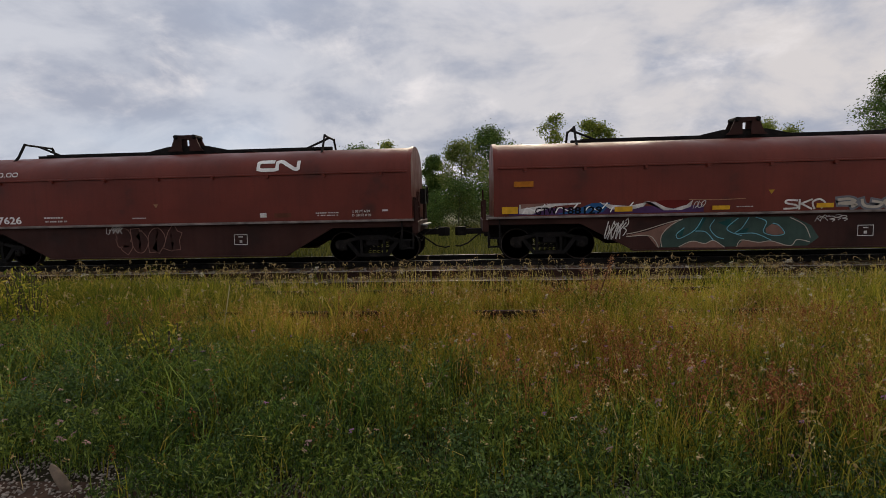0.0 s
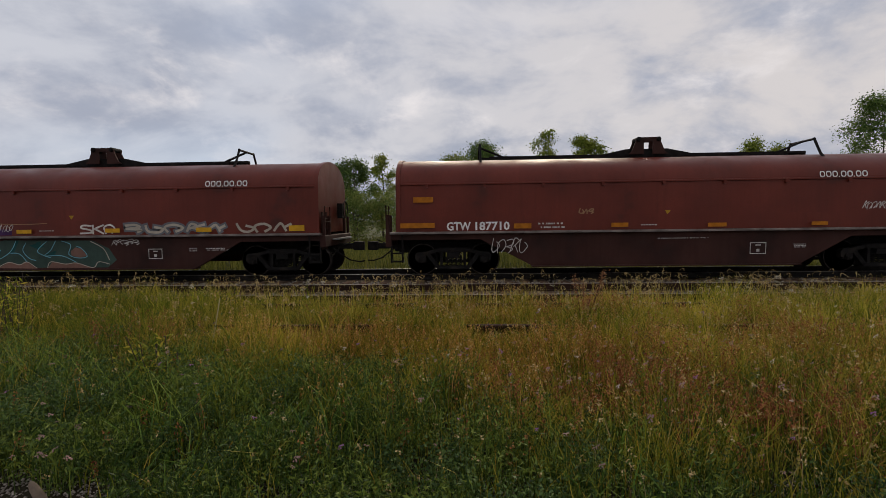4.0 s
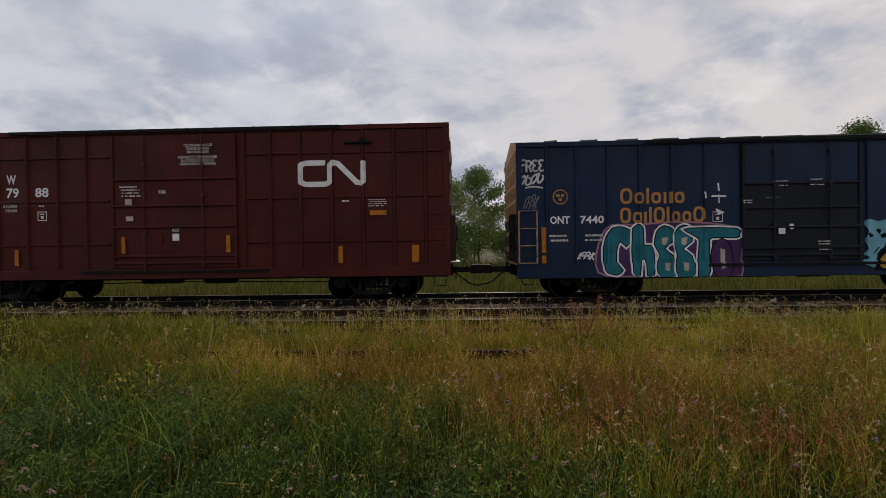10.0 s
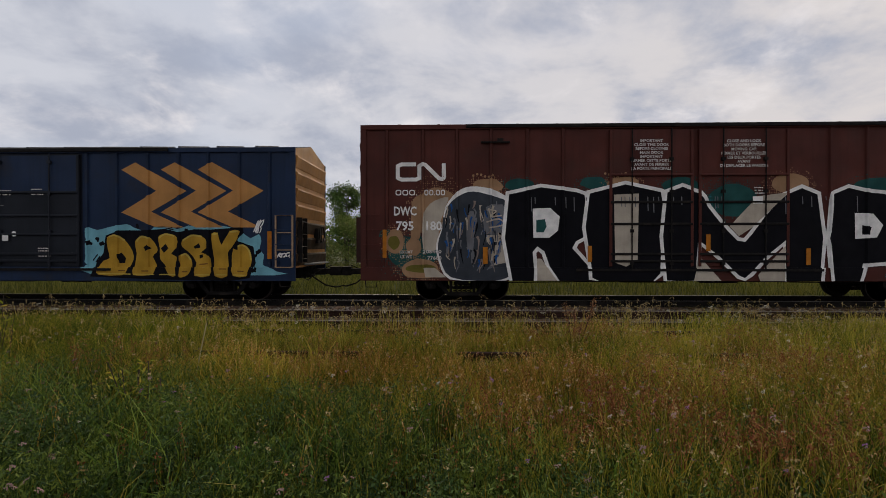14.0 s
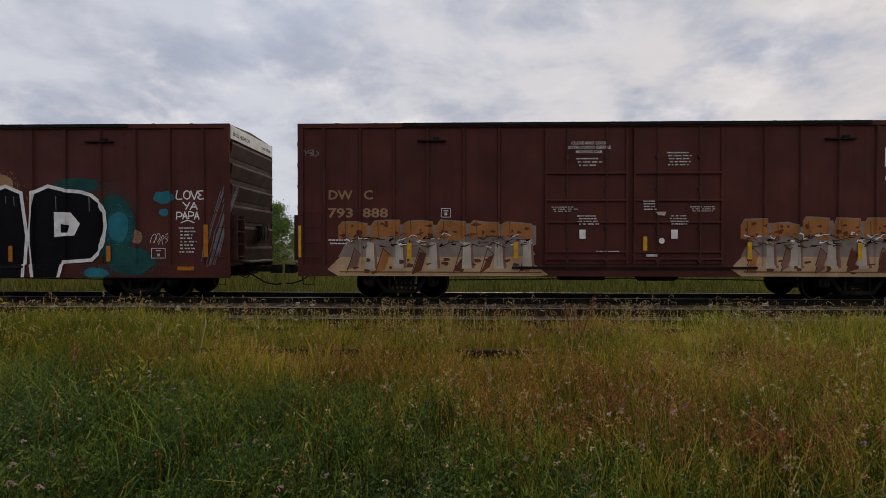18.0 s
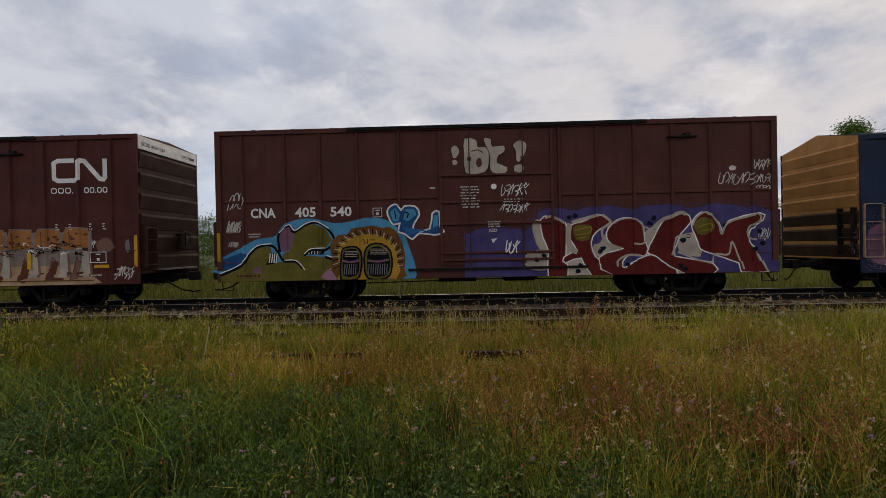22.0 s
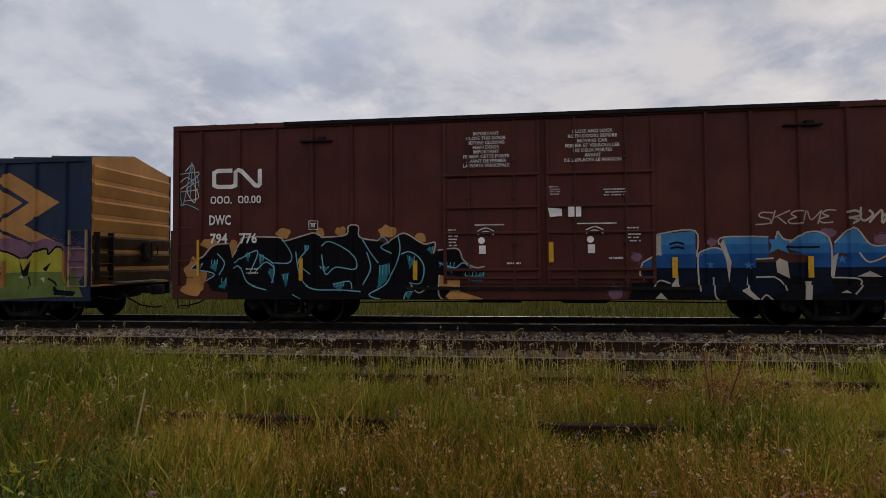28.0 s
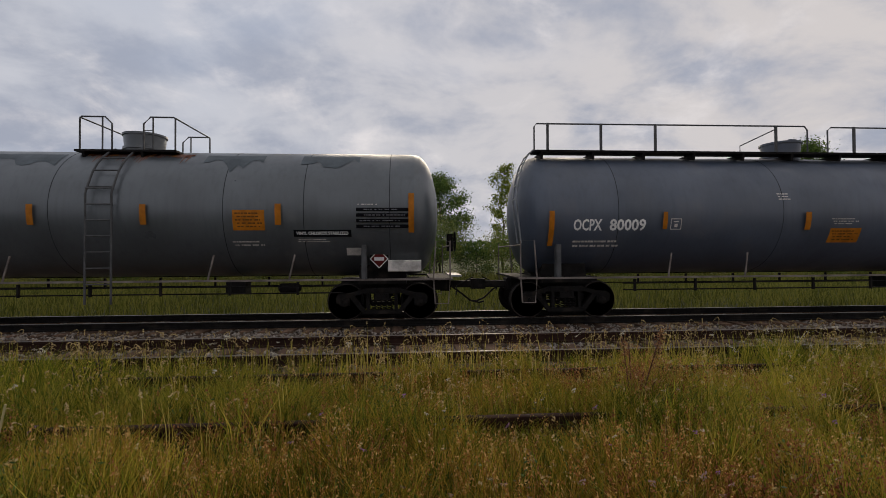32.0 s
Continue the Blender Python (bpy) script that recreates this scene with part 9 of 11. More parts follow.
    letter(p, [(13.47, 2.06), (13.63, 2.32), (13.85, 2.37), (14.18, 2.08), (14.30, 1.79), (14.49, 2.13), (15.32, 2.33), (15.39, 2.17), (15.05, 1.92), (15.01, 1.55), (15.46, 0.73), (14.78, 0.74), (14.72, 0.99), (14.01, 1.26), (13.71, 1.39), (13.65, 1.55), (13.56, 1.79)], "red", "rust", 0.02, "white", 0.045)
    p.poly("olive", smooth([(10.17, 2.07), (10.48, 2.13), (10.69, 2.06), (10.59, 1.70), (10.24, 1.72)], 2))
    p.poly("olive", smooth([(13.50, 2.06), (13.72, 2.26), (13.97, 2.21), (14.09, 1.98), (13.84, 1.78), (13.62, 1.80)], 2))
    p.line("amber", [(10.21, 1.97), (10.64, 2.06), (10.61, 1.90), (10.24, 1.85)], 0.02)
    p.line("amber", [(10.30, 1.75), (10.53, 1.78)], 0.02)
    p.line("amber", [(13.62, 1.99), (13.94, 2.08), (14.00, 1.97)], 0.02)
    p.line("amber", [(13.68, 1.87), (13.96, 1.92)], 0.02)
    p.blob("navy", 10.06, 2.34, 0.075, 0.065, 0, 0.25, 7)
    p.blob("navy", 10.22, 2.39, 0.075, 0.065, 1, 0.25, 7)
    p.blob("navy", 10.90, 1.37, 0.075, 0.065, 2, 0.25, 7)
    p.blob("navy", 10.99, 1.45, 0.075, 0.065, 3, 0.25, 7)
    p.blob("navy", 10.35, 0.99, 0.075, 0.065, 4, 0.25, 7)
    p.blob("navy", 10.26, 0.83, 0.075, 0.065, 5, 0.25, 7)
    p.blob("navy", 11.64, 0.99, 0.075, 0.065, 6, 0.25, 7)
    p.blob("navy", 12.29, 2.13, 0.075, 0.065, 7, 0.25, 7)
    p.blob("navy", 12.41, 2.27, 0.075, 0.065, 8, 0.25, 7)
    p.blob("navy", 12.39, 2.01, 0.075, 0.065, 9, 0.25, 7)
    p.blob("navy", 13.11, 0.93, 0.075, 0.065, 10, 0.25, 7)
    p.blob("navy", 13.23, 0.83, 0.075, 0.065, 11, 0.25, 7)
    p.blob("navy", 9.12, 1.17, 0.075, 0.065, 12, 0.25, 7)
    p.blob("navy", 9.32, 1.29, 0.075, 0.065, 13, 0.25, 7)
    p.blob("navy", 14.38, 2.01, 0.075, 0.065, 14, 0.25, 7)
    p.blob("navy", 15.31, 1.83, 0.075, 0.065, 15, 0.25, 7)
    p.blob("navy", 15.38, 1.52, 0.075, 0.065, 16, 0.25, 7)
    p.blob("navy", 15.19, 1.36, 0.075, 0.065, 17, 0.25, 7)
    p.blob("navy", 13.21, 1.64, 0.075, 0.065, 18, 0.25, 7)
    p.blob("navy", 13.34, 1.75, 0.075, 0.065, 19, 0.25, 7)
    p.line("cream", [(9.11, 2.19), (9.14, 1.81), (9.32, 1.45)], 0.100)
    p.line("cream", [(9.37, 2.34), (9.59, 2.37), (9.93, 2.19)], 0.070)
    p.line("cream", [(10.06, 2.14), (10.02, 1.79), (10.08, 1.47), (10.27, 1.37)], 0.150)
    p.line("cream", [(10.12, 2.20), (10.57, 2.32), (10.85, 2.39)], 0.090)
    p.line("cream", [(10.98, 2.40), (11.22, 2.17), (10.97, 1.99), (11.06, 1.64), (11.49, 1.44)], 0.070)
    p.line("cream", [(11.27, 2.14), (11.51, 2.26), (11.82, 2.27), (12.07, 2.12), (12.13, 1.87)], 0.045)
    p.line("cream", [(11.84, 1.57), (12.12, 1.58), (12.31, 1.90), (12.16, 2.03)], 0.050)
    p.line("cream", [(12.35, 1.96), (12.63, 2.21), (12.85, 2.29), (13.16, 2.41), (13.29, 2.35)], 0.100)
    p.line("cream", [(11.36, 0.94), (11.42, 1.12), (11.68, 1.25), (12.02, 1.24)], 0.060)
    p.line("cream", [(12.90, 1.22), (13.03, 1.72), (13.40, 1.75)], 0.060)
    p.line("cream", [(13.47, 2.03), (13.60, 2.28), (13.88, 2.40), (14.18, 2.08), (14.27, 1.79), (14.46, 2.10), (15.08, 2.28), (15.30, 2.33), (15.33, 2.14), (15.02, 1.96), (15.01, 1.68), (15.23, 1.61)], 0.050)
    p.line("cream", [(13.98, 1.01), (14.08, 1.23), (14.45, 1.22), (14.55, 1.56), (14.75, 1.06), (14.84, 0.80)], 0.050)
    p.line("cream", [(15.19, 1.27), (15.40, 0.89), (15.49, 0.73)], 0.050)
    p.line("cream", [(13.05, 1.31), (13.52, 1.11), (13.95, 0.98)], 0.045)
    decal(box_e, "graffiti", p, *s, label="deep red letters with white edges on violet")
    p = Paint()
    p.poly("cream", smooth([(7.16, 4.61), (7.48, 4.57), (7.52, 4.36), (7.73, 4.37), (7.84, 4.15), (7.79, 3.77), (7.61, 3.64), (7.18, 3.65), (7.14, 4.15)], 2)).poly("cream", smooth([(7.69, 4.59), (7.89, 4.58), (7.92, 4.37), (8.25, 4.39), (8.26, 4.22), (8.09, 4.12), (8.06, 3.91), (8.34, 3.78), (8.26, 3.62), (7.92, 3.65), (7.86, 3.87), (7.87, 4.15)], 2))
    p.poly("cream", smooth([(8.52, 4.40), (8.69, 4.52), (8.87, 4.44), (8.86, 4.24), (8.73, 3.98), (8.61, 3.95), (8.59, 4.23)], 3)).poly("cream", smooth([(8.55, 3.82), (8.73, 3.85), (8.80, 3.74), (8.70, 3.63), (8.54, 3.67)], 3)).poly("cream", smooth([(6.78, 4.34), (6.90, 4.43), (7.00, 4.28), (6.94, 4.13), (6.84, 4.08)], 3)).poly("cream", smooth([(6.81, 4.01), (6.91, 4.02), (6.94, 3.92), (6.83, 3.89)], 3))
    p.poly("rust", smooth([(7.50, 4.03), (7.60, 4.06), (7.63, 3.87), (7.53, 3.80), (7.47, 3.90)], 2)).line("rust", [(7.33, 4.25), (7.52, 4.29), (7.67, 4.21)], 0.03)
    decal(box_e, "graffiti", p, *s, label="cream blob letters sprayed on the door", lift=0.05)
    p = Paint().marks("white", [("CNA", 1.0, 1.72), ("405", 2.28, 2.88), ("540", 3.30, 3.91)], 2.53, 2.80).lines("pale", 0.9, 1.35, 1.95, 2.1, 2).rect("pale", 6.15, 6.3, 3.24, 3.28)
    capacity_box(p, 4.51, 4.78, 2.47, 2.74, "pale")
    decal(box_e, "lettering", p, *s, lift=0.03)
    p = Paint().lines("pale", 7.0, 7.6, 2.65, 3.3, 8).blob("white", 7.95, 3.25, 0.08, 0.08, 2, 0.02).scribble("white", 8.15, 8.9, 2.98, 3.3, 61, 0.015, 6).scribble("white", 8.15, 8.9, 2.52, 2.75, 62, 0.02, 7).lines("pale", 7.75, 8.2, 2.1, 2.3, 3).text("pale", ["ASD"], 7.9, 1.98, 0.09).poly("white", [(7.85, 1.78), (8.02, 1.8), (7.9, 1.66)]).scribble("white", 8.25, 8.6, 1.4, 1.75, 63, 0.03, 3)
    p.lines("pale", 8.2, 8.8, 2.78, 2.92, 2, 9)
    decal(box_e, "lettering", p, *s, lift=0.055)
    p = Paint().scribble("pale", 14.22, 15.2, 3.18, 3.5, 64, 0.022, 7).blob("pale", 14.6, 3.62, 0.1, 0.07, 3, 0.05).scribble("pale", 15.15, 15.72, 3.58, 3.85, 65, 0.018, 5).scribble("pale", 15.2, 15.72, 3.2, 3.42, 66, 0.018, 5).scribble("pale", 15.25, 15.7, 2.98, 3.12, 69, 0.016, 5).scribble("pale", 0.36, 0.80, 2.80, 3.25, 67, 0.022, 3).scribble("pale", 0.3, 0.7, 2.1, 2.45, 68, 0.025, 6).scribble("pale", 0.35, 0.6, 1.7, 1.85, 69, 0.02, 4).scribble("pale", 15.3, 15.6, 1.6, 1.9, 70, 0.02, 4)
    decal(box_e, "graffiti", p, *s, label="pale hand-written tags")
    reflectors(box_e, s, [(0.02, 0.11, 1.30, 2.12)], "amber")


def paint_box_f(posts, doors):
    s = side_of(posts, doors)
    blue_car_common(box_f, s, "7418", 0.04)
    p = Paint()
    for k, (x, z, rx, rz) in enumerate(((0.8, 1.4, 0.8, 0.7), (1.9, 1.8, 1.1, 0.6), (3.4, 1.9, 1.2, 0.65), (5.0, 1.75, 1.1, 0.6), (5.9, 1.2, 0.5, 0.5))):
        p.haze("mauve", x, z, rx, rz, k)
    p.poly("green", [(0.95, 0.83), (1.29, 1.04), (2.12, 1.11), (6.11, 0.92), (6.09, 0.60), (5.61, 0.54), (5.20, 0.60), (3.74, 0.59), (3.09, 0.75), (1.11, 0.79)])
    p.poly("black", [(1.35, 2.04), (1.55, 2.11), (4.46, 1.95), (5.08, 2.06), (5.42, 1.87), (5.24, 1.39), (5.62, 0.89), (1.29, 1.06), (1.36, 1.63)])
    letter(p, [(1.52, 2.06), (1.82, 2.10), (2.59, 2.03), (2.56, 1.77), (2.36, 1.75), (2.30, 1.10), (1.99, 1.12), (1.99, 1.64), (1.54, 1.82)], "green", "black", 0.03)
    letter(p, [(2.66, 1.87), (3.17, 2.28), (3.39, 1.71), (3.48, 1.22), (3.62, 0.94), (3.19, 1.00), (3.05, 1.24), (2.87, 1.24), (2.61, 1.03), (2.48, 1.06)], "green", "black", 0.03)
    letter(p, [(3.29, 2.12), (3.89, 1.90), (4.29, 1.90), (4.31, 1.64), (3.97, 1.33), (3.66, 0.99), (4.21, 0.96), (4.41, 0.89), (4.30, 0.67), (3.68, 0.69), (3.46, 0.98), (3.88, 1.53), (3.47, 1.75)], "green", "black", 0.03)
    letter(p, [(4.53, 1.79), (5.03, 2.11), (5.03, 1.72), (5.36, 1.92), (5.39, 1.80), (5.16, 1.39), (5.23, 1.15), (5.61, 0.91), (5.22, 0.86), (4.94, 1.13), (4.54, 0.94), (4.41, 1.02), (4.82, 1.49)], "green", "black", 0.03)
    p.poly("lime", [(1.55, 2.03), (1.82, 2.06), (2.55, 2.00), (2.52, 1.81), (2.33, 1.78), (2.31, 1.53), (2.02, 1.54), (1.99, 1.67), (1.57, 1.83)])
    p.poly("lime", [(2.72, 1.87), (3.15, 2.23), (3.34, 1.71), (3.36, 1.55), (2.68, 1.58)])
    p.poly("lime", [(3.34, 2.07), (3.88, 1.85), (4.26, 1.87), (4.28, 1.66), (4.11, 1.52), (3.88, 1.56), (3.50, 1.77)])
    p.poly("lime", [(4.58, 1.79), (5.00, 2.04), (4.99, 1.68), (5.33, 1.85), (5.15, 1.48), (4.76, 1.49)])
    p.poly("black", [(3.06, 1.48), (3.16, 1.48), (3.20, 1.33), (2.99, 1.34)])
    p.poly("black", [(1.67, 1.75), (1.85, 1.45), (1.76, 1.19), (1.44, 1.30)])
    p.poly("black", [(3.56, 1.67), (3.88, 1.53), (3.61, 1.28)])
    p.poly("black", [(4.56, 1.31), (4.88, 1.36), (4.94, 1.19), (4.58, 1.08)])
    p.poly("black", [(4.00, 1.20), (4.23, 1.25), (4.18, 1.03), (3.83, 1.04)])
    p.poly("burnt", [(2.39, 1.72), (2.55, 1.71), (2.52, 1.10), (2.35, 1.07)])
    p.poly("burnt", [(4.20, 1.59), (4.41, 1.63), (4.42, 1.18), (4.25, 1.03)])
    p.line("white", [(1.19, 2.04), (1.36, 2.20), (1.69, 2.18), (2.61, 2.10), (2.65, 1.93), (3.17, 2.33), (3.35, 2.19), (4.00, 1.93), (4.07, 2.02), (4.35, 2.01), (4.37, 1.77), (5.07, 2.15), (5.09, 1.91), (5.45, 1.98), (5.41, 1.14), (5.58, 1.10), (6.03, 1.04), (6.19, 0.87)], 0.035)
    p.line("white", [(1.19, 2.04), (1.35, 1.71), (1.35, 1.53), (1.50, 1.51), (1.49, 1.27), (1.22, 1.26), (0.96, 1.07), (0.62, 0.84)], 0.035)
    p.line("white", [(0.90, 1.45), (1.13, 1.57)], 0.06)
    p.line("white", [(0.87, 1.65), (1.08, 1.38)], 0.06)
    p.line("white", [(1.01, 1.38), (1.30, 1.14)], 0.04)
    decal(box_f, "graffiti", p, *s, label="yellow-green letters on a pink haze")
    p = Paint()
    for k, (x, z, rx, rz) in enumerate(((10.0, 1.6, 0.65, 0.6), (11.2, 1.95, 0.9, 0.42), (12.9, 2.0, 1.2, 0.35), (14.4, 1.9, 0.7, 0.42), (9.7, 0.95, 0.35, 0.3), (15.2, 1.6, 0.4, 0.6))):
        p.haze("mauve", x, z, rx, rz, k)
    p.poly("lime", [(9.84, 1.52), (10.67, 1.92), (10.96, 2.16), (11.22, 2.18), (11.53, 2.08), (11.76, 2.18), (12.08, 2.20), (12.10, 2.01), (12.35, 1.89), (12.36, 1.63), (12.53, 1.73), (12.66, 1.94), (12.72, 1.80), (12.92, 1.98), (13.30, 1.90), (13.61, 1.75), (13.79, 1.75), (14.00, 1.90), (14.38, 2.01), (14.45, 1.87), (14.69, 2.06), (14.93, 1.95), (15.01, 0.76), (12.50, 0.39), (11.09, 0.31), (9.68, 0.34), (9.61, 0.82), (9.41, 0.99), (9.44, 1.43), (9.64, 1.53)])
    p.poly("green", [(9.84, 1.35), (10.65, 1.36), (10.93, 1.37), (11.20, 1.37), (11.51, 1.38), (11.75, 1.37), (12.06, 1.37), (12.09, 1.38), (12.34, 1.37), (12.35, 1.37), (12.52, 1.38), (12.65, 1.38), (12.71, 1.39), (12.91, 1.38), (13.29, 1.38), (13.60, 1.39), (13.79, 1.39), (13.99, 1.40), (14.37, 1.40), (14.45, 1.40), (14.68, 1.40), (14.92, 1.41), (15.01, 0.76), (12.50, 0.39), (11.09, 0.31), (9.68, 0.34), (9.61, 0.82), (9.41, 0.99), (9.44, 1.35), (9.63, 1.36)])
    p.poly("green", [(15.01, 1.39), (15.21, 1.41), (15.36, 1.06), (15.51, 0.74), (15.00, 0.73)])
    p.poly("black", [(10.74, 1.88), (10.90, 2.00), (10.96, 1.65), (11.47, 1.65), (11.47, 1.52), (10.89, 1.54)])
    p.poly("black", [(9.81, 1.48), (9.96, 1.20), (10.21, 1.11), (9.98, 1.06), (9.77, 1.32)])
    p.poly("black", [(10.88, 1.05), (11.08, 1.08), (11.14, 0.76), (11.04, 0.54), (10.90, 0.58)])
    p.poly("black", [(12.03, 1.51), (12.18, 1.51), (12.05, 1.04)])
    p.poly("black", [(12.37, 1.53), (13.08, 1.53), (12.92, 1.41), (12.40, 1.45)])
    p.poly("black", [(12.73, 1.86), (12.87, 1.73), (12.91, 1.48), (12.66, 1.52)])
    p.poly("black", [(13.59, 1.75), (13.71, 1.44), (13.93, 1.72), (13.85, 1.31), (13.68, 1.27)])
    p.poly("black", [(14.28, 1.48), (14.53, 1.66), (14.39, 1.40)])
    p.poly("black", [(12.60, 1.17), (12.83, 1.09), (12.91, 0.82), (12.57, 0.78)])
    p.poly("black", [(14.67, 1.06), (14.78, 0.93), (15.31, 0.88), (15.23, 0.76), (14.67, 0.79)])
    p.poly("black", [(9.52, 1.38), (9.65, 1.36), (9.60, 0.98), (9.49, 0.95)])
    p.poly("black", [(11.06, 2.03), (11.17, 2.08), (11.00, 1.59), (10.92, 1.61)])
    p.poly("black", [(10.56, 1.38), (11.00, 1.40), (10.65, 1.29)])
    p.poly("burnt", [(11.34, 1.48), (11.44, 1.47), (11.42, 0.97), (11.33, 0.97)])
    p.poly("burnt", [(13.12, 1.70), (13.21, 1.70), (13.19, 0.99), (13.10, 0.97)])
    p.poly("burnt", [(14.90, 1.92), (14.97, 1.89), (14.98, 1.23), (14.90, 1.24)])
    p.poly("cream", [(12.06, 1.42), (12.17, 1.44), (12.10, 1.23)])
    p.poly("cream", [(12.51, 0.99), (12.61, 1.08), (12.60, 0.76), (12.48, 0.74)])
    p.poly("cream", [(13.57, 1.26), (13.69, 1.32), (13.72, 1.22)])
    p.poly("cream", [(10.87, 0.85), (10.98, 0.86), (10.98, 0.57), (10.90, 0.58)])
    p.poly("cream", [(14.22, 1.23), (14.34, 1.26), (14.34, 1.10)])
    p.line("black", [(9.84, 1.54), (10.67, 1.93), (10.96, 2.17), (11.24, 2.19), (11.53, 2.10), (11.78, 2.20), (12.09, 2.22)], 0.05)
    p.line("black", [(12.10, 2.01), (12.35, 1.91), (12.36, 1.63)], 0.05)
    p.line("black", [(12.72, 1.80), (12.92, 1.99), (13.30, 1.91), (13.62, 1.76)], 0.05)
    p.line("black", [(13.81, 1.75), (14.01, 1.92), (14.38, 2.02), (14.45, 1.87), (14.69, 2.07), (14.93, 1.97)], 0.05)
    p.line("black", [(13.06, 1.39), (12.95, 1.25)], 0.05)
    p.line("black", [(13.88, 1.28), (13.95, 0.96)], 0.04)
    p.line("black", [(14.44, 1.23), (14.67, 1.09), (14.67, 0.90)], 0.05)
    p.line("cream", [(9.81, 1.57), (10.64, 1.97), (10.93, 2.20), (11.24, 2.24), (11.55, 2.15), (11.80, 2.25), (12.12, 2.26), (12.15, 2.06), (12.39, 1.92)], 0.022)
    p.line("white", [(9.45, 1.49), (9.64, 1.58), (9.81, 1.53)], 0.03)
    decal(box_f, "graffiti", p, *s, label="yellow-green block graffiti on a pink haze")
    reflectors(box_f, s, [(6.9, 8.6, 0.80, 0.84)], "orange")
    decal(box_f, "graffiti", Paint().line("pale", [(6.45, 3.5), (6.55, 3.85), (6.7, 3.7), (6.45, 3.55), (6.8, 3.5)], 0.02).scribble("white", 8.1, 8.35, 1.35, 1.5, 72, 0.04, 3), *s, label="thin pale scrawl on the door", lift=0.05)


def fade(p, q):
    """One letter that fades from light blue at its head to near black at its foot."""
    p.poly("cobalt", q)
    for ink, level in (("mid_blue", 1.96), ("deep_blue", 1.74), ("navy", 1.42)):
        p.poly(ink, [(a, min(b, level)) for a, b in q])


def paint_box_g(posts, doors):
    s = side_of(posts, doors)
    p = railway_ribbon(Paint(), "white", 1.28, 2.61, 3.50, 4.02, 0.105)
    decal(box_g, "railway_mark", p.shift(-0.24), *s, label="white ribbon-shaped railway mark")
    p = Paint()
    p.blob("gold", 2.90, 2.35, 0.21, 0.14, 6, 0.2)
    p.blob("gold", 3.86, 2.36, 0.12, 0.11, 4, 0.2)
    p.blob("gold", 4.39, 2.36, 0.13, 0.13, 8, 0.2)
    p.blob("gold", 5.56, 2.35, 0.22, 0.15, 3, 0.2)
    p.blob("gold", 6.39, 2.18, 0.14, 0.13, 10, 0.2)
    p.blob("gold", 1.58, 1.93, 0.17, 0.23, 11, 0.2)
    p.poly("gold", [(6.85, 1.28), (7.36, 1.16), (7.36, 0.88), (7.91, 0.71), (7.84, 0.64), (7.09, 0.64), (6.85, 0.88)])
    p.poly("black", [(1.43, 1.57), (1.77, 2.09), (1.89, 2.25), (2.79, 2.24), (2.94, 2.15), (3.68, 2.34), (3.90, 2.23), (4.51, 2.28), (4.59, 2.50), (4.83, 2.50), (4.88, 2.22), (5.34, 2.13), (5.55, 2.05), (5.84, 2.26), (6.05, 2.29), (6.47, 2.04), (6.75, 2.07), (6.71, 1.80), (6.82, 1.88), (7.30, 1.91), (7.44, 1.64), (7.71, 1.46), (7.95, 1.48), (7.95, 1.15), (7.64, 1.09), (7.23, 1.26), (6.85, 1.28), (6.84, 0.81), (7.02, 0.64), (5.97, 0.64), (5.34, 0.67), (4.91, 0.88), (4.40, 0.71), (3.90, 0.71), (3.24, 0.81), (2.72, 1.10), (2.49, 0.92), (1.89, 0.96), (1.44, 0.88)])
    p.poly("black", [(1.45, 0.60), (1.50, 1.10), (7.20, 1.00), (6.95, 0.60)])
    p.line("cream", [(1.43, 1.57), (1.77, 2.09), (1.89, 2.25), (2.79, 2.24), (2.94, 2.15), (3.68, 2.34), (3.90, 2.23)], 0.035)
    p.line("cream", [(3.90, 2.23), (4.51, 2.28), (4.59, 2.50), (4.83, 2.50), (4.88, 2.22), (5.34, 2.13)], 0.035)
    p.line("cream", [(5.55, 2.05), (5.84, 2.26), (6.05, 2.29), (6.47, 2.04), (6.75, 2.07), (6.71, 1.80)], 0.035)
    p.line("cream", [(6.82, 1.88), (7.30, 1.91), (7.44, 1.64), (7.71, 1.46), (7.95, 1.48)], 0.035)
    p.line("cream", [(6.85, 1.28), (6.84, 0.81), (7.02, 0.64)], 0.035)
    p.poly("teal", [(2.25, 1.82), (2.40, 1.81), (2.30, 1.42)]).line("aqua", [(2.29, 1.64), (2.30, 1.79)], 0.018).line("aqua", [(2.37, 1.64), (2.38, 1.79)], 0.018)
    p.poly("teal", [(2.85, 1.31), (3.05, 1.35), (2.98, 0.97)]).line("aqua", [(2.91, 1.18), (2.92, 1.32)], 0.018).line("aqua", [(3.01, 1.18), (3.02, 1.32)], 0.018)
    p.poly("teal", [(3.44, 2.05), (3.58, 2.02), (3.46, 1.79)]).line("aqua", [(3.48, 1.93), (3.49, 2.03)], 0.018).line("aqua", [(3.55, 1.93), (3.56, 2.03)], 0.018)
    p.poly("teal", [(3.81, 1.52), (4.10, 1.48), (3.97, 1.36)]).line("aqua", [(3.87, 1.45), (3.88, 1.51)], 0.018).line("aqua", [(3.96, 1.45), (3.97, 1.51)], 0.018).line("aqua", [(4.06, 1.45), (4.07, 1.51)], 0.018)
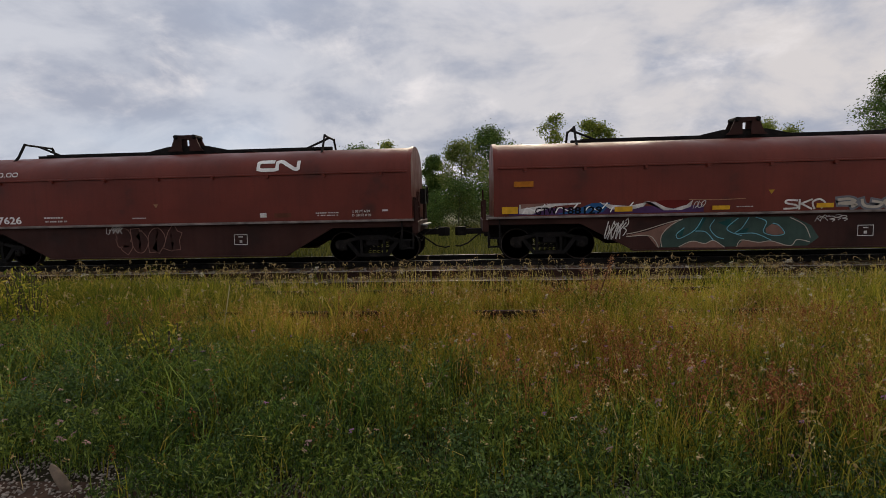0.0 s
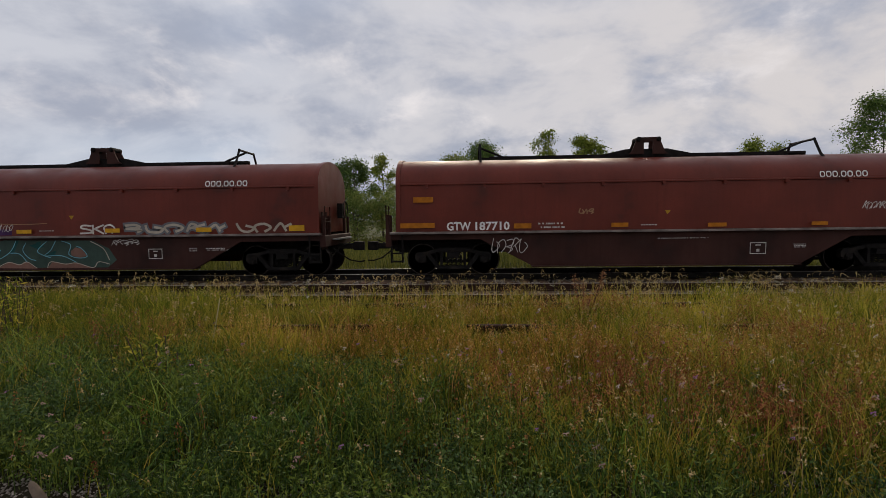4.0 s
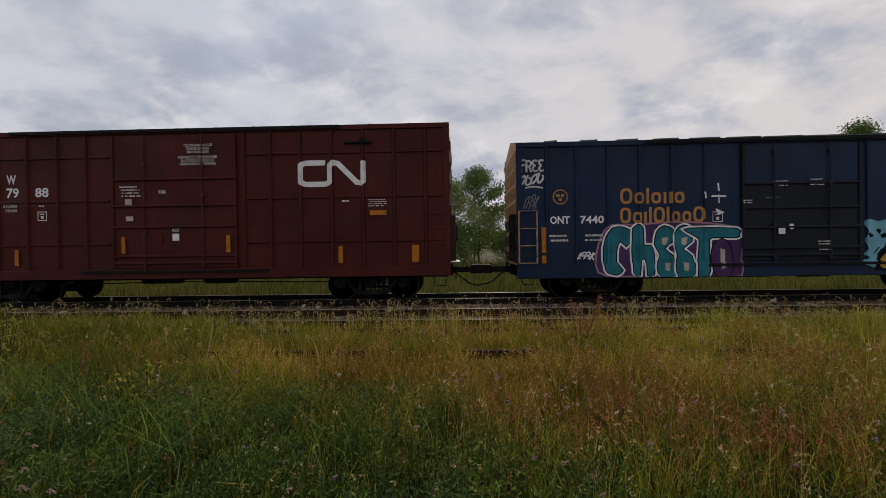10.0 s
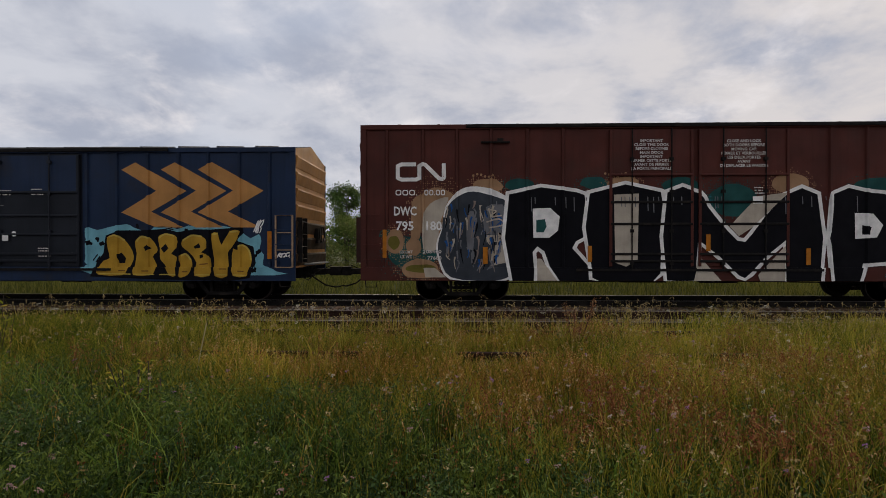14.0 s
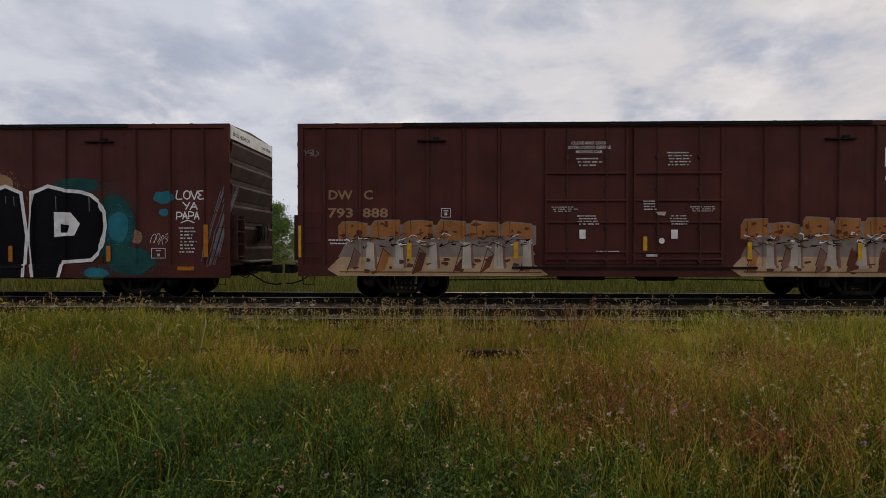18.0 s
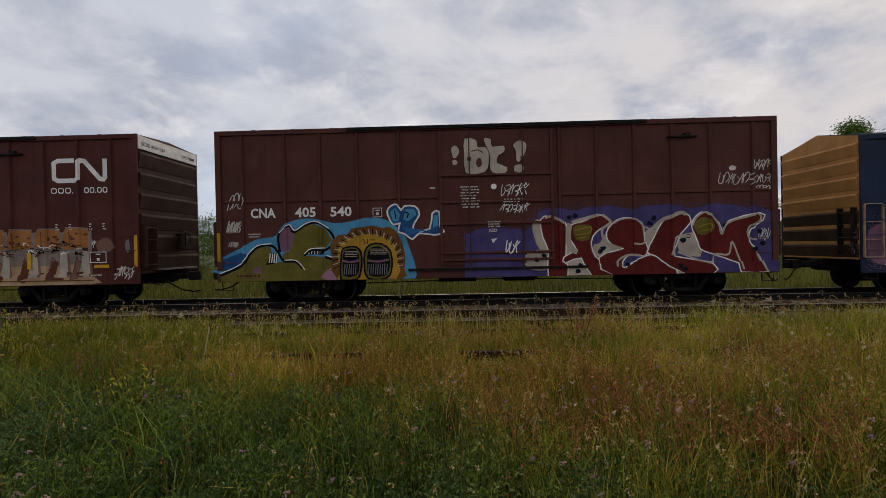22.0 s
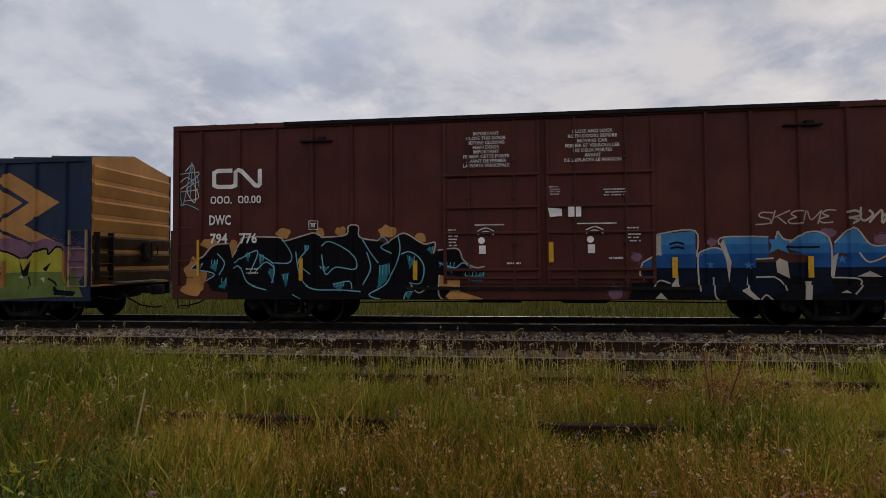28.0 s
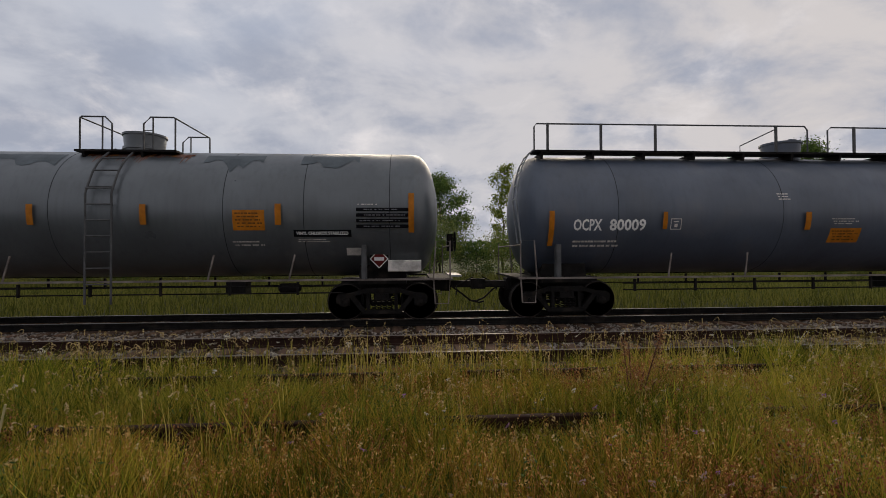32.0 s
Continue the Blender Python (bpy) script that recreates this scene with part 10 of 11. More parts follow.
    p.poly("teal", [(4.17, 1.06), (4.49, 1.11), (4.40, 0.87)]).line("aqua", [(4.22, 1.00), (4.23, 1.09)], 0.018).line("aqua", [(4.30, 1.00), (4.31, 1.09)], 0.018).line("aqua", [(4.38, 1.00), (4.39, 1.09)], 0.018).line("aqua", [(4.46, 1.00), (4.47, 1.09)], 0.018)
    p.poly("teal", [(5.37, 1.51), (5.64, 1.58), (5.55, 1.15), (5.32, 0.94)]).line("aqua", [(5.37, 1.29), (5.38, 1.53)], 0.018).line("aqua", [(5.45, 1.29), (5.46, 1.53)], 0.018).line("aqua", [(5.53, 1.29), (5.54, 1.53)], 0.018).line("aqua", [(5.61, 1.29), (5.62, 1.53)], 0.018)
    p.poly("teal", [(6.05, 1.78), (6.27, 1.64), (6.12, 1.42)]).line("aqua", [(6.12, 1.62), (6.13, 1.75)], 0.018).line("aqua", [(6.23, 1.62), (6.24, 1.75)], 0.018)
    p.poly("teal", [(6.54, 1.91), (6.73, 1.99), (6.68, 1.77)]).line("aqua", [(6.60, 1.89), (6.61, 1.97)], 0.018).line("aqua", [(6.69, 1.89), (6.70, 1.97)], 0.018)
    p.poly("teal", [(6.82, 1.61), (7.24, 1.47), (7.16, 1.31)]).line("aqua", [(6.87, 1.48), (6.88, 1.59)], 0.018).line("aqua", [(6.95, 1.48), (6.96, 1.59)], 0.018).line("aqua", [(7.04, 1.48), (7.05, 1.59)], 0.018).line("aqua", [(7.12, 1.48), (7.13, 1.59)], 0.018).line("aqua", [(7.21, 1.48), (7.22, 1.59)], 0.018)
    p.poly("teal", [(7.43, 1.29), (7.71, 1.26), (7.95, 1.36), (7.91, 1.12), (7.64, 1.12)]).line("aqua", [(7.48, 1.25), (7.49, 1.34)], 0.018).line("aqua", [(7.57, 1.25), (7.58, 1.34)], 0.018).line("aqua", [(7.66, 1.25), (7.67, 1.34)], 0.018).line("aqua", [(7.74, 1.25), (7.75, 1.34)], 0.018).line("aqua", [(7.83, 1.25), (7.84, 1.34)], 0.018).line("aqua", [(7.92, 1.25), (7.93, 1.34)], 0.018)
    p.poly("teal", [(5.99, 0.80), (6.20, 0.88), (6.11, 0.69)]).line("aqua", [(6.05, 0.79), (6.06, 0.86)], 0.018).line("aqua", [(6.16, 0.79), (6.17, 0.86)], 0.018)
    p.poly("teal", [(1.89, 1.82), (2.04, 1.89), (1.98, 1.60)]).line("aqua", [(1.94, 1.76), (1.95, 1.87)], 0.018).line("aqua", [(2.01, 1.76), (2.02, 1.87)], 0.018)
    p.poly("teal", [(2.49, 1.38), (2.68, 1.49), (2.64, 1.10)]).line("aqua", [(2.55, 1.31), (2.56, 1.46)], 0.018).line("aqua", [(2.64, 1.31), (2.65, 1.46)], 0.018)
    p.line("aqua", [(1.59, 1.60), (2.11, 1.89), (2.23, 1.82), (2.00, 1.31)], 0.03)
    p.line("aqua", [(2.27, 1.82), (2.68, 1.53), (2.64, 1.10)], 0.03)
    p.line("aqua", [(2.90, 2.17), (3.12, 1.81), (3.05, 1.60), (2.68, 1.60)], 0.03)
    p.line("aqua", [(3.90, 2.01), (4.12, 2.12), (4.69, 1.80), (4.77, 1.44), (4.26, 1.48), (4.00, 1.31), (3.90, 1.80)], 0.03)
    p.line("aqua", [(4.91, 2.22), (5.13, 1.86), (5.34, 1.58)], 0.03)
    p.line("aqua", [(5.34, 2.14), (5.45, 2.22), (5.57, 2.10), (5.41, 1.96), (5.69, 1.81)], 0.03)
    p.line("aqua", [(5.91, 1.79), (6.12, 1.85), (6.36, 1.70), (6.48, 1.44), (6.39, 1.09), (6.11, 1.09)], 0.03)
    p.line("aqua", [(5.84, 2.26), (5.87, 1.79), (5.55, 1.09), (5.12, 0.81), (5.41, 0.69)], 0.03)
    p.line("aqua", [(6.85, 1.57), (7.23, 1.45), (7.44, 1.57), (7.71, 1.36)], 0.03)
    p.line("aqua", [(1.44, 1.35), (1.74, 1.53), (1.97, 1.10), (2.49, 0.92)], 0.03)
    p.line("aqua", [(3.23, 1.88), (3.35, 1.24), (3.68, 0.95), (4.40, 0.92), (4.91, 0.88)], 0.03)
    p.line("aqua", [(4.19, 1.06), (4.62, 1.13), (4.69, 0.95)], 0.03)
    p.line("aqua", [(5.97, 0.64), (6.04, 0.85), (6.22, 0.88)], 0.03)
    p.line("aqua", [(3.16, 0.81), (3.37, 0.69)], 0.03)
    # the tail of the piece towards the car's end
    p.blob("gold", 0.55, 1.35, 0.30, 0.35, 3, 0.25).blob("gold", 0.95, 2.10, 0.22, 0.14, 5, 0.2).blob("gold", 0.50, 0.95, 0.35, 0.18, 6, 0.2)
    p.poly("black", [(0.42, 1.45), (0.75, 1.75), (1.05, 2.05), (1.46, 2.10), (1.60, 1.60), (1.46, 0.86), (1.05, 0.90), (0.85, 1.15), (1.05, 1.30), (0.72, 1.42)])
    p.poly("teal", [(0.95, 1.50), (1.18, 1.72), (1.12, 1.38)]).line("aqua", [(1.00, 1.57), (1.01, 1.69)], 0.018).line("aqua", [(1.07, 1.57), (1.08, 1.69)], 0.018).line("aqua", [(1.15, 1.57), (1.16, 1.69)], 0.018).poly("teal", [(1.20, 1.00), (1.42, 1.25), (1.40, 0.95)]).line("aqua", [(1.27, 1.11), (1.28, 1.23)], 0.018).line("aqua", [(1.38, 1.11), (1.39, 1.23)], 0.018).poly("teal", [(0.55, 1.45), (0.78, 1.62), (0.74, 1.46)]).line("aqua", [(0.60, 1.54), (0.61, 1.61)], 0.018).line("aqua", [(0.67, 1.54), (0.68, 1.61)], 0.018).line("aqua", [(0.75, 1.54), (0.76, 1.61)], 0.018)
    p.line("cream", [(0.42, 1.45), (0.75, 1.75), (1.05, 2.05), (1.46, 2.10)], 0.035).line("aqua", [(0.85, 1.15), (1.08, 1.32), (0.72, 1.42), (0.42, 1.45)], 0.03).line("aqua", [(1.15, 1.85), (1.35, 1.60), (1.20, 1.30)], 0.03)
    p.line("aqua", [(2.15, 1.35), (2.45, 1.62), (2.70, 1.40), (2.60, 1.10)], 0.03).line("aqua", [(3.55, 1.95), (3.30, 1.60), (3.62, 1.30)], 0.03).line("aqua", [(4.95, 1.05), (5.15, 1.45), (5.05, 1.85)], 0.03).line("cream", [(6.15, 1.05), (6.35, 0.85), (6.60, 1.0)], 0.03)
    decal(box_g, "graffiti", p.shift(0.04), *s, label="black letters edged in ice blue over ochre")
    p = Paint()
    p.haze("mauve", 13.15, 2.01, 0.15, 0.11, 6)
    p.haze("mauve", 15.63, 2.19, 0.24, 0.12, 6)
    p.haze("mauve", 16.76, 2.04, 0.20, 0.13, 4)
    p.haze("mauve", 11.47, 1.68, 0.15, 0.12, 6)
    p.haze("mauve", 10.99, 0.85, 0.19, 0.17, 9)
    p.haze("mauve", 18.41, 1.96, 0.16, 0.14, 11)
    p.poly("black", [(11.25, 0.60), (11.45, 1.08), (18.40, 1.30), (18.72, 1.00), (18.66, 0.60)])
    p.poly("navy", [(12.1, 0.72), (12.0, 1.3), (13.0, 1.55), (18.2, 1.5), (18.5, 1.2), (18.4, 0.72)])
    p.poly("black", [(11.35, 1.08), (12.42, 1.05), (13.54, 1.14), (14.75, 1.24), (15.70, 1.14), (16.94, 1.24), (17.98, 1.27), (18.19, 1.54), (18.51, 1.48), (18.54, 1.06), (18.19, 0.84), (17.67, 0.84), (15.16, 0.65), (12.42, 0.67), (12.16, 0.56), (11.35, 0.62)])
    fade(p, [(11.60, 1.55), (11.93, 1.73), (12.04, 1.71), (12.04, 1.15), (11.83, 1.03), (11.61, 1.18)])
    fade(p, [(12.04, 2.21), (12.80, 2.27), (12.80, 1.06), (12.42, 0.98), (12.39, 1.15), (12.04, 1.07)])
    fade(p, [(12.85, 0.84), (12.85, 1.65), (12.98, 1.83), (13.24, 1.88), (13.48, 1.78), (13.52, 1.08), (13.21, 0.76), (12.85, 0.80)])
    fade(p, [(13.41, 2.12), (14.38, 2.12), (14.38, 1.65), (14.08, 1.61), (14.08, 1.21), (14.48, 1.21), (14.68, 0.87), (14.21, 0.70), (13.88, 0.71), (13.58, 0.87), (13.51, 1.61), (13.34, 1.95)])
    fade(p, [(14.82, 1.98), (15.16, 2.20), (15.50, 2.20), (15.69, 1.99), (15.70, 0.87), (15.27, 0.83), (15.27, 1.68), (14.82, 1.83)])
    fade(p, [(15.73, 1.68), (15.77, 1.21), (16.66, 1.20), (16.97, 1.24), (16.83, 1.58), (16.49, 1.53), (16.28, 1.75), (16.11, 1.65)])
    fade(p, [(15.77, 1.97), (16.18, 2.31), (16.52, 1.92), (16.87, 1.89), (16.90, 1.72), (16.49, 1.53), (16.28, 1.75), (16.11, 1.65), (15.91, 1.75), (15.73, 1.68)])
    fade(p, [(17.09, 2.23), (17.56, 2.25), (17.58, 1.68), (17.67, 1.65), (17.69, 2.13), (18.26, 2.23), (18.26, 1.34), (17.91, 1.26), (17.56, 1.20), (17.28, 1.27), (17.08, 1.54)])
    p.poly("cobalt", [(14.58, 2.25), (14.70, 2.07), (14.88, 2.03), (14.75, 1.88), (14.82, 1.73), (14.58, 1.84), (14.38, 1.73), (14.45, 1.92), (14.38, 2.05), (14.53, 2.07)])
    p.poly("cream", [(11.93, 2.14), (12.04, 2.22), (12.04, 1.71), (11.93, 1.73)])
    p.poly("cream", [(12.39, 1.55), (12.42, 0.98), (12.21, 0.96), (12.34, 1.15)])
    p.poly("cream", [(14.61, 1.63), (14.78, 1.55), (14.82, 1.17), (14.55, 1.31), (14.53, 1.55)])
    p.poly("cream", [(15.12, 1.11), (15.27, 1.10), (15.24, 0.66), (15.10, 0.67)])
    p.poly("cream", [(16.23, 1.21), (16.49, 1.33), (16.74, 1.20)])
    p.poly("cream", [(16.99, 2.13), (17.09, 2.23), (17.13, 1.61), (17.35, 1.30), (17.61, 1.23), (17.25, 1.20), (17.03, 1.54)])
    p.poly("cream", [(17.98, 1.27), (17.84, 0.86), (18.03, 0.84)])
    p.poly("cream", [(13.33, 1.95), (13.41, 2.08), (13.51, 1.75), (13.58, 1.55), (13.52, 1.08), (13.46, 1.61)])
    p.poly("cream", [(11.87, 0.72), (12.00, 0.85), (12.14, 0.68)])
    p.poly("cream", [(15.84, 0.85), (15.96, 0.91), (16.08, 0.84)])
    p.poly("cream", [(13.91, 1.24), (13.89, 0.97), (13.76, 0.90), (14.03, 0.66), (14.15, 0.70), (13.94, 0.91)])
    p.poly("cream", [(15.74, 1.67), (15.85, 1.74), (15.81, 1.55), (15.75, 1.21), (15.70, 1.21)])
    p.line("cream", [(11.93, 2.14), (12.04, 2.22), (12.80, 2.27), (12.82, 1.68)], 0.035)
    p.line("cream", [(12.87, 0.88), (12.85, 1.65), (12.98, 1.82), (13.24, 1.88), (13.48, 1.78)], 0.035)
    p.line("cream", [(13.31, 1.95), (13.41, 2.12), (14.38, 2.12)], 0.035)
    p.line("cream", [(14.82, 1.98), (15.16, 2.20), (15.50, 2.20), (15.70, 1.95), (15.70, 1.21)], 0.035)
    p.line("cream", [(15.77, 1.97), (16.18, 2.31), (16.52, 1.92), (16.87, 1.89), (16.90, 1.72), (16.49, 1.53), (16.28, 1.75)], 0.035)
    p.line("cream", [(17.09, 2.23), (17.56, 2.25), (17.58, 1.68)], 0.035)
    p.line("cream", [(17.67, 1.68), (17.69, 2.13), (18.26, 2.23)], 0.035)
    p.line("cream", [(11.60, 1.55), (11.93, 1.73), (12.04, 1.71)], 0.035)
    p.line("cream", [(11.60, 1.55), (11.54, 1.28), (11.64, 1.15)], 0.035)
    p.line("cream", [(11.83, 0.96), (12.00, 1.13), (12.23, 1.06)], 0.035)
    p.line("cream", [(13.18, 1.21), (13.19, 0.78), (13.31, 0.66)], 0.035)
    p.line("cream", [(14.15, 0.66), (14.28, 0.80), (14.43, 0.67)], 0.035)
    p.line("cream", [(14.48, 1.21), (14.65, 1.09), (14.72, 0.90)], 0.035)
    p.line("cream", [(14.09, 1.61), (14.48, 1.63)], 0.035)
    p.line("cream", [(14.09, 1.20), (14.48, 1.21)], 0.035)
    p.line("cream", [(15.70, 1.19), (16.25, 1.16), (16.29, 1.01), (16.14, 0.82)], 0.035)
    p.line("cream", [(14.58, 2.25), (14.70, 2.07), (14.88, 2.03)], 0.035)
    p.line("cream", [(14.53, 2.07), (14.58, 2.25)], 0.035)
    p.line("cream", [(18.30, 1.61), (18.49, 1.54), (18.57, 1.23), (18.49, 0.96)], 0.035)
    p.line("navy", [(12.22, 1.97), (12.39, 2.01), (12.55, 1.97)], 0.045)
    p.line("navy", [(12.24, 1.87), (12.39, 1.90), (12.55, 1.87)], 0.045)
    p.line("navy", [(14.75, 1.88), (15.16, 1.87), (15.46, 1.88)], 0.045)
    p.line("navy", [(18.02, 2.03), (18.16, 2.07)], 0.045)
    p.poly("cobalt", [(13.11, 1.59), (13.14, 1.52), (13.21, 1.53), (13.15, 1.47), (13.17, 1.40), (13.11, 1.45), (13.05, 1.41), (13.07, 1.48), (13.01, 1.52), (13.09, 1.52)])
    p.poly("cobalt", [(13.94, 1.57), (13.97, 1.51), (14.04, 1.51), (13.98, 1.46), (14.00, 1.38), (13.94, 1.44), (13.88, 1.39), (13.90, 1.46), (13.84, 1.51), (13.92, 1.51)])
    p.poly("cobalt", [(15.92, 1.69), (15.95, 1.63), (16.02, 1.63), (15.96, 1.58), (15.98, 1.50), (15.92, 1.56), (15.85, 1.51), (15.88, 1.59), (15.82, 1.63), (15.89, 1.63)])
    p.poly("cobalt", [(17.70, 1.47), (17.73, 1.40), (17.81, 1.41), (17.74, 1.35), (17.77, 1.28), (17.70, 1.33), (17.63, 1.28), (17.66, 1.36), (17.60, 1.40), (17.67, 1.40)])
    p.poly("orange", [(17.48, 1.07), (17.72, 1.08), (17.72, 0.90), (17.48, 0.89)])
    decal(box_g, "graffiti", p.shift(0.04), *s, label="bright blue three-dimensional graffiti letters")
    p = Paint()
    piece(p, "SKEME", 14.44, 16.1, 2.38, 2.72, 0.042, [("clay", 0.0, (0, 0)), ("cream", -0.02, (0, 0))], 3, 0.05, 0.08)
    p.scribble("cream", 16.3, 17.45, 2.40, 2.74, 82, 0.05, 4)
    decal(box_g, "graffiti", p.shift(-0.24), *s, label="pinkish hand-written tag")
    p = Paint().line("pale", smooth([(0.05, 3.89), (0.69, 3.94), (0.33, 3.62), (0.08, 3.45), (0.65, 3.50)], 3, False), 0.024).line("aqua", smooth([(0.12, 3.84), (0.24, 3.10), (0.48, 4.20), (0.44, 3.29)], 3, False), 0.024).line("pale", smooth([(0.30, 3.97), (0.53, 4.11), (0.58, 3.18), (0.35, 3.51), (0.69, 3.72)], 3, False), 0.024).line("aqua", smooth([(0.03, 3.04), (0.33, 3.12), (0.70, 2.97)], 3, False), 0.024).line("pale", smooth([(0.10, 3.63), (0.39, 3.81), (0.67, 3.31), (0.28, 3.21)], 3, False), 0.024).line("aqua", smooth([(0.49, 3.62), (0.62, 3.85), (0.69, 3.50)], 3, False), 0.024)
    decal(box_g, "graffiti", p, *s, label="loose pale scrawl near the end of the car")
    p = Paint().plain_name("white", 1.24, 1.84, 3.12, 3.31, "RRR.").plain_name("white", 2.01, 2.61, 3.12, 3.31, "RR.RR").marks("white", [("DWC", 1.22, 1.80)], 2.58, 2.83).marks("white", [("794", 1.25, 1.71), ("776", 2.05, 2.50)], 2.11, 2.36)
    capacity_box(p, 3.85, 4.10, 2.42, 2.65).lines("pale", 2.2, 2.6, 1.3, 1.5, 2)
    decal(box_g, "lettering", p.shift(-0.24), *s, lift=0.03)
    p = Paint().text("pale", ["IMPORTANT", "CLOSE THIS DOOR", "BEFORE CLOSING", "MAIN DOOR", "IMPORTANT", "FERMER CETTE PORTE", "AVANT DE FERMER", "LA PORTE PRINCIPALE"], 8.29, 4.64, 0.080, 1.38)
    p.text("pale", ["CLOSE AND LOCK", "BOTH DOORS BEFORE", "MOVING CAR", "FERMER ET VERROUILLER", "LES DEUX PORTES", "AVANT", "DE DEPLACER LE WAGON"], 10.78, 4.62, 0.080, 1.42)
    p.rect("pale", 8.0, 8.7, 2.46, 2.49).rect("pale", 10.4, 11.3, 2.46, 2.49).lines("pale", 9.76, 10.02, 3.15, 3.38, 4).poly("white", [(9.73, 2.86), (10.05, 2.83), (10.06, 2.66), (9.78, 2.64)]).rect("white", 10.20, 10.50, 2.64, 2.90)
    for x in (8.26, 10.8):
        p.line("pale", [(x - 0.2, 2.32), (x, 2.40), (x + 0.2, 2.32)], 0.03).line("pale", [(x - 0.2, 2.24), (x, 2.32), (x + 0.2, 2.24)], 0.03).blob("white", x - 0.1, 2.1, 0.08, 0.08, 2, 0.02).rect("white", x - 0.16, x, 1.78, 1.98)
    p.lines("pale", 7.35, 7.6, 1.95, 2.4, 6).lines("pale", 11.52, 11.85, 2.02, 2.4, 5).lines("pale", 11.0, 11.6, 3.1, 3.3, 3).lines("pale", 8.75, 9.15, 1.5, 1.6, 1).lines("pale", 11.1, 11.5, 1.6, 1.72, 1)
    decal(box_g, "lettering", p.shift(-0.24), *s, lift=0.05)
    reflectors(box_g, s, [(a - 0.24, b - 0.24, c, d) for a, b, c, d in ((0.90, 1.01, 1.29, 2.2), (3.61, 3.71, 1.15, 1.71), (6.49, 6.60, 1.16, 1.63), (12.54, 12.66, 1.19, 1.67), (15.46, 15.58, 1.19, 1.67), (18.42, 18.55, 1.30, 2.25), (9.74, 9.85, 1.57, 2.05))], "yellow")


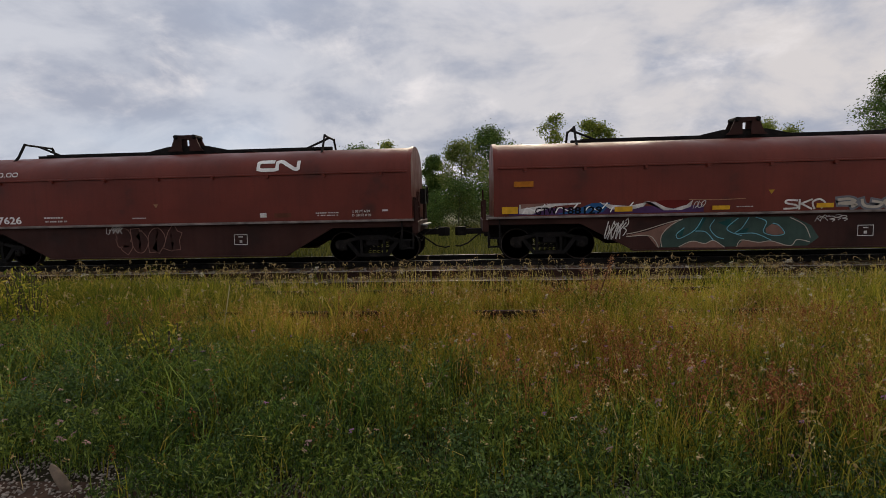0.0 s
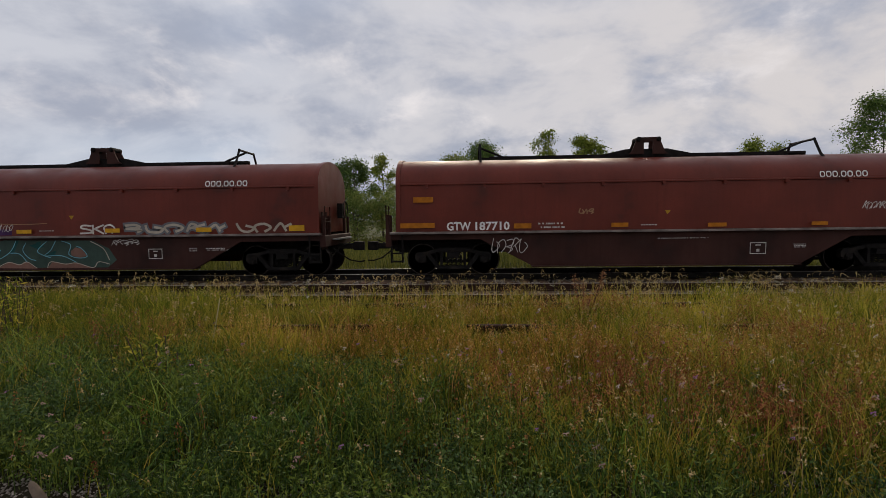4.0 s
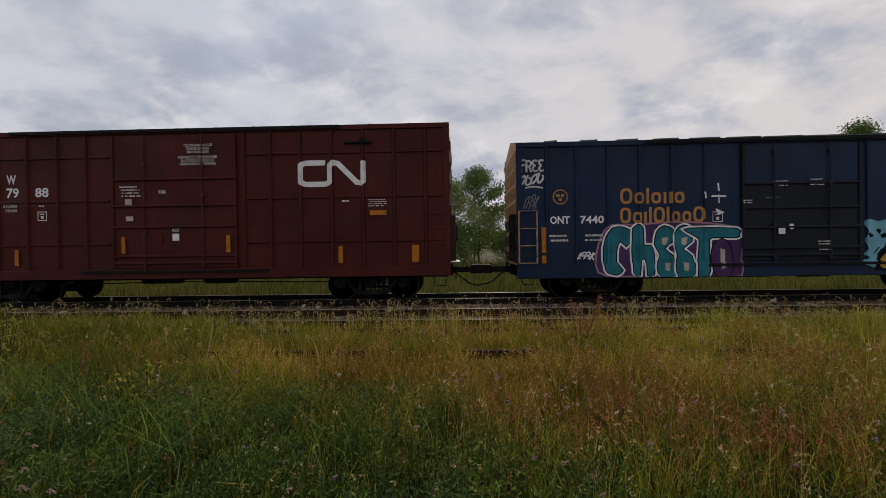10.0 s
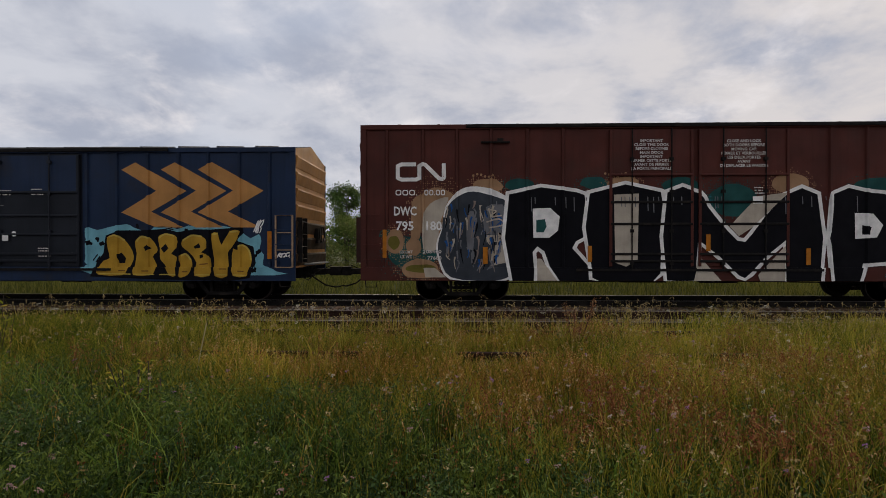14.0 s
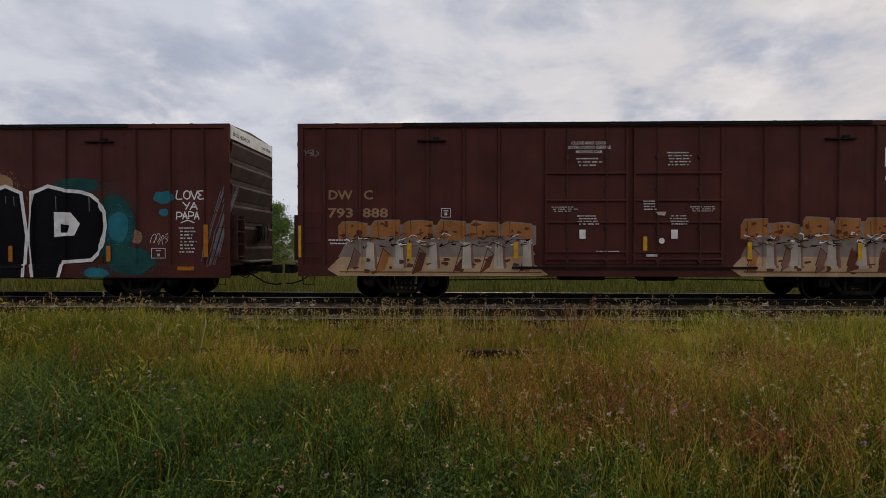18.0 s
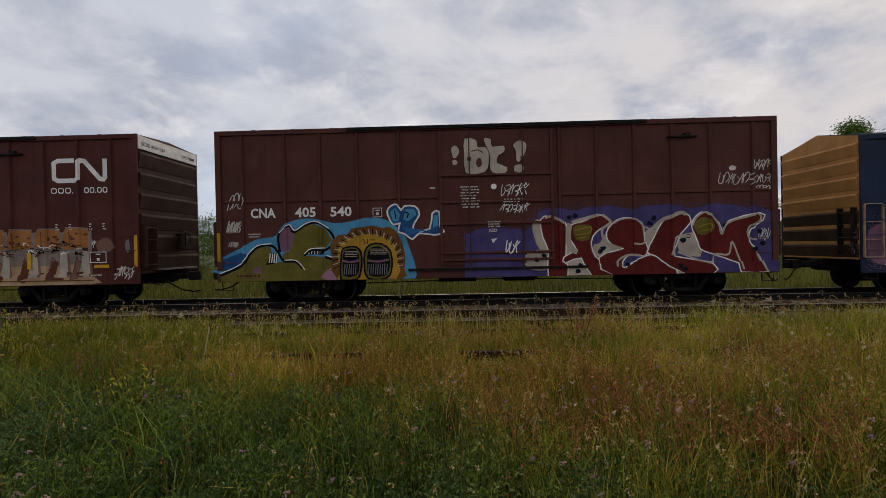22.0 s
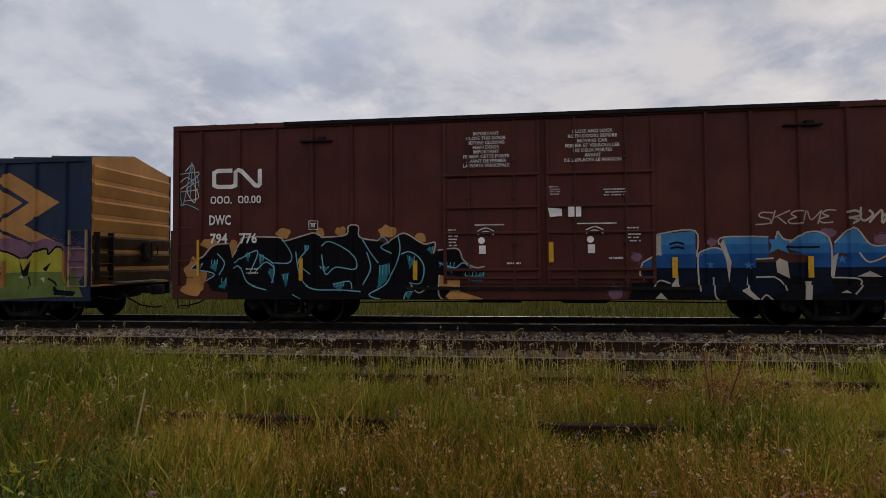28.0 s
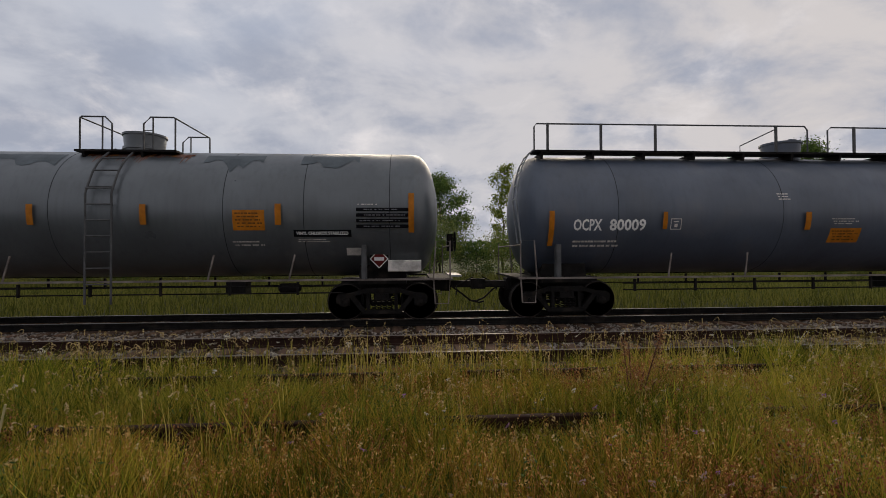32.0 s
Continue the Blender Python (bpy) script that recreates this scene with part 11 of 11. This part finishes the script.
def paint_tanks():
    s = tank_side(2.70, 1.60)
    o = 0.30
    p = Paint().marks("white", [("TILX", 1.75 + o, 2.44 + o), ("402058", 2.62 + o, 3.82 + o)], 2.21, 2.46)
    p.marks("pale", [("LD LMT", 1.75 + o, 2.14 + o), ("179900 LB", 2.30 + o, 2.82 + o), ("81600 KG", 3.04 + o, 3.49 + o)], 1.98, 2.06).marks("pale", [("LT WT", 1.82 + o, 2.14 + o), ("83100 LB", 2.36 + o, 2.82 + o), ("37700 KG", 3.06 + o, 3.51 + o)], 1.84, 1.92)
    r = random.Random(17)
    for k in range(26):
        x = 6.9 + o + 2.3 * r.random()
        p.line("clay", [(x, 4.12), (x + r.uniform(-0.03, 0.03), 4.12 - r.uniform(0.06, 0.30))], (0.07, 0.01))
    # weathered chalky patches with ragged lower edges near the top
    for a, b, low in ((4.7, 6.3, 3.84), (9.6, 11.0, 3.78), (11.9, 13.3, 3.84)):
        n = int((b - a) / 0.14)
        edge = [(a + o + (b - a) * k / n, low + r.uniform(-0.10, 0.12) + 0.10 * math.sin(k * 0.9)) for k in range(n + 1)]
        for (xa, za), (xb, zb) in zip(edge, edge[1:]):
            p.poly("chalk", [(xa, za), (xb, zb), (xb, 4.10), (xa, 4.10)])
    capacity_box(p, 4.02 + o, 4.29 + o, 2.23, 2.47)
    for k in range(24):
        p.rect(r.choice(("rust", "burnt", "clay")), 6.75 + o + 0.105 * k, 6.85 + o + 0.105 * k, 4.06 + r.uniform(-0.05, 0.02), 4.14)
    p.lines("pale", 10.40 + o, 11.15 + o, 1.83, 1.99, 2)
    for k in range(4):
        p.rect("black", 13.28 + o, 14.50 + o, 2.26 + 0.13 * k, 2.34 + 0.13 * k).lines("grey", 13.33 + o, 14.45 + o, 2.27 + 0.13 * k, 2.33 + 0.13 * k, 1, 20 + k)
    p.lines("pale", 13.28 + o, 13.8 + o, 2.78, 2.84, 1, 30)
    p.rect("pale", 13.02 + o, 13.40 + o, 1.62, 1.80)
    p.rect("black", 11.83 + o, 13.16 + o, 2.06, 2.22).text("white", ["VINYL CHLORIDE STABILIZED"], 12.49 + o, 2.105, 0.075, 1.25, 1.20).lines("pale", 11.85 + o, 12.7 + o, 1.93, 2.02, 2, 6)
    decal(tank_a, "lettering", p, *s)
    decal(tank_a, "warning_sign", Paint().rect("orange", 10.46 + o, 11.18 + o, 2.21, 2.68).lines("brown", 10.5 + o, 11.14 + o, 2.26, 2.64, 5), *s, label="orange warning notice with rows of print")
    q = 13.78 + o
    hold = Mesh().box(q - 0.22, q + 0.22, -1.16 - 0.02, -1.16, 1.30, 1.76)
    part("placard_holder", hold, UNDER, tank_a)
    p = Paint().poly("white", [(q, 1.30), (q + 0.23, 1.53), (q, 1.76), (q - 0.23, 1.53)]).poly("red", [(q, 1.33), (q + 0.20, 1.53), (q, 1.73), (q - 0.20, 1.53)]).rect("white", q - 0.12, q + 0.12, 1.49, 1.57)
    decal(tank_a, "placard", p, *flat_side(-1.19), label="red and white hazard diamond")
    part("valve_box", Mesh().box(14.0 + o, 14.8 + o, -1.28, -1.0, 1.22, 1.50, 0.02), PALE, tank_a, "pale grey valve box")
    reflectors(tank_a, s, [(3.88 + o, 4.01 + o, 2.32, 2.79), (6.02 + o, 6.16 + o, 2.34, 2.80), (8.44 + o, 8.58 + o, 2.34, 2.80), (11.43 + o, 11.57 + o, 2.33, 2.82), (0.78 + o, 0.90 + o, 2.15, 3.05), (14.50 + o, 14.63 + o, 2.15, 3.08)])
    s = tank_side(2.68, 1.58)
    p = Paint().marks("white", [("OCPX", 1.34, 2.05), ("80009", 2.24, 3.15)], 2.20, 2.47).lines("pale", 1.34, 2.69, 1.77, 1.98, 2)
    capacity_box(p, 3.77, 4.05, 2.21, 2.48)
    p.lines("pale", 6.53, 6.89, 2.93, 3.13, 3).lines("pale", 7.95, 8.7, 2.32, 2.5, 3)
    decal(tank_b, "lettering", p, *s)
    decal(tank_b, "warning_sign", Paint().rect("orange", 7.97, 8.80, 1.88, 2.24).lines("brown", 8.0, 8.75, 1.92, 2.2, 4), *s, label="orange warning notice with rows of print")
    reflectors(tank_b, s, [(0.72, 0.85, 1.82, 2.66), (3.55, 3.66, 2.22, 2.64), (7.22, 7.37, 2.20, 2.64), (10.8, 10.95, 2.2, 2.64)])


paint_coils()
paint_box_a(POSTS_A, DOORS_A)
paint_box_b(POSTS_BLUE, DOORS_BLUE)
paint_box_c(POSTS_C, DOORS_C)
paint_box_d(POSTS_C, DOORS_C)
paint_box_e(POSTS_E, DOORS_E)
paint_box_f(POSTS_BLUE, DOORS_BLUE)
paint_box_g(POSTS_C, DOORS_C)
paint_tanks()


# ---- what moves ----
def motions():
    for car, x0 in CARS:
        walk(car, [(t, pose(x0 - travelled(t), TRACK_A, 0)) for t in range(33)])
    turn = math.degrees(1 / WHEEL_R)
    for ws, dx in WHEELSETS:
        walk(ws, [(k / 10, pose(dx, 0, WHEEL_R, 0, -travelled(k / 10) * turn, 0)) for k in range(321)])


motions()
